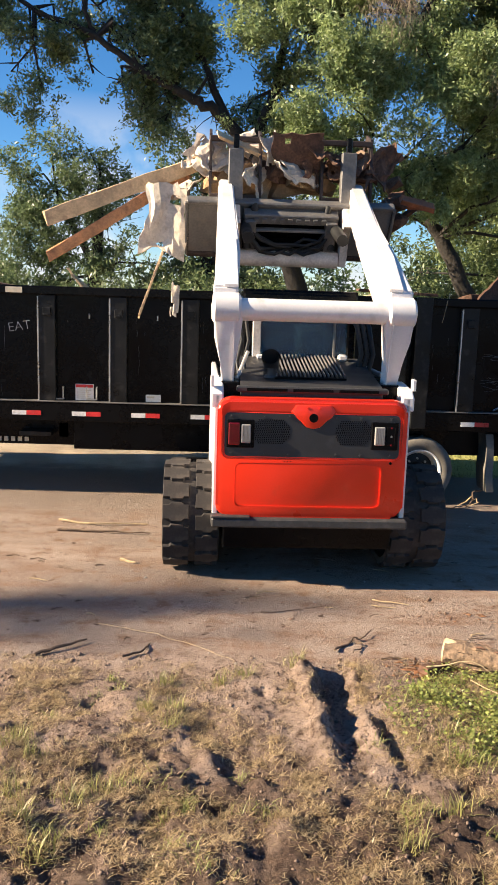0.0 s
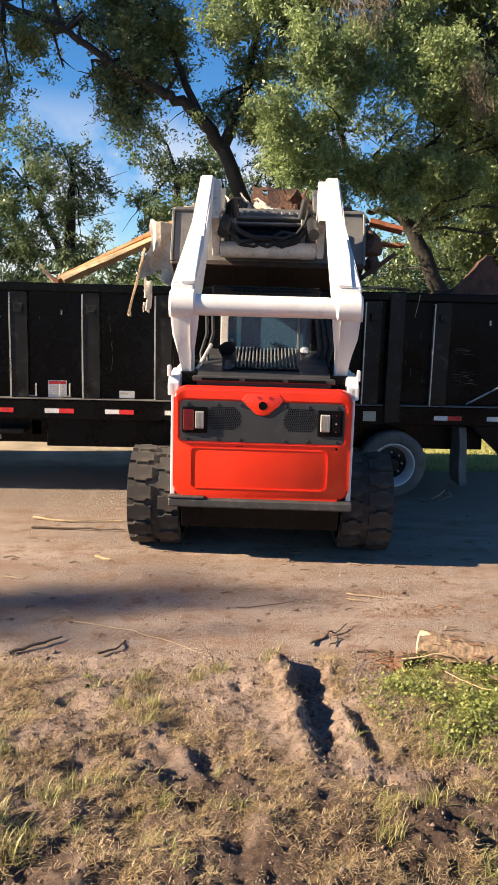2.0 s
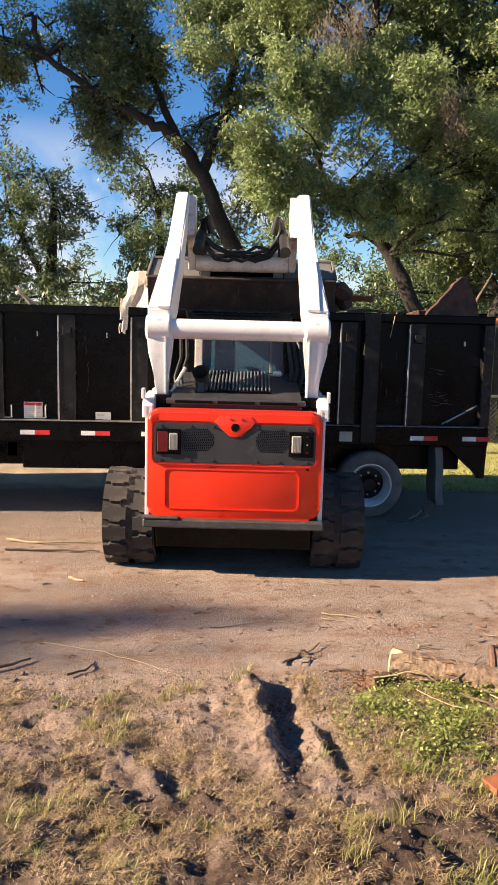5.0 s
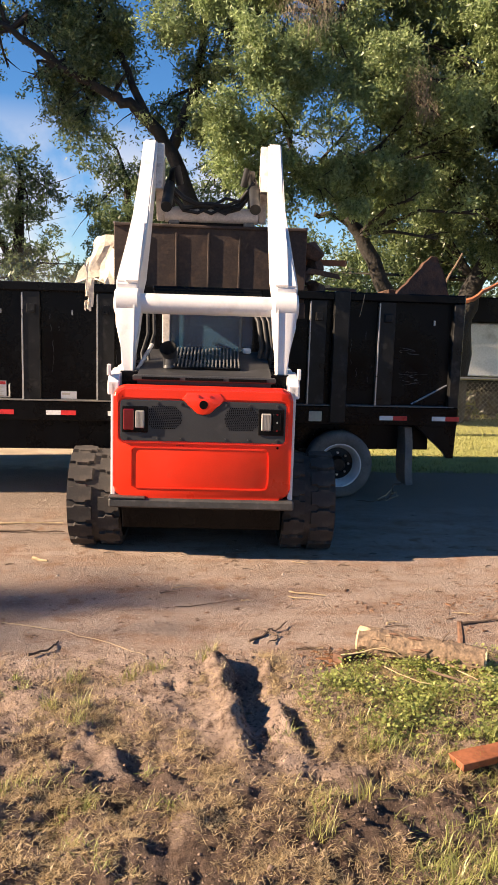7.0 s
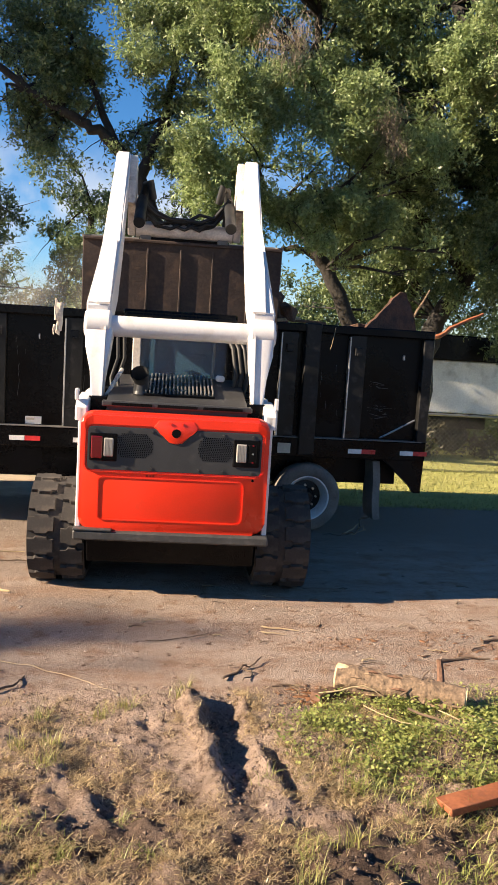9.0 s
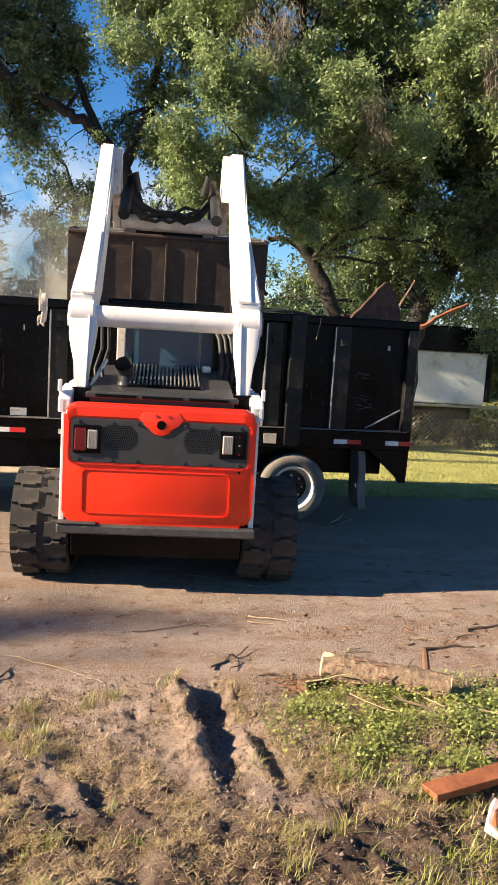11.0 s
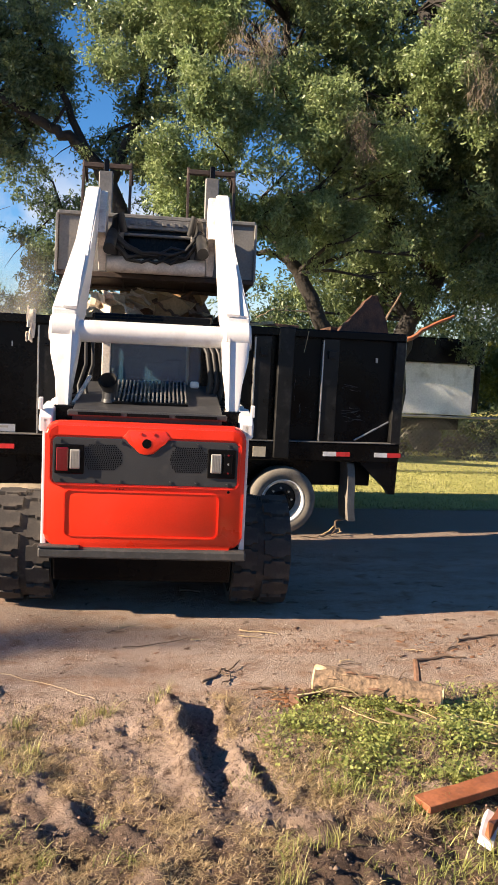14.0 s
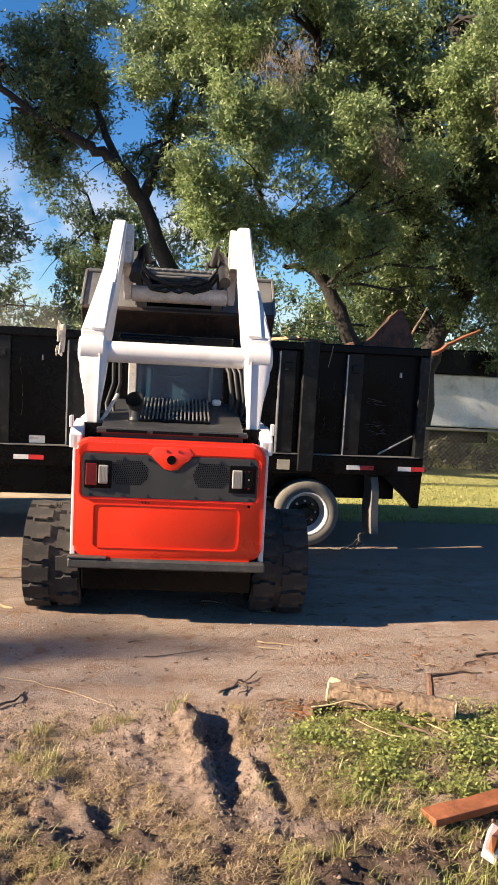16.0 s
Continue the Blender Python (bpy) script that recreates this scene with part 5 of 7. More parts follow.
# dark-leaved clumps fill in the oak's shade beyond the fence
build_hedge("dark brush behind the fence, oak shade put into its leaf colour", [(3.4 + i * 0.42, 17.6 + 0.25 * (i % 2), 0.20 + 0.16 * (i % 3), 0.34) for i in range(8)] + [(6.4 + i * 0.5, 18.4, 0.2 + 0.2 * (i % 2), 0.4) for i in range(8)], LEAF_SHADED, 130, 0.035, 0.14, 49)

# brown clumps added where oak shade lies; their dark colour is that shade
build_hedge("low brush behind the fence, shade put into its dark brown colour", [(5.2 + i * 0.28, 15.0 + 0.2 * (i % 2), 0.10 + 0.12 * (i % 3), 0.26) for i in range(8)] + [(6.9 + i * 0.3, 16.6, 0.0 + 0.1 * (i % 2), 0.24) for i in range(4)], leaf_material("shade_brown_leaf", (0.13, 0.115, 0.06), (0.05, 0.04, 0.025), 0.2), 110, 0.035, 0.12, 53)

# a tall tree out of view, whose shade falls on the road
build_tree("tall roadside tree casting shade on the road", [[(-27.0, 2.8, -0.1, 0.22), (-26.6, 2.9, 6.0, 0.16), (-26.0, 3.0, 11.6, 0.06)]],
           [([(-23.6, 3.12, 11.6, 0.16), (-24.1, 3.2, 11.6, 0.18), (-24.7, 3.08, 11.7, 0.22), (-25.4, 3.03, 11.75, 0.26), (-25.7, 3.2, 11.9, 0.20)], LEAF_SHADED, 42, 0.07, 0.30)], 51)


# tree added out of view to throw shade over the left oak's crown
build_tree("unseen tall oak added to shade the dark live oak", [[(-8.4, 14.8, -0.1, 0.34), (-8.2, 14.7, 4.5, 0.26), (-8.0, 14.6, 8.6, 0.14), (-7.9, 14.6, 10.4, 0.06)], [(-8.1, 14.7, 6.5, 0.12), (-7.2, 14.9, 8.2, 0.06)], [(-8.1, 14.7, 6.8, 0.12), (-9.2, 14.3, 8.6, 0.06)]],
           [([(-8.2, 14.3, 8.0, 0.8), (-7.4, 14.9, 8.4, 0.8), (-8.9, 14.6, 8.7, 0.8), (-7.8, 14.2, 9.1, 0.8), (-8.5, 15.0, 9.4, 0.8), (-7.3, 14.5, 9.6, 0.8), (-8.9, 14.2, 9.9, 0.7), (-8.0, 14.7, 10.3, 0.8), (-7.3, 14.9, 7.5, 0.7), (-8.4, 14.6, 7.3, 0.7)], LEAF_SHADED, 62, 0.05, 0.18)], 57)


# ---- beyond the road: fence, parked box trailer ----
def build_fence():
    f = thing("chain_link_fence", "grey chain-link fence with a top rail on the lawn", "fence")
    y, xa, xb, h = 13.2, 3.2, 10.2, 0.90
    bm = bmesh.new()
    tube(bm, [(xa, y, h), (xb, y, h)], 0.022, 8)
    part("top_rail", bm, GALV, f, smooth=60)
    for x in (3.3, 4.4, 9.2):
        bm = bmesh.new()
        tube(bm, [(x, y + 0.03, -0.1), (x, y + 0.03, h + 0.02)], 0.028, 8)
        part("post", bm, GALV, f, smooth=60)
    bm = bmesh.new()
    step = 0.075
    n = int((xb - xa) / step)
    for i in range(-14, n):
        for s in (1, -1):
            x0, z0 = xa + i * step, (0.02 if s > 0 else h)
            x1, z1 = x0 + h - 0.02, (h if s > 0 else 0.02)
            if x1 > xb or x0 < xa:
                continue
            tube(bm, [(x0, y - 0.004 * s, z0), (x1, y - 0.004 * s, z1)], 0.0019, 3, cap=False)
    part("wire_mesh", bm, GALV, f)["kind"] = "stuff"
    return f


build_fence()


def build_box_trailer():
    t = thing("box_trailer", "white panelled box trailer with a dark roof parked behind a fence", "trailer")
    def p(name, mat, *boxes, bevel=0.02, label=""):
        bm = bmesh.new()
        for b in boxes:
            box(bm, *b, bevel=bevel)
        return part(name, bm, mat, t, label)
    p("wall", SIDING, (4.2, 7.0, 15.5, 17.3, 0.74, 1.70), label="weathered white wall panel")
    p("roof", BLACK, (4.1, 7.12, 15.4, 17.4, 1.705, 2.16))
    p("corner_trim", BLACK, (7.002, 7.10, 15.45, 17.35, 0.80, 1.70))
    p("chassis", BLACK, (4.3, 6.8, 15.6, 17.2, 0.45, 0.735))
    for x in (4.9, 6.2):
        bm = bmesh.new()
        lathe(bm, [(0.0, -0.1), (0.2, -0.1), (0.3, -0.08), (0.32, 0.0), (0.3, 0.08), (0.0, 0.1)], 24, pose(x, 15.75, 0.32, 0, 0, 90))
        part("wheel", bm, RUBBER, t, smooth=40)
    return t


build_box_trailer()


# ---- verge: straw, grass, weeds ----
def height_at(x, y):
    return ground_height(np.asarray(x, float).reshape(-1, 1), np.asarray(y, float).reshape(-1, 1)).ravel()


def blades(name, label, mat, xs, ys, rng, length, width, upright, curl=0.35, lift=0.0, category="grass", loose=0.22):
    """Bent grass blades, two quads each. upright: 0 lies flat, 1 stands."""
    n = len(xs)
    z = height_at(xs, ys) + lift
    az = rng.uniform(0, 2 * np.pi, n)
    el = np.clip(rng.normal(upright, loose, n), 0.02, 1.0) * np.pi / 2
    ln = length * rng.uniform(0.45, 1.25, n)
    d = np.stack([np.cos(az) * np.cos(el), np.sin(az) * np.cos(el), np.sin(el)], 1)
    side = np.stack([-np.sin(az), np.cos(az), np.zeros(n)], 1) * (width * rng.uniform(0.6, 1.3, n))[:, None]
    p0 = np.stack([xs, ys, z - 0.004], 1)
    p1 = p0 + d * (ln * 0.55)[:, None]
    d2 = d + np.stack([np.cos(az), np.sin(az), -np.ones(n) * 0.8], 1) * curl
    d2 /= np.linalg.norm(d2, axis=1)[:, None]
    p2 = p1 + d2 * (ln * 0.5)[:, None]
    p2[:, 2] = np.maximum(p2[:, 2], z + 0.002)
    v = np.stack([p0 - side, p0 + side, p1 + side * 0.8, p1 - side * 0.8, p2 + side * 0.15, p2 - side * 0.15], 1).reshape(-1, 3)
    b = np.arange(n)[:, None] * 6
    f = np.concatenate([b + np.array([0, 1, 2, 3]), b + np.array([3, 2, 4, 5])], 0)
    return tagged(raw_mesh(name, v, f, mat), label, category, kind="stuff")


def tufts(rng, n, x0, x1, y0, y1, per, spread, keep):
    """Blade roots in clumps; keep(x, y) gives the chance that a clump stands there."""
    cx, cy = rng.uniform(x0, x1, n), rng.uniform(y0, y1, n)
    ok = rng.uniform(size=n) < keep(cx, cy)
    cx, cy = cx[ok], cy[ok]
    sp = spread * rng.uniform(0.5, 1.4, (len(cx), 1))
    xs = (cx[:, None] + rng.normal(size=(len(cx), per)) * sp).ravel()
    ys = (cy[:, None] + rng.normal(size=(len(cx), per)) * sp * 0.8).ravel()
    heap = np.maximum(0, 1 - np.hypot(xs - np.repeat(cx, per), ys - np.repeat(cy, per)) / (2.2 * np.repeat(sp.ravel(), per))) * np.repeat(rng.uniform(0, 1, len(cx)) ** 1.5, per)
    return xs, ys, heap * rng.uniform(0.2, 1.0, len(heap))


def patchy(scale, lo, hi, seed):
    def f(x, y):
        v = np.array([noise.noise(Vector((a * scale, b * scale, seed))) for a, b in zip(x, y)]) * 0.5 + 0.5
        return np.clip((v - lo) / (hi - lo), 0, 1)
    return f


def weedy(x, y):
    """The green patch beside the log and along the near right."""
    a = np.clip(1 - np.hypot((x - 1.72) / 1.02, (y - 4.72) / 0.52), 0, 1)
    b = np.clip((x - 1.12 - 0.25 * np.sin(y * 7)) / 0.25, 0, 1) * np.clip((4.5 - y) / 0.3, 0, 1)
    gap = np.clip(0.5 + 0.9 * np.sin(x * 9.1 + y * 5) * np.sin(y * 13 - x * 4), 0.15, 1)
    return np.clip(np.maximum(a * 2.2, b * 0.8), 0, 1) * gap


grng = np.random.default_rng(5)
straw_a, straw_b = patchy(2.6, 0.40, 0.58, 2.0), patchy(10.0, 0.48, 0.57, 5.0)
straw_patches = lambda x, y: straw_a(x, y) * (0.15 + 0.85 * straw_b(x, y))


def straw_mask(x, y):
    bare = np.exp(-(((x - 0.53) / 0.15) ** 4)) * np.clip((y - 4.15) / 0.15, 0, 1)
    bare = np.maximum(bare, np.exp(-(((x - 0.15) / 0.22) ** 2)) * np.clip((y - 4.3) / 0.3, 0, 1) * 0.7)
    rim = np.clip((x + 2.0) / 0.6, 0, 1) * np.clip((2.8 - x) / 0.6, 0, 1) * np.clip((y - 2.9) / 0.4, 0, 1)
    return straw_patches(x, y) * (1 - bare) * rim


fade = lambda y: np.clip((5.28 - y) / 0.25, 0, 1)
xs, ys, mounds = tufts(grng, 8600, -2.0, 2.8, 2.9, 5.25, 40, 0.038, lambda x, y: straw_mask(x, y) * fade(y) * (1 - 0.6 * weedy(x, y)))
blades("dry_straw", "flattened golden straw over trampled soil", GRASS_DRY, xs, ys, grng, 0.032, 0.0015, 0.20, lift=0.003 + 0.042 * mounds, loose=0.20)
xs, ys, _ = tufts(grng, 1500, -2.3, 3.2, 2.7, 5.3, 12, 0.03, lambda x, y: patchy(3.0, 0.45, 0.7, 9.0)(x, y) * fade(y))
blades("dry_straw", "loose straw tufts standing in the soil", GRASS_DRY, xs, ys, grng, 0.032, 0.0013, 0.32)
green_mask = patchy(1.7, 0.50, 0.66, 21.0)
xs, ys, _ = tufts(grng, 330, -2.2, 1.3, 2.7, 5.25, 30, 0.035, lambda x, y: np.clip(green_mask(x, y) * (0.25 + 0.75 * (y < 4.1)), 0, 1) * fade(y))
blades("grass", "sparse green grass tufts in the trampled verge", GRASS_GREEN, xs, ys, grng, 0.06, 0.0018, 0.5)
spots = [(-0.05, 4.98), (-0.42, 4.62), (-1.22, 4.45), (-0.97, 4.33), (-0.89, 4.19), (-0.90, 3.85), (-0.64, 3.82), (-0.68, 3.57), (-0.73, 3.50), (0.067, 5.02), (0.353, 5.10), (-0.28, 4.63), (-0.30, 4.46), (0.93, 3.78), (0.70, 3.57), (-0.54, 3.94), (1.05, 4.42), (-0.35, 4.95), (-1.05, 4.25), (-0.82, 3.68)]
xs = np.concatenate([grng.normal(a, 0.030, 60) for a, _ in spots])
ys = np.concatenate([grng.normal(b, 0.026, 60) for _, b in spots])
blades("grass", "pale upright grass tufts at the road edge", leaf_material("pale_green_blade", (0.66, 0.60, 0.22), (0.28, 0.29, 0.08), 0.3), xs, ys, grng, 0.085, 0.0017, 0.66)
xs, ys, _ = tufts(grng, 3400, 0.7, 3.2, 2.9, 5.25, 16, 0.045, lambda x, y: weedy(x, y))
blades("grass", "green grass patch beside the log", GRASS_GREEN, xs, ys, grng, 0.060, 0.0019, 0.5)
xs, ys, _ = tufts(grng, 300, 1.0, 2.2, 3.0, 4.3, 22, 0.045, lambda x, y: weedy(x, y))
blades("grass", "longer green grass in the foreground", GRASS_GREEN, xs, ys, grng, 0.10, 0.0022, 0.6)
# broad-leaved weeds
xs, ys, _ = tufts(grng, 1900, 0.8, 3.0, 4.2, 5.2, 16, 0.04, lambda x, y: weedy(x, y))
n_ = len(xs)
pos = np.stack([xs, ys, height_at(xs, ys) + grng.uniform(0.01, 0.065, n_)], 1)
u_ = grng.normal(size=(n_, 3)) * np.array([1, 1, 0.35])
u_ /= np.linalg.norm(u_, axis=1)[:, None]
v_ = np.cross(u_, np.array([0, 0, 1.0]) + grng.normal(size=(n_, 3)) * 0.35)
v_ /= np.linalg.norm(v_, axis=1)[:, None]
s_ = grng.uniform(0.006, 0.0135, (n_, 1))
vv = np.stack([pos - u_ * s_, pos + v_ * s_ * 0.7, pos + u_ * s_, pos - v_ * s_ * 0.7], 1).reshape(-1, 3)
tagged(raw_mesh("weeds", vv, np.arange(4 * n_).reshape(-1, 4), WEED), "low broad-leaved green weeds beside the log", "weeds", kind="stuff")
# far lawn blades
xs = grng.uniform(-3.5, 10, 32000)
xs = np.where(xs < 1.2, 1.2 + grng.uniform(0, 8, 32000), xs)
ys = 10.35 + grng.uniform(0, 1, 32000) ** 1.4 * 5.5
blades("lawn", "mown sunlit lawn beyond the road", leaf_material("lawn_blade", (0.66, 0.64, 0.24), (0.36, 0.38, 0.11), 0.3), xs, ys, grng, 0.05, 0.006, 0.45)
# soil crumbs on the verge, gravel on the road
def crumbs(name, label, mat, xs, ys, size, rng, category):
    n = len(xs)
    z = height_at(xs, ys)
    base = np.array([[1, 0, 0], [-1, 0, 0], [0, 1, 0], [0, -1, 0], [0, 0, 0.6], [0, 0, -0.6]])
    s = (size * rng.lognormal(0, 0.38, n))[:, None, None]
    a, t = rng.uniform(0, 6.28, n), rng.uniform(-0.7, 0.7, n)
    o, e = 0 * a, 1 + 0 * a
    spin = np.stack([np.stack([np.cos(a), -np.sin(a), o], 1), np.stack([np.sin(a), np.cos(a), o], 1), np.stack([o, o, e], 1)], 1)
    tip = np.stack([np.stack([np.cos(t), o, np.sin(t)], 1), np.stack([o, e, o], 1), np.stack([-np.sin(t), o, np.cos(t)], 1)], 1)
    v = np.einsum("nij,nkj->nki", spin @ tip, base * rng.uniform(0.45, 1.3, (n, 6, 1))) * s + np.stack([xs, ys, z + s[:, 0, 0] * 0.15], 1)[:, None, :]
    b = np.arange(n)[:, None] * 6
    f = np.concatenate([b + np.array(q) for q in ((0, 2, 4), (2, 1, 4), (1, 3, 4), (3, 0, 4), (2, 0, 5), (1, 2, 5), (3, 1, 5), (0, 3, 5))], 0)
    return tagged(raw_mesh(name, v.reshape(-1, 3), f, mat), label, category, kind="stuff")


SOIL = material("dark_soil_clod", (0.19, 0.132, 0.098), 0.95, vary=0.4, scale=9)
STONE = material("road_grit", (0.38, 0.33, 0.28), 0.9, vary=0.4, scale=20)
crumbs("soil_clods", "crumbled brown soil clods on the verge", SOIL, grng.uniform(-2.3, 3, 14000), grng.uniform(2.7, 5.3, 14000), 0.006, grng, "soil")
CHIP = leaf_material("bark_litter", (0.36, 0.17, 0.08), (0.13, 0.065, 0.035), 0.1)


def litter(label, n, cx, cy, sx, sy, rng, size):
    """Flat slivers of bark and splintered wood lying about."""
    xs, ys = rng.normal(cx, sx, n), rng.normal(cy, sy, n)
    a, ln = rng.normal(0.15, 0.6, n), size * rng.lognormal(0, 0.5, n)
    z = height_at(xs, ys) + 0.004
    u = np.stack([np.cos(a), np.sin(a), rng.normal(0, 0.12, n)], 1) * ln[:, None]
    w = np.stack([-np.sin(a), np.cos(a), rng.normal(0, 0.3, n)], 1) * (ln * rng.uniform(0.08, 0.3, n))[:, None]
    c = np.stack([xs, ys, z], 1)
    up = np.array([0, 0, 0.004])
    v = np.stack([c - u - w, c + u * 0.8 - w, c + u + w, c - u * 0.7 + w, c - u * 0.8 - w * 0.8 + up, c + u * 0.7 - w * 0.8 + up, c + u * 0.8 + w * 0.8 + up, c - u * 0.6 + w * 0.8 + up], 1).reshape(-1, 3)
    b = np.arange(n)[:, None] * 8
    f = np.concatenate([b + np.array(q) for q in ((4, 5, 6, 7), (0, 1, 5, 4), (1, 2, 6, 5), (2, 3, 7, 6), (3, 0, 4, 7))], 0)
    return tagged(raw_mesh("bark_litter", v, f, CHIP), label, "bark litter", kind="stuff")


litter("red-brown bark slivers scattered on the road", 190, 2.35, 5.85, 0.40, 0.20, grng, 0.011)
litter("red-brown bark slivers scattered on the road", 110, 1.45, 6.0, 0.30, 0.14, grng, 0.009)
litter("red-brown bark crumbs beside the log", 110, 1.12, 5.14, 0.09, 0.06, grng, 0.014)
litter("small bark crumbs over the road", 260, 0.6, 6.2, 1.5, 0.55, grng, 0.006)
crumbs("gravel", "scattered pale grit on the road", STONE, grng.uniform(-2.6, 3.4, 2600), grng.uniform(5.1, 8.9, 2600), 0.0045, grng, "gravel")


# ---- loose wood on the verge and road ----
def stick(name, label, pts, r, mat, category="stick", seed=0, wob=0.006, k=6):
    rng = random.Random(seed)
    bm = bmesh.new()
    out, rad = [], []
    for i, (a, b) in enumerate(zip(pts, pts[1:])):
        for q in range(4):
            f = q / 4
            out.append(tuple(a[c] + (b[c] - a[c]) * f + rng.uniform(-wob, wob) for c in range(3)))
    out.append(pts[-1])
    rad = [r * (1 - 0.6 * i / len(out)) for i in range(len(out))]
    tube(bm, out, rad, k)
    return tagged(part(name, bm, mat, smooth=50), label, category, "loose sticks")


def build_log():
    t = thing("log", "pale split log with rough bark lying on the verge", "log")
    bm = bmesh.new()
    a, b = Vector((1.235, 5.225, 0.08)), Vector((1.86, 4.93, 0.075))
    d = b - a
    rng = random.Random(8)
    k, rings = 30, 46
    side, up = Vector((-d.y, d.x, 0)).normalized(), Vector((0, 0, 1))
    vs = []
    for i in range(rings + 1):
        c = a + d * i / rings + Vector((0, 0, 0.004 * math.sin(i * 0.25)))
        ring = []
        for j in range(k):
            an = 6.2832 * j / k
            q = Vector((math.cos(an) * 3.2, math.sin(an) * 3.2, i / rings * 2.2))
            r = 0.077 - 0.005 * i / rings + 0.010 * noise.noise(q) + 0.010 * abs(noise.noise(Vector((q.x * 2.6, q.y * 2.6, q.z * 2.4)))) + 0.007 * noise.noise(Vector((q.x * 5, q.y * 5, q.z * 9)))
            ring.append(bm.verts.new(c + (side * math.cos(an) + up * math.sin(an)) * r))
        vs.append(ring)
    for p_, q_ in zip(vs, vs[1:]):
        for j in range(k):
            bm.faces.new((p_[j], p_[(j + 1) % k], q_[(j + 1) % k], q_[j]))
    part("trunk_piece", bm, LOGBARK, t, smooth=60)
    for i in range(9):
        f, an, ln = rng.uniform(0.05, 0.9), rng.uniform(-0.5, 1.3), rng.uniform(0.05, 0.13)
        c0 = a + d * f + (side * -math.cos(an) + up * math.sin(an)) * 0.082
        bm = bmesh.new()
        tube(bm, [c0, c0 + d.normalized() * ln * 0.5 + up * 0.004, c0 + d.normalized() * ln], [0.004, 0.009, 0.003], 5)
        part("bark_ridge", bm, LOGBARK if i % 3 else BROWNBOARD, t)
    # bare wood where the bark is stripped near the sawn end
    bm = bmesh.new()
    c0 = a + up * 0.062 - side * 0.012
    tube(bm, [c0, c0 + d * 0.06, c0 + d * 0.13], [0.030, 0.026, 0.006], 8)
    part("bare_wood", bm, CUTWOOD, t, "pale bare wood patch")
    for end, ring_, sgn in (("cut_end", 0, -1), ("cut_end", -1, 1)):
        bm = bmesh.new()
        c = a if sgn < 0 else b
        r = 0.076 if sgn < 0 else 0.068
        o = d.normalized() * 0.004 * sgn
        tube(bm, [c + o * 0.2, c + o * 2.5], r, 18)
        part(end, bm, CUTWOOD, t, "fresh sawn end")
    bm = bmesh.new()
    tube(bm, [(1.76, 5.02, 0.10), (1.765, 5.06, 0.18), (1.76, 5.08, 0.245)], [0.024, 0.02, 0.016], 8)
    part("branch_stub", bm, BROWNBOARD, t)
    bm = bmesh.new()
    prism(bm, [(1.06, 5.12), (1.24, 5.20), (1.20, 5.12), (1.10, 5.06)], "z", 0.002, 0.05, 0.006)
    part("bark_chip", bm, BROWNBOARD, t)
    return t


build_log()
stick("stick", "pale bent stalk lying against the log", [(1.10, 5.08, 0.05), (1.32, 5.03, 0.12), (1.52, 4.98, 0.03)], 0.005, PALETWIG, seed=1)
stick("stick", "brown twig leaning on the log", [(1.42, 4.96, 0.03), (1.60, 5.0, 0.13), (1.70, 5.06, 0.19)], 0.0065, TWIG, seed=2)
stick("stick", "long pale stalk in the weeds", [(1.30, 4.92, 0.06), (1.42, 4.70, 0.07), (1.66, 4.62, 0.05), (1.80, 4.60, 0.04)], 0.003, PALETWIG, seed=3)
stick("stick", "dark branch in the weeds", [(1.52, 4.86, 0.07), (1.72, 4.62, 0.06), (1.90, 4.48, 0.05), (2.4, 4.40, 0.05)], 0.0075, TWIG, seed=4)
stick("stick", "pale stalk in the weeds", [(1.66, 4.80, 0.08), (1.86, 4.52, 0.06), (2.05, 4.36, 0.05)], 0.003, PALETWIG, seed=5)
stick("stick", "pale stalk in the weeds", [(1.80, 4.75, 0.08), (2.05, 4.58, 0.07), (2.4, 4.45, 0.05)], 0.003, PALETWIG, seed=6)
stick("stick", "crooked black twig on the road edge", [(0.62, 5.38, 0.012), (0.74, 5.52, 0.015), (0.80, 5.56, 0.012), (0.88, 5.65, 0.03)], 0.008, TWIG, seed=7, wob=0.012)
stick("stick", "crooked black twig on the road edge", [(0.76, 5.52, 0.015), (0.80, 5.44, 0.012), (0.72, 5.34, 0.01)], 0.006, TWIG, seed=8, wob=0.012)
stick("stick", "long thin pale stalk across the road edge", [(-0.85, 5.72, 0.012), (-0.45, 5.56, 0.012), (-0.12, 5.32, 0.015), (0.02, 5.12, 0.05)], 0.0024, PALETWIG, seed=9)
stick("stick", "dark stick on the road edge", [(-1.12, 5.22, 0.015), (-0.98, 5.34, 0.02), (-0.86, 5.44, 0.02)], 0.012, TWIG, seed=10)
stick("stick", "dark curved twig on the road edge", [(-0.62, 5.22, 0.012), (-0.50, 5.32, 0.015), (-0.48, 5.42, 0.012)], 0.008, TWIG, seed=11)
stick("stick", "pale splinter on the road", [(0.98, 6.22, 0.012), (1.22, 6.14, 0.012)], 0.006, PALETWIG, seed=12)
stick("stick", "pale splinter on the road", [(0.96, 6.12, 0.012), (1.12, 6.08, 0.012)], 0.005, PALETWIG, seed=13)
stick("stick", "thin twig on the road", [(0.2, 5.95, 0.01), (0.5, 6.02, 0.01), (0.62, 6.1, 0.01)], 0.004, TWIG, seed=14)
stick("stick", "dark stick on the road", [(2.42, 5.95, 0.012), (2.62, 6.02, 0.012), (2.9, 6.05, 0.012)], 0.010, TWIG, seed=15)
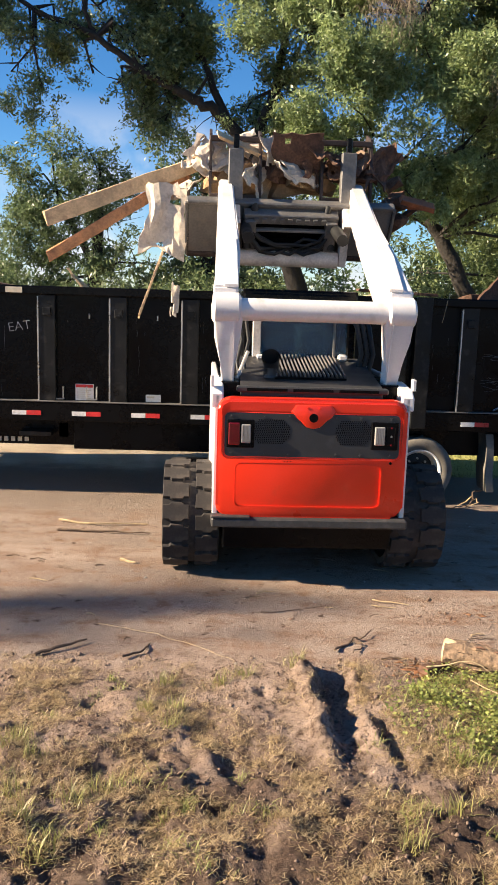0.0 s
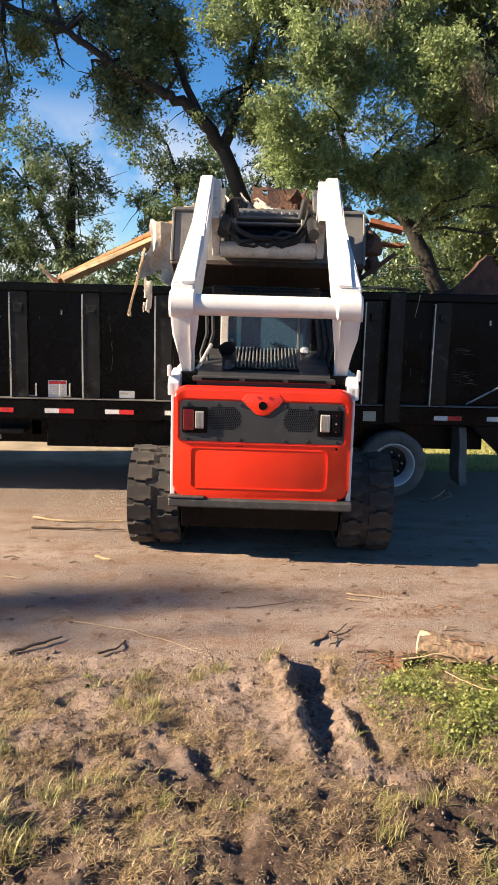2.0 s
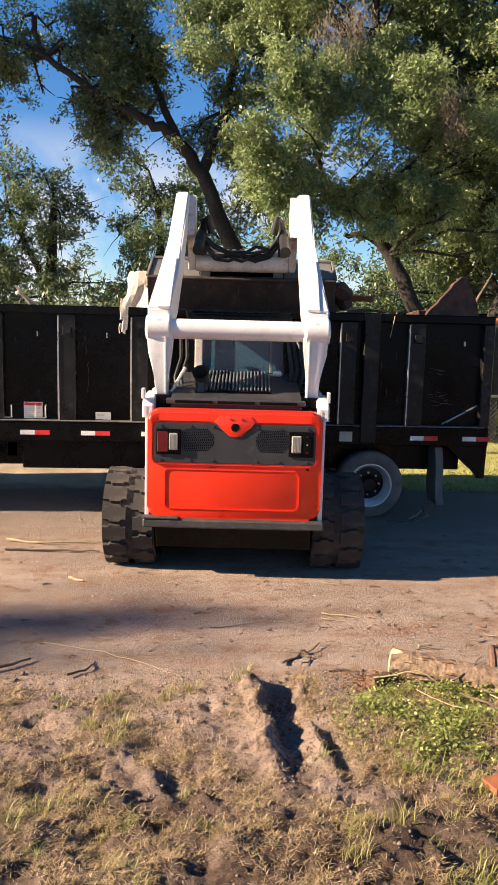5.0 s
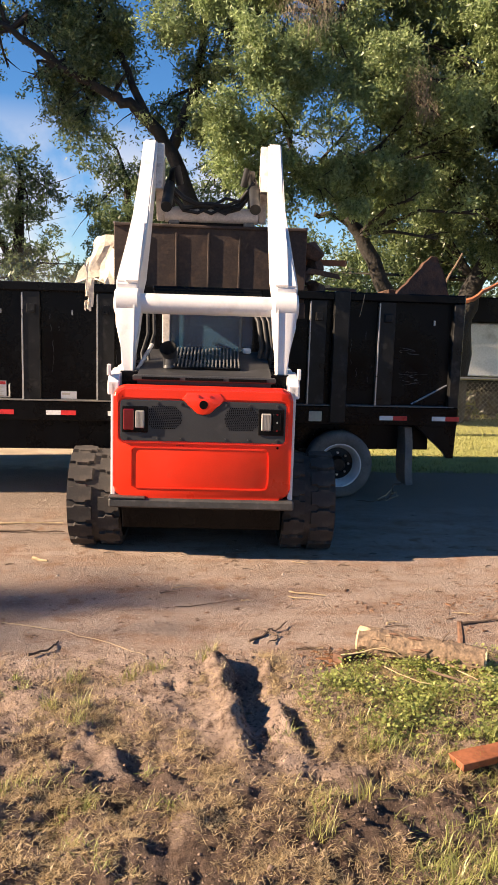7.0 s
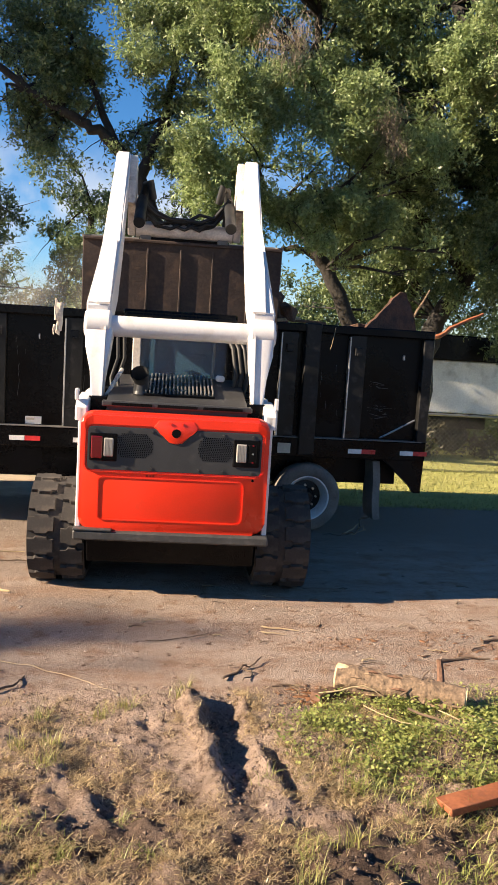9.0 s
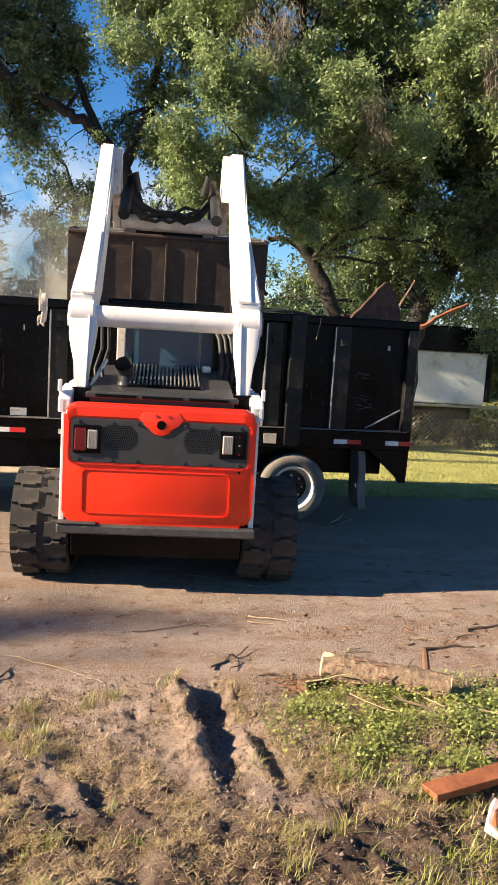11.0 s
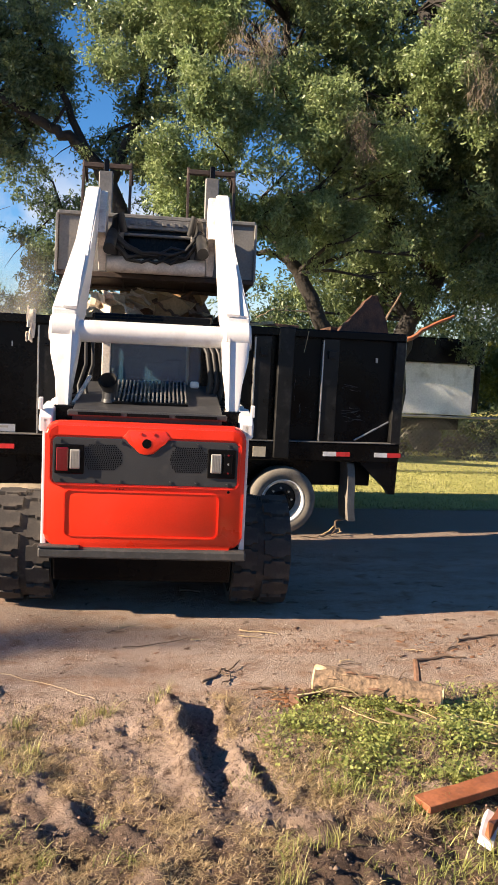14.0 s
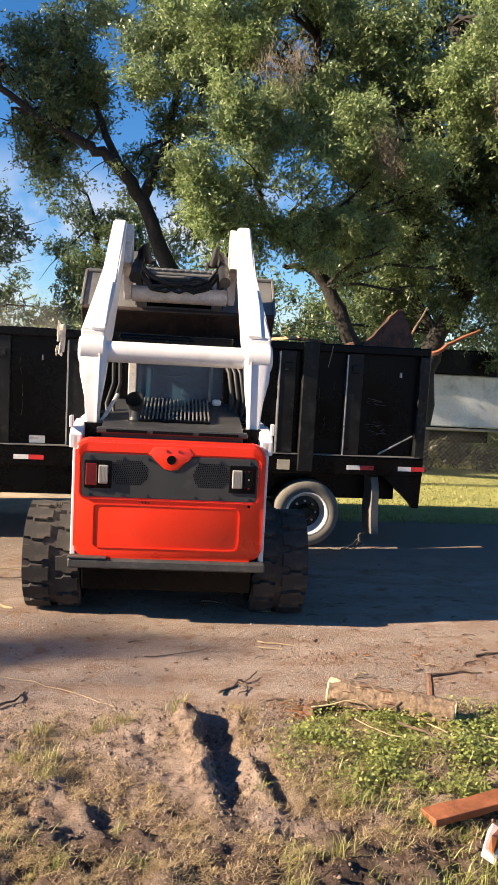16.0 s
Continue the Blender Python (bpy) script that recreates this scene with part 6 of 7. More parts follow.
stick("stick", "brown stick on the road", [(1.98, 5.62, 0.012), (2.2, 5.68, 0.012), (2.35, 5.66, 0.012)], 0.010, TWIG, seed=16)
stick("stick", "pale splinter on the road", [(-1.55, 8.05, 0.015), (-1.2, 7.95, 0.015), (-0.75, 7.98, 0.015)], 0.012, PALETWIG, seed=17)
stick("stick", "dark stick on the road", [(-1.5, 7.75, 0.015), (-1.0, 7.72, 0.015), (-0.7, 7.70, 0.015)], 0.012, TWIG, seed=18)
stick("stick", "pale chip of wood on the road", [(-0.86, 6.98, 0.012), (-0.74, 6.92, 0.012)], 0.014, PALETWIG, seed=19)
stick("stick", "wiry vine hanging from the mud flap to the road", [(2.60, 9.12, 0.16), (2.48, 9.02, 0.12), (2.42, 8.92, 0.03), (2.22, 8.86, 0.02), (2.05, 8.84, 0.02)], 0.010, TWIG, seed=20, wob=0.02)
stick("stick", "wiry vine lying by the wheel", [(2.3, 8.88, 0.02), (2.44, 8.98, 0.10), (2.5, 8.9, 0.05), (2.34, 8.84, 0.02)], 0.007, PALETWIG, seed=21, wob=0.02)
srng = random.Random(77)
for i in range(46):
    x, y = srng.uniform(-2.0, 3.0), srng.uniform(5.15, 7.2)
    a, ln = srng.uniform(-0.6, 0.6), srng.uniform(0.04, 0.16)
    stick("stick", "small dry twig lying on the road", [(x, y, 0.008), (x + ln * 0.5 * math.cos(a), y + ln * 0.5 * math.sin(a) + 0.01, 0.012), (x + ln * math.cos(a), y + ln * math.sin(a), 0.008)], srng.uniform(0.003, 0.006), srng.choice([TWIG, PALETWIG, TWIG]), seed=100 + i, wob=0.004, k=5)


def board(name, label, size, m, mat, category, group="", torn=0.0, seed=0, end_mat=None):
    """A worn board of size (x, y, z) with broken ends."""
    rng = random.Random(seed)
    bm = bmesh.new()
    sx, sy, sz = size
    n = 6
    rows = []
    for i in range(n + 1):
        x = -sx / 2 + sx * i / n
        r = []
        for y, z in ((-sy / 2, -sz / 2), (sy / 2, -sz / 2), (sy / 2, sz / 2), (-sy / 2, sz / 2)):
            e = torn * sx * rng.uniform(-1, 1) if i in (0, n) else 0
            r.append(bm.verts.new((x + e, y + rng.uniform(-0.04, 0.04) * sy, z + rng.uniform(-0.06, 0.06) * sz)))
        rows.append(r)
    for a, b in zip(rows, rows[1:]):
        for k in range(4):
            bm.faces.new((a[k], a[(k + 1) % 4], b[(k + 1) % 4], b[k]))
    bm.faces.new(rows[0]), bm.faces.new(rows[-1][::-1])
    bmesh.ops.bevel(bm, geom=bm.edges[:], offset=min(size) * 0.08, segments=1, affect="EDGES")
    ob = part(name, bm, mat, m=m)
    return tagged(ob, label, category, group)


board("timber_offcut", "red-brown timber offcut lying on the grass", (0.62, 0.105, 0.034), pose(1.67, 4.07, 0.060, 0, -2, 16), REDWOOD, "timber", torn=0.02, seed=3)
board("timber_offcut", "white-painted broken board lying on the grass", (0.17, 0.06, 0.03), pose(1.56, 3.77, 0.06, 25, -10, 55), WHITE, "timber", torn=0.06, seed=4)
board("timber_offcut", "brown broken board on edge in the grass", (0.26, 0.025, 0.08), pose(1.61, 3.80, 0.08, 10, 5, 48), REDWOOD, "timber", torn=0.05, seed=5)
board("timber_offcut", "brown broken board in the grass", (0.30, 0.04, 0.09), pose(1.70, 3.66, 0.09, -15, 8, 20), BROWNBOARD, "timber", torn=0.05, seed=6)


def chunk(name, label, size, m, mat, category, group="", seed=0):
    """A broken lump with flat facets and torn edges."""
    rng = random.Random(seed)
    bm = bmesh.new()
    for _ in range(16):
        v = Vector((rng.gauss(0, 1), rng.gauss(0, 1), rng.gauss(0, 1))).normalized() * rng.uniform(0.75, 1.1)
        bm.verts.new((v.x * size[0], v.y * size[1], v.z * size[2]))
    r = bmesh.ops.convex_hull(bm, input=bm.verts[:])
    bmesh.ops.delete(bm, geom=[v for v in bm.verts if not v.link_faces], context="VERTS")
    bmesh.ops.subdivide_edges(bm, edges=bm.edges[:], cuts=2, use_grid_fill=True)
    for v in bm.verts:
        v.co += Vector(noise.noise_vector(v.co * 9 + Vector((seed, 0, 0)))) * 0.12 * min(size)
    ob = part(name, bm, mat, m=m)
    return tagged(ob, label, category, group)


def sheet(name, label, size, m, mat, category, group="", seed=0, crumple=0.12):
    """A torn, crumpled sheet with thickness."""
    rng = random.Random(seed)
    bm = bmesh.new()
    nx, ny, th = 9, 9, 0.012
    top = []
    for i in range(nx):
        row = []
        for j in range(ny):
            u, v = i / (nx - 1) - 0.5, j / (ny - 1) - 0.5
            w = 1 - 0.35 * abs(noise.noise(Vector((u * 3, v * 3, seed))))
            p_ = Vector((u * size[0] * w, v * size[1] * w, 0))
            p_ += Vector(noise.noise_vector(Vector((u * 2.6, v * 2.6, seed * 1.7)))) * crumple * max(size)
            row.append(bm.verts.new(p_))
        top.append(row)
    for i in range(nx - 1):
        for j in range(ny - 1):
            if rng.random() < 0.06:
                continue
            bm.faces.new((top[i][j], top[i + 1][j], top[i + 1][j + 1], top[i][j + 1]))
    bmesh.ops.delete(bm, geom=[v for v in bm.verts if not v.link_faces], context="VERTS")
    bmesh.ops.solidify(bm, geom=bm.faces[:], thickness=th)
    ob = part(name, bm, mat, m=m)
    return tagged(ob, label, category, group)


# debris lying in the trailer from the start
SLAB = material("dark_red_bark_slab", (0.075, 0.036, 0.022), 0.9, vary=0.6, scale=9, fine=60, bump=0.015, bump_scale=22)


def build_slab():
    bm = bmesh.new()
    prism(bm, [(-0.42, 0.0), (-0.30, 0.12), (-0.10, 0.29), (0.08, 0.45), (0.17, 0.47), (0.24, 0.32), (0.34, 0.0), (0.30, -0.5), (-0.36, -0.5)], "y", -0.03, 0.03, 0.008)
    bmesh.ops.subdivide_edges(bm, edges=bm.edges[:], cuts=3, use_grid_fill=True)
    for v in bm.verts:
        v.co += Vector(noise.noise_vector(v.co * 5)) * 0.02 + Vector(noise.noise_vector(v.co * 23)) * 0.014
    return tagged(part("bark_slab", bm, SLAB, m=pose(2.98, 10.0, 2.06, -6, 0, 22)), "large brown bark slab standing up in the trailer", "wood slab", "trailer debris")


build_slab()
chunk("bark_slab", "brown bark piece lying in the trailer", (0.3, 0.25, 0.2), pose(2.6, 10.1, 2.02), BROWNBOARD, "wood slab", "trailer debris", seed=2)
stick("branch", "bare pale branch sticking out of the trailer", [(3.05, 10.2, 1.9), (3.46, 10.0, 2.04), (3.72, 10.0, 2.18), (4.03, 10.0, 2.34)], 0.036, REDWOOD, "branch", seed=31, wob=0.012)
stick("branch", "bare branch standing out of the trailer", [(3.1, 10.5, 1.7), (3.42, 10.6, 2.25), (3.6, 10.6, 2.6)], 0.020, LOGBARK, "branch", seed=32, wob=0.012)
stick("branch", "thin twig hanging over the trailer side", [(2.12, 9.12, 2.12), (2.06, 8.985, 2.05), (2.02, 8.97, 1.85)], 0.006, PALETWIG, "branch", seed=33)
board("plank", "pale broken lath standing out of the trailer", (0.44, 0.05, 0.02), pose(-1.62, 9.6, 2.10, 0, 52, 0), LUMBER, "plank", "trailer debris", 0.05, 41)
board("plank", "pale broken lath standing out of the trailer", (0.40, 0.06, 0.02), pose(-1.56, 9.62, 2.08, 20, 40, 8), LUMBER, "plank", "trailer debris", 0.05, 42)
board("plank", "brown board lying on top of the trailer load", (0.9, 0.14, 0.03), pose(1.75, 9.9, 2.13, 0, 2, 8), BROWNBOARD, "plank", "trailer debris", 0.03, 43)
board("plank", "pale board lying on top of the trailer load", (0.5, 0.05, 0.03), pose(1.6, 9.7, 2.11, 0, -8, -20), LUMBER, "plank", "trailer debris", 0.05, 44)
stick("branch", "thin stick on the trailer load", [(1.4, 9.8, 2.02), (1.75, 9.85, 2.22), (1.9, 9.9, 2.30)], 0.008, PALETWIG, "branch", seed=34)
board("plank", "brown board leaning in the trailer", (0.9, 0.2, 0.03), pose(-2.25, 9.9, 2.05, 0, 8, 5), BROWNBOARD, "plank", "trailer debris", 0.03, 45)
for i in range(9):
    chunk("rubble", "brown rubble filling the trailer", (0.45, 0.4, 0.3), pose(-3.2 + i * 0.75, 10.1 + 0.2 * (i % 2), 1.62, 0, 0, 40 * i), BROWNBOARD, "rubble", "trailer rubble", seed=60 + i)
sheet("plasterboard_strip", "pale torn strip hanging over the trailer side", (0.09, 0.34), pose(-0.60, 8.96, 2.0, 86, 4, 0), DRYWALL, "plasterboard", "trailer debris", seed=71, crumple=0.06)

# the load that the bucket tips in: (object, pose in the bucket, release time, resting pose)
LOAD = []


def load(ob, local, release, rest, way=(), early=()):
    """way: (time, pose) stops between the bucket and the resting place; early: stops before it rides with the bucket."""
    LOAD.append((ob, local, release, rest, way, early))


G = "bucket load"
load(board("plank", "long pale plank sticking out of the bucket", (1.52, 0.05, 0.135), pose(0, 0, 0), LUMBER, "plank", G, 0.02, 81), pose(0, 0, 0), 0.5, pose(-0.9, 10.0, 1.6, 0, 5, 20),
     [(0, pose(-1.08, 8.70, 2.965, 8, -21, 0)), (0.5, pose(-0.62, 8.75, 3.01, 8, -26, 0)), (1.0, pose(-0.77, 9.20, 2.68, 52, -29, 0)), (1.5, pose(-0.87, 9.40, 2.54, 66, -32, 0)), (2.0, pose(-0.81, 9.50, 2.43, 72, -25, 0)), (2.7, pose(-0.81, 9.50, 2.43, 72, -25, 0))])
load(board("plank", "long split orange plank sticking out of the bucket", (1.48, 0.04, 0.10), pose(0, 0, 0), ORANGE, "plank", G, 0.03, 82), pose(0, 0, 0), 0.5, pose(-1.0, 10.3, 1.55, 0, 0, -15),
     [(0, pose(-1.13, 8.74, 2.75, 10, -31.6, 0)), (0.5, pose(-0.73, 8.80, 2.77, 10, -36.4, 0)), (1.0, pose(-0.79, 9.25, 2.54, 45, -33, 0)), (1.5, pose(-0.88, 9.45, 2.49, 60, -33, 0)), (2.0, pose(-0.89, 9.55, 2.45, 66, -27, 0)), (2.7, pose(-0.89, 9.55, 2.45, 66, -27, 0))])
load(board("plank", "weathered board lying across the bucket", (0.7, 0.1, 0.03), pose(0, 0, 0), LUMBER, "plank", G, 0.05, 83), pose(-0.35, 0.55, 0.72, 0, 28, 10), 1.2, pose(0.1, 10.2, 1.7, 0, 5, 50))
load(board("plank", "split lath hanging from the bucket", (0.62, 0.05, 0.02), pose(0, 0, 0), LUMBER, "plank", G, 0.05, 84), pose(0, 0, 0), 2.2, pose(-0.7, 10.05, 1.80, 0, 8, 50), [(0, pose(-0.80, 8.58, 2.13, 0, -70, 0)), (0.5, pose(-0.57, 8.70, 2.28, 0, -78, 0)), (1.5, pose(-0.71, 8.86, 2.13, 0, -76, 0)), (2.2, pose(-0.70, 8.88, 2.10, 0, -76, 0))])
load(board("plank", "brown lath sticking out beside the bucket", (0.5, 0.06, 0.03), pose(0, 0, 0), REDWOOD, "plank", G, 0.05, 85), pose(1.12, 0.45, 0.28, 0, 4, 0), 8.6, pose(1.4, 10.0, 1.8, 0, 10, 20))
load(board("plank", "dark split branch sticking out beside the bucket", (0.5, 0.05, 0.04), pose(0, 0, 0), BROWNBOARD, "plank", G, 0.08, 86), pose(1.12, 0.55, 0.08, 0, -40, 10), 8.6, pose(1.6, 10.2, 1.8, 0, 20, 60))
load(sheet("plywood_sheet", "dark plywood piece standing in the bucket", (0.5, 0.42), pose(0, 0, 0), BROWNBOARD, "plywood", G, 87, 0.03), pose(0.05, 0.50, 0.72, 82, 0, 4), 2.0, pose(0.3, 10.3, 1.7, 20, 0, 10))
load(sheet("plasterboard_scrap", "torn plasterboard scrap draped over the bucket end", (0.42, 0.66), pose(0, 0, 0), DRYWALL, "plasterboard", G, 88, 0.10), pose(-1.06, 0.50, 0.12, -40, 16, 0), 8.45, pose(-0.75, 9.75, 1.75, 30, 20, 10), early=[(0, pose(-0.69, 8.62, 2.70, -92, 4, 0)), (0.5, pose(-0.37, 8.75, 2.66, -90, -6, 0)), (1.0, pose(-0.36, 8.85, 2.58, -84, 8, 0)), (1.5, pose(-0.45, 8.90, 2.61, -74, 12, 0))])
load(sheet("plasterboard_scrap", "torn plasterboard scrap draped over the bucket end", (0.34, 0.48), pose(0, 0, 0), DRYWALL, "plasterboard", G, 89, 0.16), pose(-0.98, 0.66, 0.25, -30, -14, 25), 8.4, pose(-0.85, 10.0, 1.7, 10, 20, 60))
lr = random.Random(12)
for i in range(14):
    u = i / 13
    load(sheet("plasterboard_scrap", "crumpled pale plasterboard scrap in the load" if i < 8 else "crumpled brown board scrap in the load", (0.30 + 0.14 * lr.random(), 0.28), pose(0, 0, 0), DRYWALL if i < 8 else BROWNBOARD, "plasterboard", G, 90 + i, 0.20),
         pose(-0.8 + u * 1.65, 0.4 + 0.3 * lr.random(), 0.52 + 0.18 * lr.random(), lr.uniform(0, 70), lr.uniform(-30, 30), lr.uniform(0, 180)), 11.35 + 0.03 * i,
         pose(-0.08 + u * 1.25, 9.55 + 0.12 * (i % 4), 2.10 + 0.30 * math.sin(u * 3.14) * (0.55 + 0.15 * (i % 4)), lr.uniform(10, 75), lr.uniform(-35, 35), lr.uniform(0, 180)))
for i in range(6):
    load(chunk("wood_chunk", "splintered brown wood chunk in the load", (0.20, 0.16, 0.13), pose(0, 0, 0), LOGBARK if i % 2 else BROWNBOARD, "wood", G, 120 + i),
         pose(-0.7 + i * 0.28, 0.62, 0.46 + 0.12 * lr.random(), 0, 0, 50 * i), 11.3 + 0.05 * i, pose(0.05 + i * 0.2, 9.95, 2.12 + 0.12 * math.sin(i * 0.6), 0, 20, 50 * i))
load(board("plank", "broad tan board leaning on the debris heap", (0.42, 0.26, 0.03), pose(0, 0, 0), LUMBER, "plank", G, 0.08, 131), pose(0.25, 0.6, 0.45, 30, 20, 30), 11.4, pose(0.72, 9.85, 2.58, 60, 28, 12))
load(board("plank", "broad tan board leaning on the debris heap", (0.50, 0.26, 0.03), pose(0, 0, 0), LUMBER, "plank", G, 0.08, 132), pose(-0.25, 0.6, 0.45, 30, -20, 70), 11.4, pose(0.60, 9.65, 2.32, 60, 24, -12))
load(board("plank", "dark broken board in the debris heap", (0.4, 0.2, 0.03), pose(0, 0, 0), BROWNBOARD, "plank", G, 0.08, 133), pose(0.55, 0.6, 0.5, 50, 20, 20), 11.4, pose(1.02, 9.8, 2.36, 50, 60, 10))
load(chunk("board_lump", "large tan crumpled board in the debris heap", (0.27, 0.20, 0.20), pose(0, 0, 0), CARD, "board", G, 161), pose(0.2, 0.55, 0.40, 20, 10, 30), 11.4, pose(0.92, 9.85, 2.44, 10, 28, 10))
load(chunk("board_lump", "large tan crumpled board in the debris heap", (0.30, 0.2, 0.17), pose(0, 0, 0), CARD, "board", G, 162), pose(-0.35, 0.55, 0.40, 20, -10, 80), 11.4, pose(0.76, 9.62, 2.22, 0, -14, 0))
load(chunk("board_lump", "tan crumpled board in the debris heap", (0.24, 0.18, 0.14), pose(0, 0, 0), CARD, "board", G, 163), pose(-0.6, 0.55, 0.42, 40, -10, 20), 11.5, pose(0.22, 9.7, 2.14, 0, -20, 30))
load(chunk("board_lump", "tan crumpled board in the debris heap", (0.22, 0.18, 0.12), pose(0, 0, 0), CARD, "board", G, 164), pose(0.6, 0.55, 0.42, 40, -10, 20), 11.5, pose(1.1, 9.8, 2.10, 0, 15, -20))
load(chunk("board_lump", "tan crumpled board in the debris heap", (0.30, 0.18, 0.17), pose(0, 0, 0), CARD, "board", G, 165), pose(0.0, 0.62, 0.36, 40, -10, 20), 11.45, pose(0.44, 9.95, 2.36, 0, -16, 10))

for i in range(4):
    load(chunk("wood_chunk", "dark rotten wood stump at the bucket end", (0.15, 0.12, 0.10), pose(0, 0, 0), BROWNBOARD, "wood", G, 140 + i), pose(1.0 + 0.06 * (i % 2), 0.35 + 0.12 * i, 0.18 + 0.11 * (i % 3), 0, 30 * i, 50 * i), 8.6 + 0.1 * i, pose(1.5 + 0.1 * i, 10.2, 1.75, 0, 20, 50 * i))
load(board("plank", "orange split board at the bucket end", (0.34, 0.10, 0.05), pose(0, 0, 0), REDWOOD, "plank", G, 0.08, 151), pose(1.16, 0.3, 0.40, 0, 14, 0), 2.0, pose(1.7, 10.1, 1.8, 0, 10, 30))


# ---- dust raised by the tipped load: thin drifting veils ----
def dust_material():
    m = bpy.data.materials.new("dust")
    m.use_nodes = True
    n, l = m.node_tree.nodes, m.node_tree.links
    n.remove(n["Principled BSDF"])
    tc, gr = n.new("ShaderNodeTexCoord"), n.new("ShaderNodeTexGradient")
    gr.gradient_type = "SPHERICAL"
    l.new(tc.outputs["Object"], gr.inputs[0])
    nz = n.new("ShaderNodeTexNoise")
    nz.inputs["Scale"].default_value, nz.inputs["Detail"].default_value = 1.8, 5.0
    l.new(tc.outputs["Object"], nz.inputs["Vector"])
    mu = n.new("ShaderNodeMath")
    mu.operation = "MULTIPLY"
    rg = n.new("ShaderNodeMapRange")
    rg.inputs["From Min"].default_value, rg.inputs["From Max"].default_value, rg.inputs["To Max"].default_value = 0.26, 0.76, 0.95
    l.new(nz.outputs["Fac"], rg.inputs["Value"])
    l.new(gr.outputs["Fac"], mu.inputs[0]), l.new(rg.outputs[0], mu.inputs[1])
    tr, df, mx = n.new("ShaderNodeBsdfTransparent"), n.new("ShaderNodeBsdfTranslucent"), n.new("ShaderNodeMixShader")
    d2, m2 = n.new("ShaderNodeBsdfDiffuse"), n.new("ShaderNodeMixShader")
    df.inputs["Color"].default_value = d2.inputs["Color"].default_value = (0.60, 0.565, 0.52, 1)
    m2.inputs[0].default_value = 0.5
    l.new(df.outputs[0], m2.inputs[1]), l.new(d2.outputs[0], m2.inputs[2])
    l.new(mu.outputs[0], mx.inputs[0]), l.new(tr.outputs[0], mx.inputs[1]), l.new(m2.outputs[0], mx.inputs[2])
    l.new(mx.outputs[0], n["Material Output"].inputs["Surface"])
    return m


DUST = dust_material()


def dust_puff(seed):
    """One billow: a curved, lumpy veil about a metre in radius."""
    bm = bmesh.new()
    bmesh.ops.create_grid(bm, x_segments=16, y_segments=16, size=1.0)
    for v in bm.verts:
        v.co.z = 0.22 * noise.noise(Vector((v.co.x * 1.7, v.co.y * 1.7, seed))) - 0.15 * v.co.xy.length_squared
    ob = tagged(part("dust_cloud", bm, DUST, smooth=180), "thin pale dust drifting over the trailer", "dust", "dust clouds", "stuff")
    return ob


DUST_PUFFS = [dust_puff(i) for i in range(5)]



# ---- movement ----
LOADER_ROWS = [
    (0, 0.534, 6.406, 0.024, 2.24, 0.199, 27.5),
    (0.5, 0.179, 6.576, 0.012, -10.63, 0.264, 27.6),
    (1, 0.248, 6.743, 0.015, -8.79, 0.179, 27.3),
    (1.5, 0.374, 6.775, 0.012, -4.79, 0.128, 28.9),
    (2, 0.392, 6.827, 0.010, -4.11, 0.123, 29.2),
    (2.5, 0.392, 6.828, 0.007, -4.21, 0.086, 29.0),
    (3, 0.392, 6.825, -0.007, -3.95, 0.161, 29.7),
    (3.5, 0.395, 6.918, -0.014, -4.12, 0.139, 30.0),
    (4, 0.389, 6.953, -0.024, -3.98, 0.199, 30.4),
    (6.5, 0.396, 6.944, -0.024, -3.83, 0.409, 36.2),
    (7, 0.398, 6.899, -0.018, -3.83, 0.481, 40.3),
    (7.5, 0.398, 6.873, -0.013, -3.58, 0.486, 41.6),
    (8, 0.398, 6.880, -0.008, -3.75, 0.523, 42.7),
    (8.5, 0.397, 6.859, -0.009, -3.70, 0.581, 43.3),
    (9, 0.382, 6.731, -0.000, -3.76, 0.516, 42.6),
    (11.5, 0.366, 6.609, 0.008, -4.15, 0.586, 41.3),
    (12, 0.366, 6.606, 0.004, -3.93, 0.540, 41.0),
    (12.5, 0.333, 6.470, 0.017, -4.46, 0.744, 42.4),
    (13, 0.314, 6.291, 0.004, -4.65, 0.705, 40.7),
    (13.5, 0.325, 6.328, 0.021, -4.48, 0.599, 37.2),
    (14, 0.329, 6.404, 0.010, -4.64, 0.545, 33.4),
    (14.5, 0.342, 6.513, 0.004, -4.40, 0.557, 30.8),
    (15, 0.338, 6.480, -0.015, -4.31, 0.472, 29.2),
    (15.5, 0.352, 6.467, -0.024, -3.69, 0.451, 30.4),
    (16, 0.353, 6.542, -0.024, -3.60, 0.475, 30.7),
]
BUCKET_TILT = [(0, 38), (0.5, 34), (1, 18), (1.5, -2), (2, -22), (2.5, -40), (3, -52), (3.5, -56), (4, -58), (5.2, -70), (6.5, -82), (7, -86), (8, -86), (9, -84), (10, -84), (11.3, -80), (11.6, -70), (11.8, -45), (12.1, -15), (12.4, 0), (12.8, -2), (14.2, -5), (14.6, -10), (15, -25), (15.5, -42), (16, -48)]


def lerp_rows(rows, t):
    return float(np.interp(t, [r[0] for r in rows], [r[1] for r in rows]))


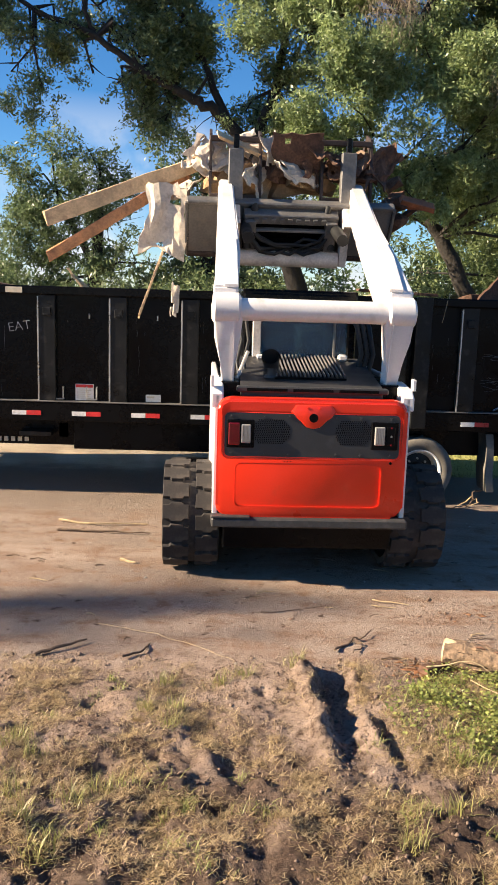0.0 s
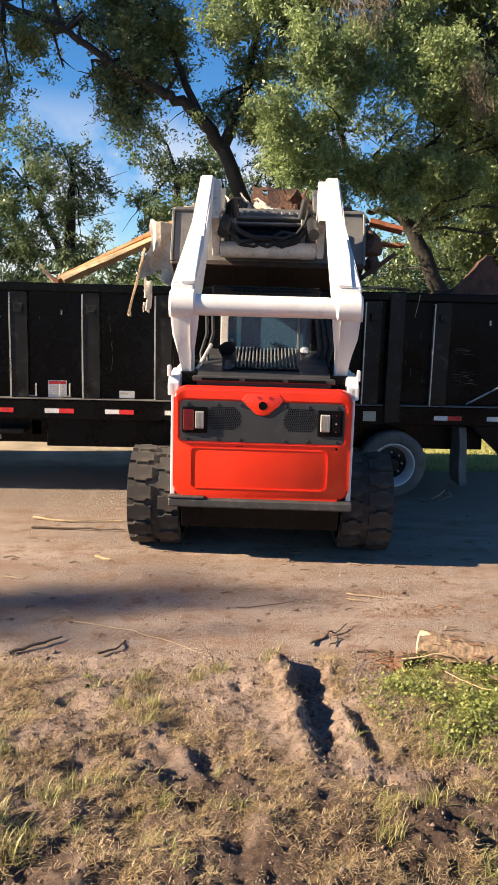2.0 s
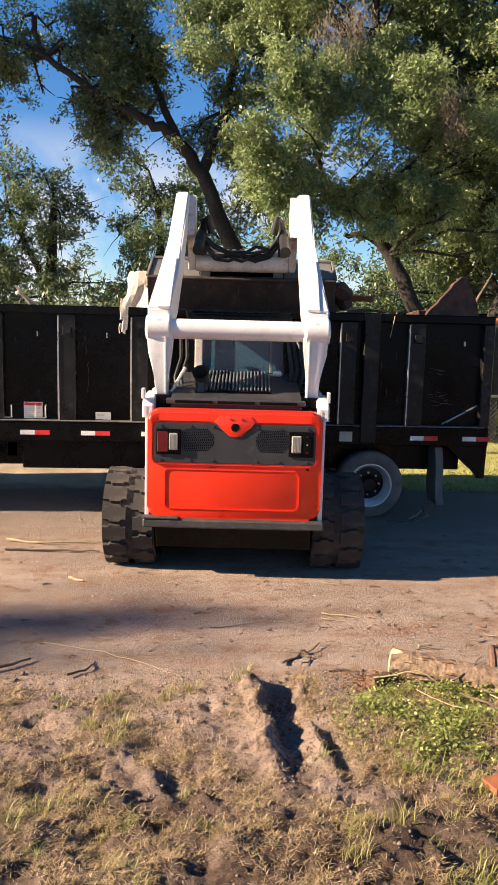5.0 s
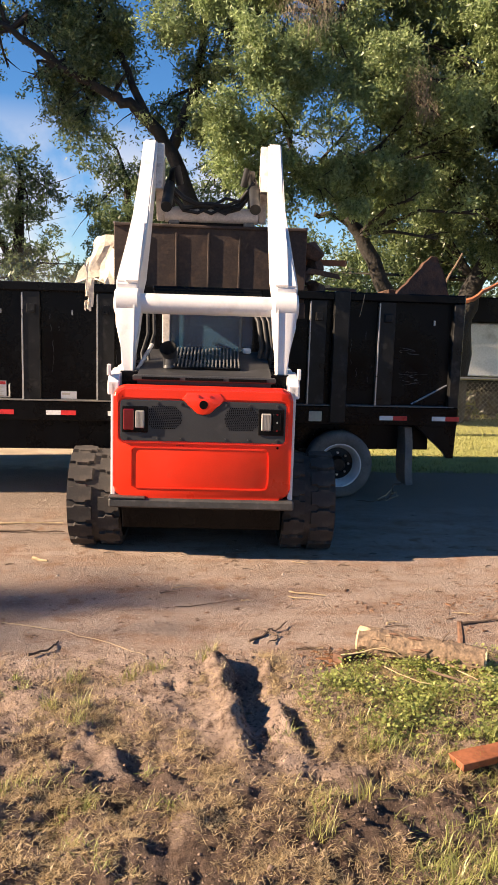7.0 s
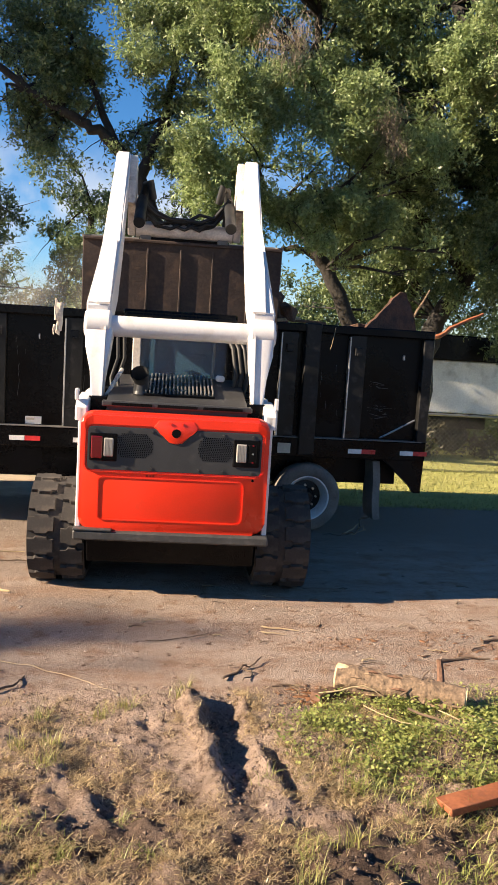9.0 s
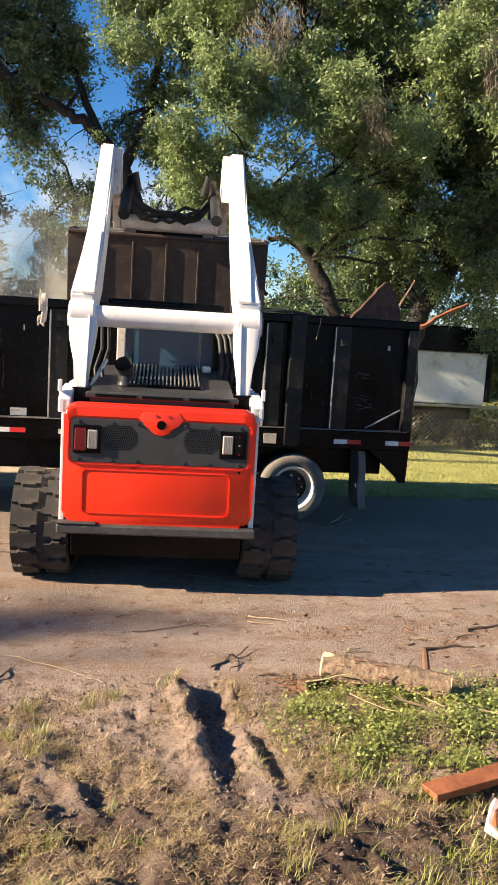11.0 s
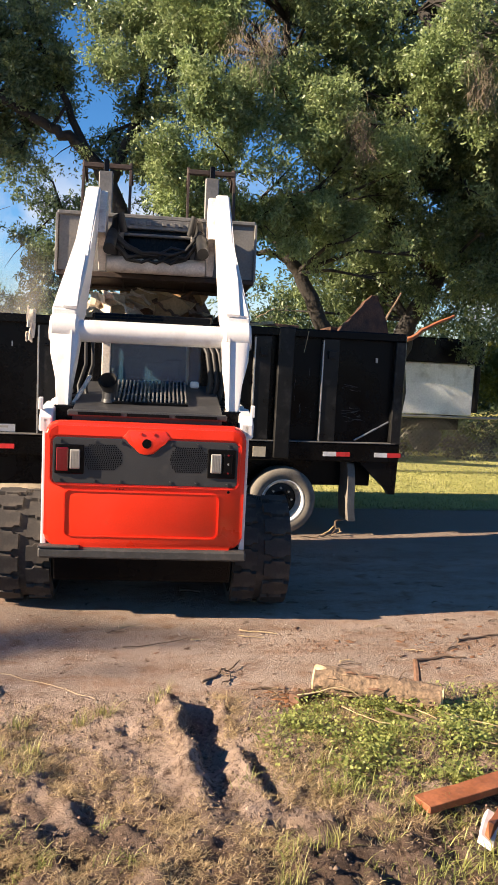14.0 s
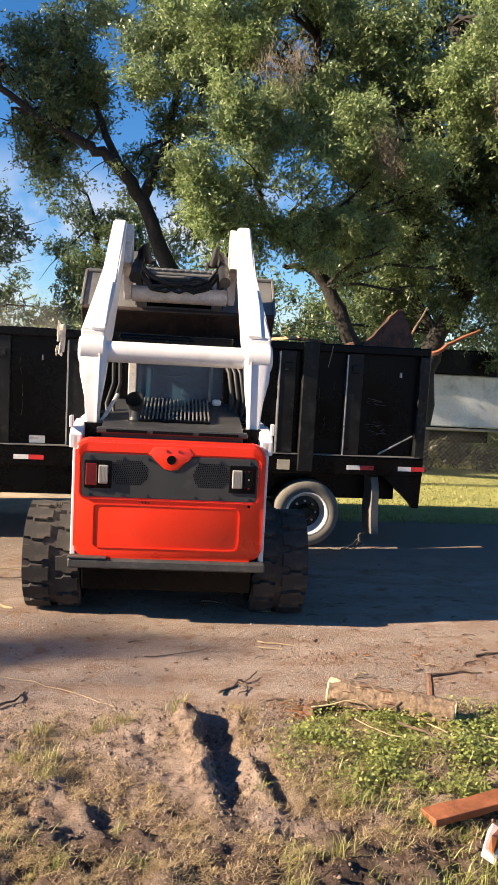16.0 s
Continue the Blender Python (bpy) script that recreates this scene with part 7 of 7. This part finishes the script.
def motions():
    body, arm, ups, buck = [], [], [], []
    claw_rows = [[], []]
    times = sorted({r[0] for r in LOADER_ROWS} | {r[0] for r in BUCKET_TILT})
    cols = np.array(LOADER_ROWS)
    for t in times:
        x, y, z, yaw, ey, ang = (float(np.interp(t, cols[:, 0], cols[:, k])) for k in range(1, 7))
        body.append((t, pose(x, y, z, 0, 0, yaw)))
        elbow = Vector((0, ey, 1.95))
        am = Matrix.Translation(elbow) @ pose(0, 0, 0, ang)
        arm.append((t, am))
        foot = Vector((0, 0.36, 1.42))
        lean = math.degrees(math.atan2(elbow.y - foot.y, elbow.z - foot.z))
        ups.append((t, Matrix.Translation(foot) @ pose(0, 0, 0, -lean)))
        pin = am @ Vector((0, 1.94, -0.50))
        tilt = lerp_rows(BUCKET_TILT, t)
        bm_ = Matrix.Translation(pin) @ pose(0, 0, 0, tilt)
        buck.append((t, bm_))
        for k, sx in enumerate((-0.50, 0.50)):
            claw_rows[k].append((t, bm_ @ Matrix.Translation((sx, 0.22, 0.46)) @ pose(0, 0, 0, lerp_rows(CLAW_OPEN, t))))
    walk(loader, body)
    walk(lift_arms, arm)
    for u in uprights:
        walk(u, ups)
    walk(bucket, buck)
    for c, r in zip(claws, claw_rows):
        walk(c, r)
    # dust wells up out of the bed and drifts away to the left
    for k, ob in enumerate(DUST_PUFFS):
        x, y = -0.35 - 0.48 * k, 9.9 + 0.16 * k
        rows = []
        for t, dx, z in ((0, 0, 0.9), (6.0, 0, 0.9), (7.2, 0, 1.45), (8.6, -0.05, 1.6), (9.4, -0.1, 1.8), (11.0, -0.1, 2.2), (12.0, -0.2, 2.45), (12.7, -0.3, 2.45), (13.6, -0.4, 2.0), (14.6, -0.5, 1.7), (16.0, -0.6, 1.45)):
            rows.append((t, pose(x + dx, y, z + (0.1, -0.1, 0.16, 0.0, 0.12)[k], 88, 0, 6 * k - 10)))
        walk(ob, rows)
    # the load rides in the bucket, then falls into the trailer
    for ob, local, release, rest, way, early in LOAD:
        rows = [(t, b @ k @ local) for (t, b), (_, k) in zip(body, buck) if t <= release]
        if rows[-1][0] < release:
            f = [i for i, t in enumerate(times) if t > release][0]
            g = (release - times[f - 1]) / (times[f] - times[f - 1])
            ma, mb = body[f - 1][1] @ buck[f - 1][1] @ local, body[f][1] @ buck[f][1] @ local
            rows.append((release, Matrix.LocRotScale(ma.translation.lerp(mb.translation, g), ma.to_quaternion().slerp(mb.to_quaternion(), g), None)))
        last = rows[-1][1]
        if early:
            rows = early + [q for q in rows if q[0] > early[-1][0]]
        if way:
            walk(ob, [q for q in rows if q[0] < way[0][0]] + way + [(way[-1][0] + 0.8, rest), (16.0, rest)])
            continue
        over = Matrix.LocRotScale(last.translation.lerp(rest.translation, 0.55) + Vector((0, 0, 0.12)), last.to_quaternion().slerp(rest.to_quaternion(), 0.5), None)
        rows += [(release + 0.35, over), (release + 0.75, rest), (16.0, rest)]
        walk(ob, rows)


CLAW_OPEN = [(0, -35), (1, -35), (3, -30), (11, 0), (16, 0)]
motions()
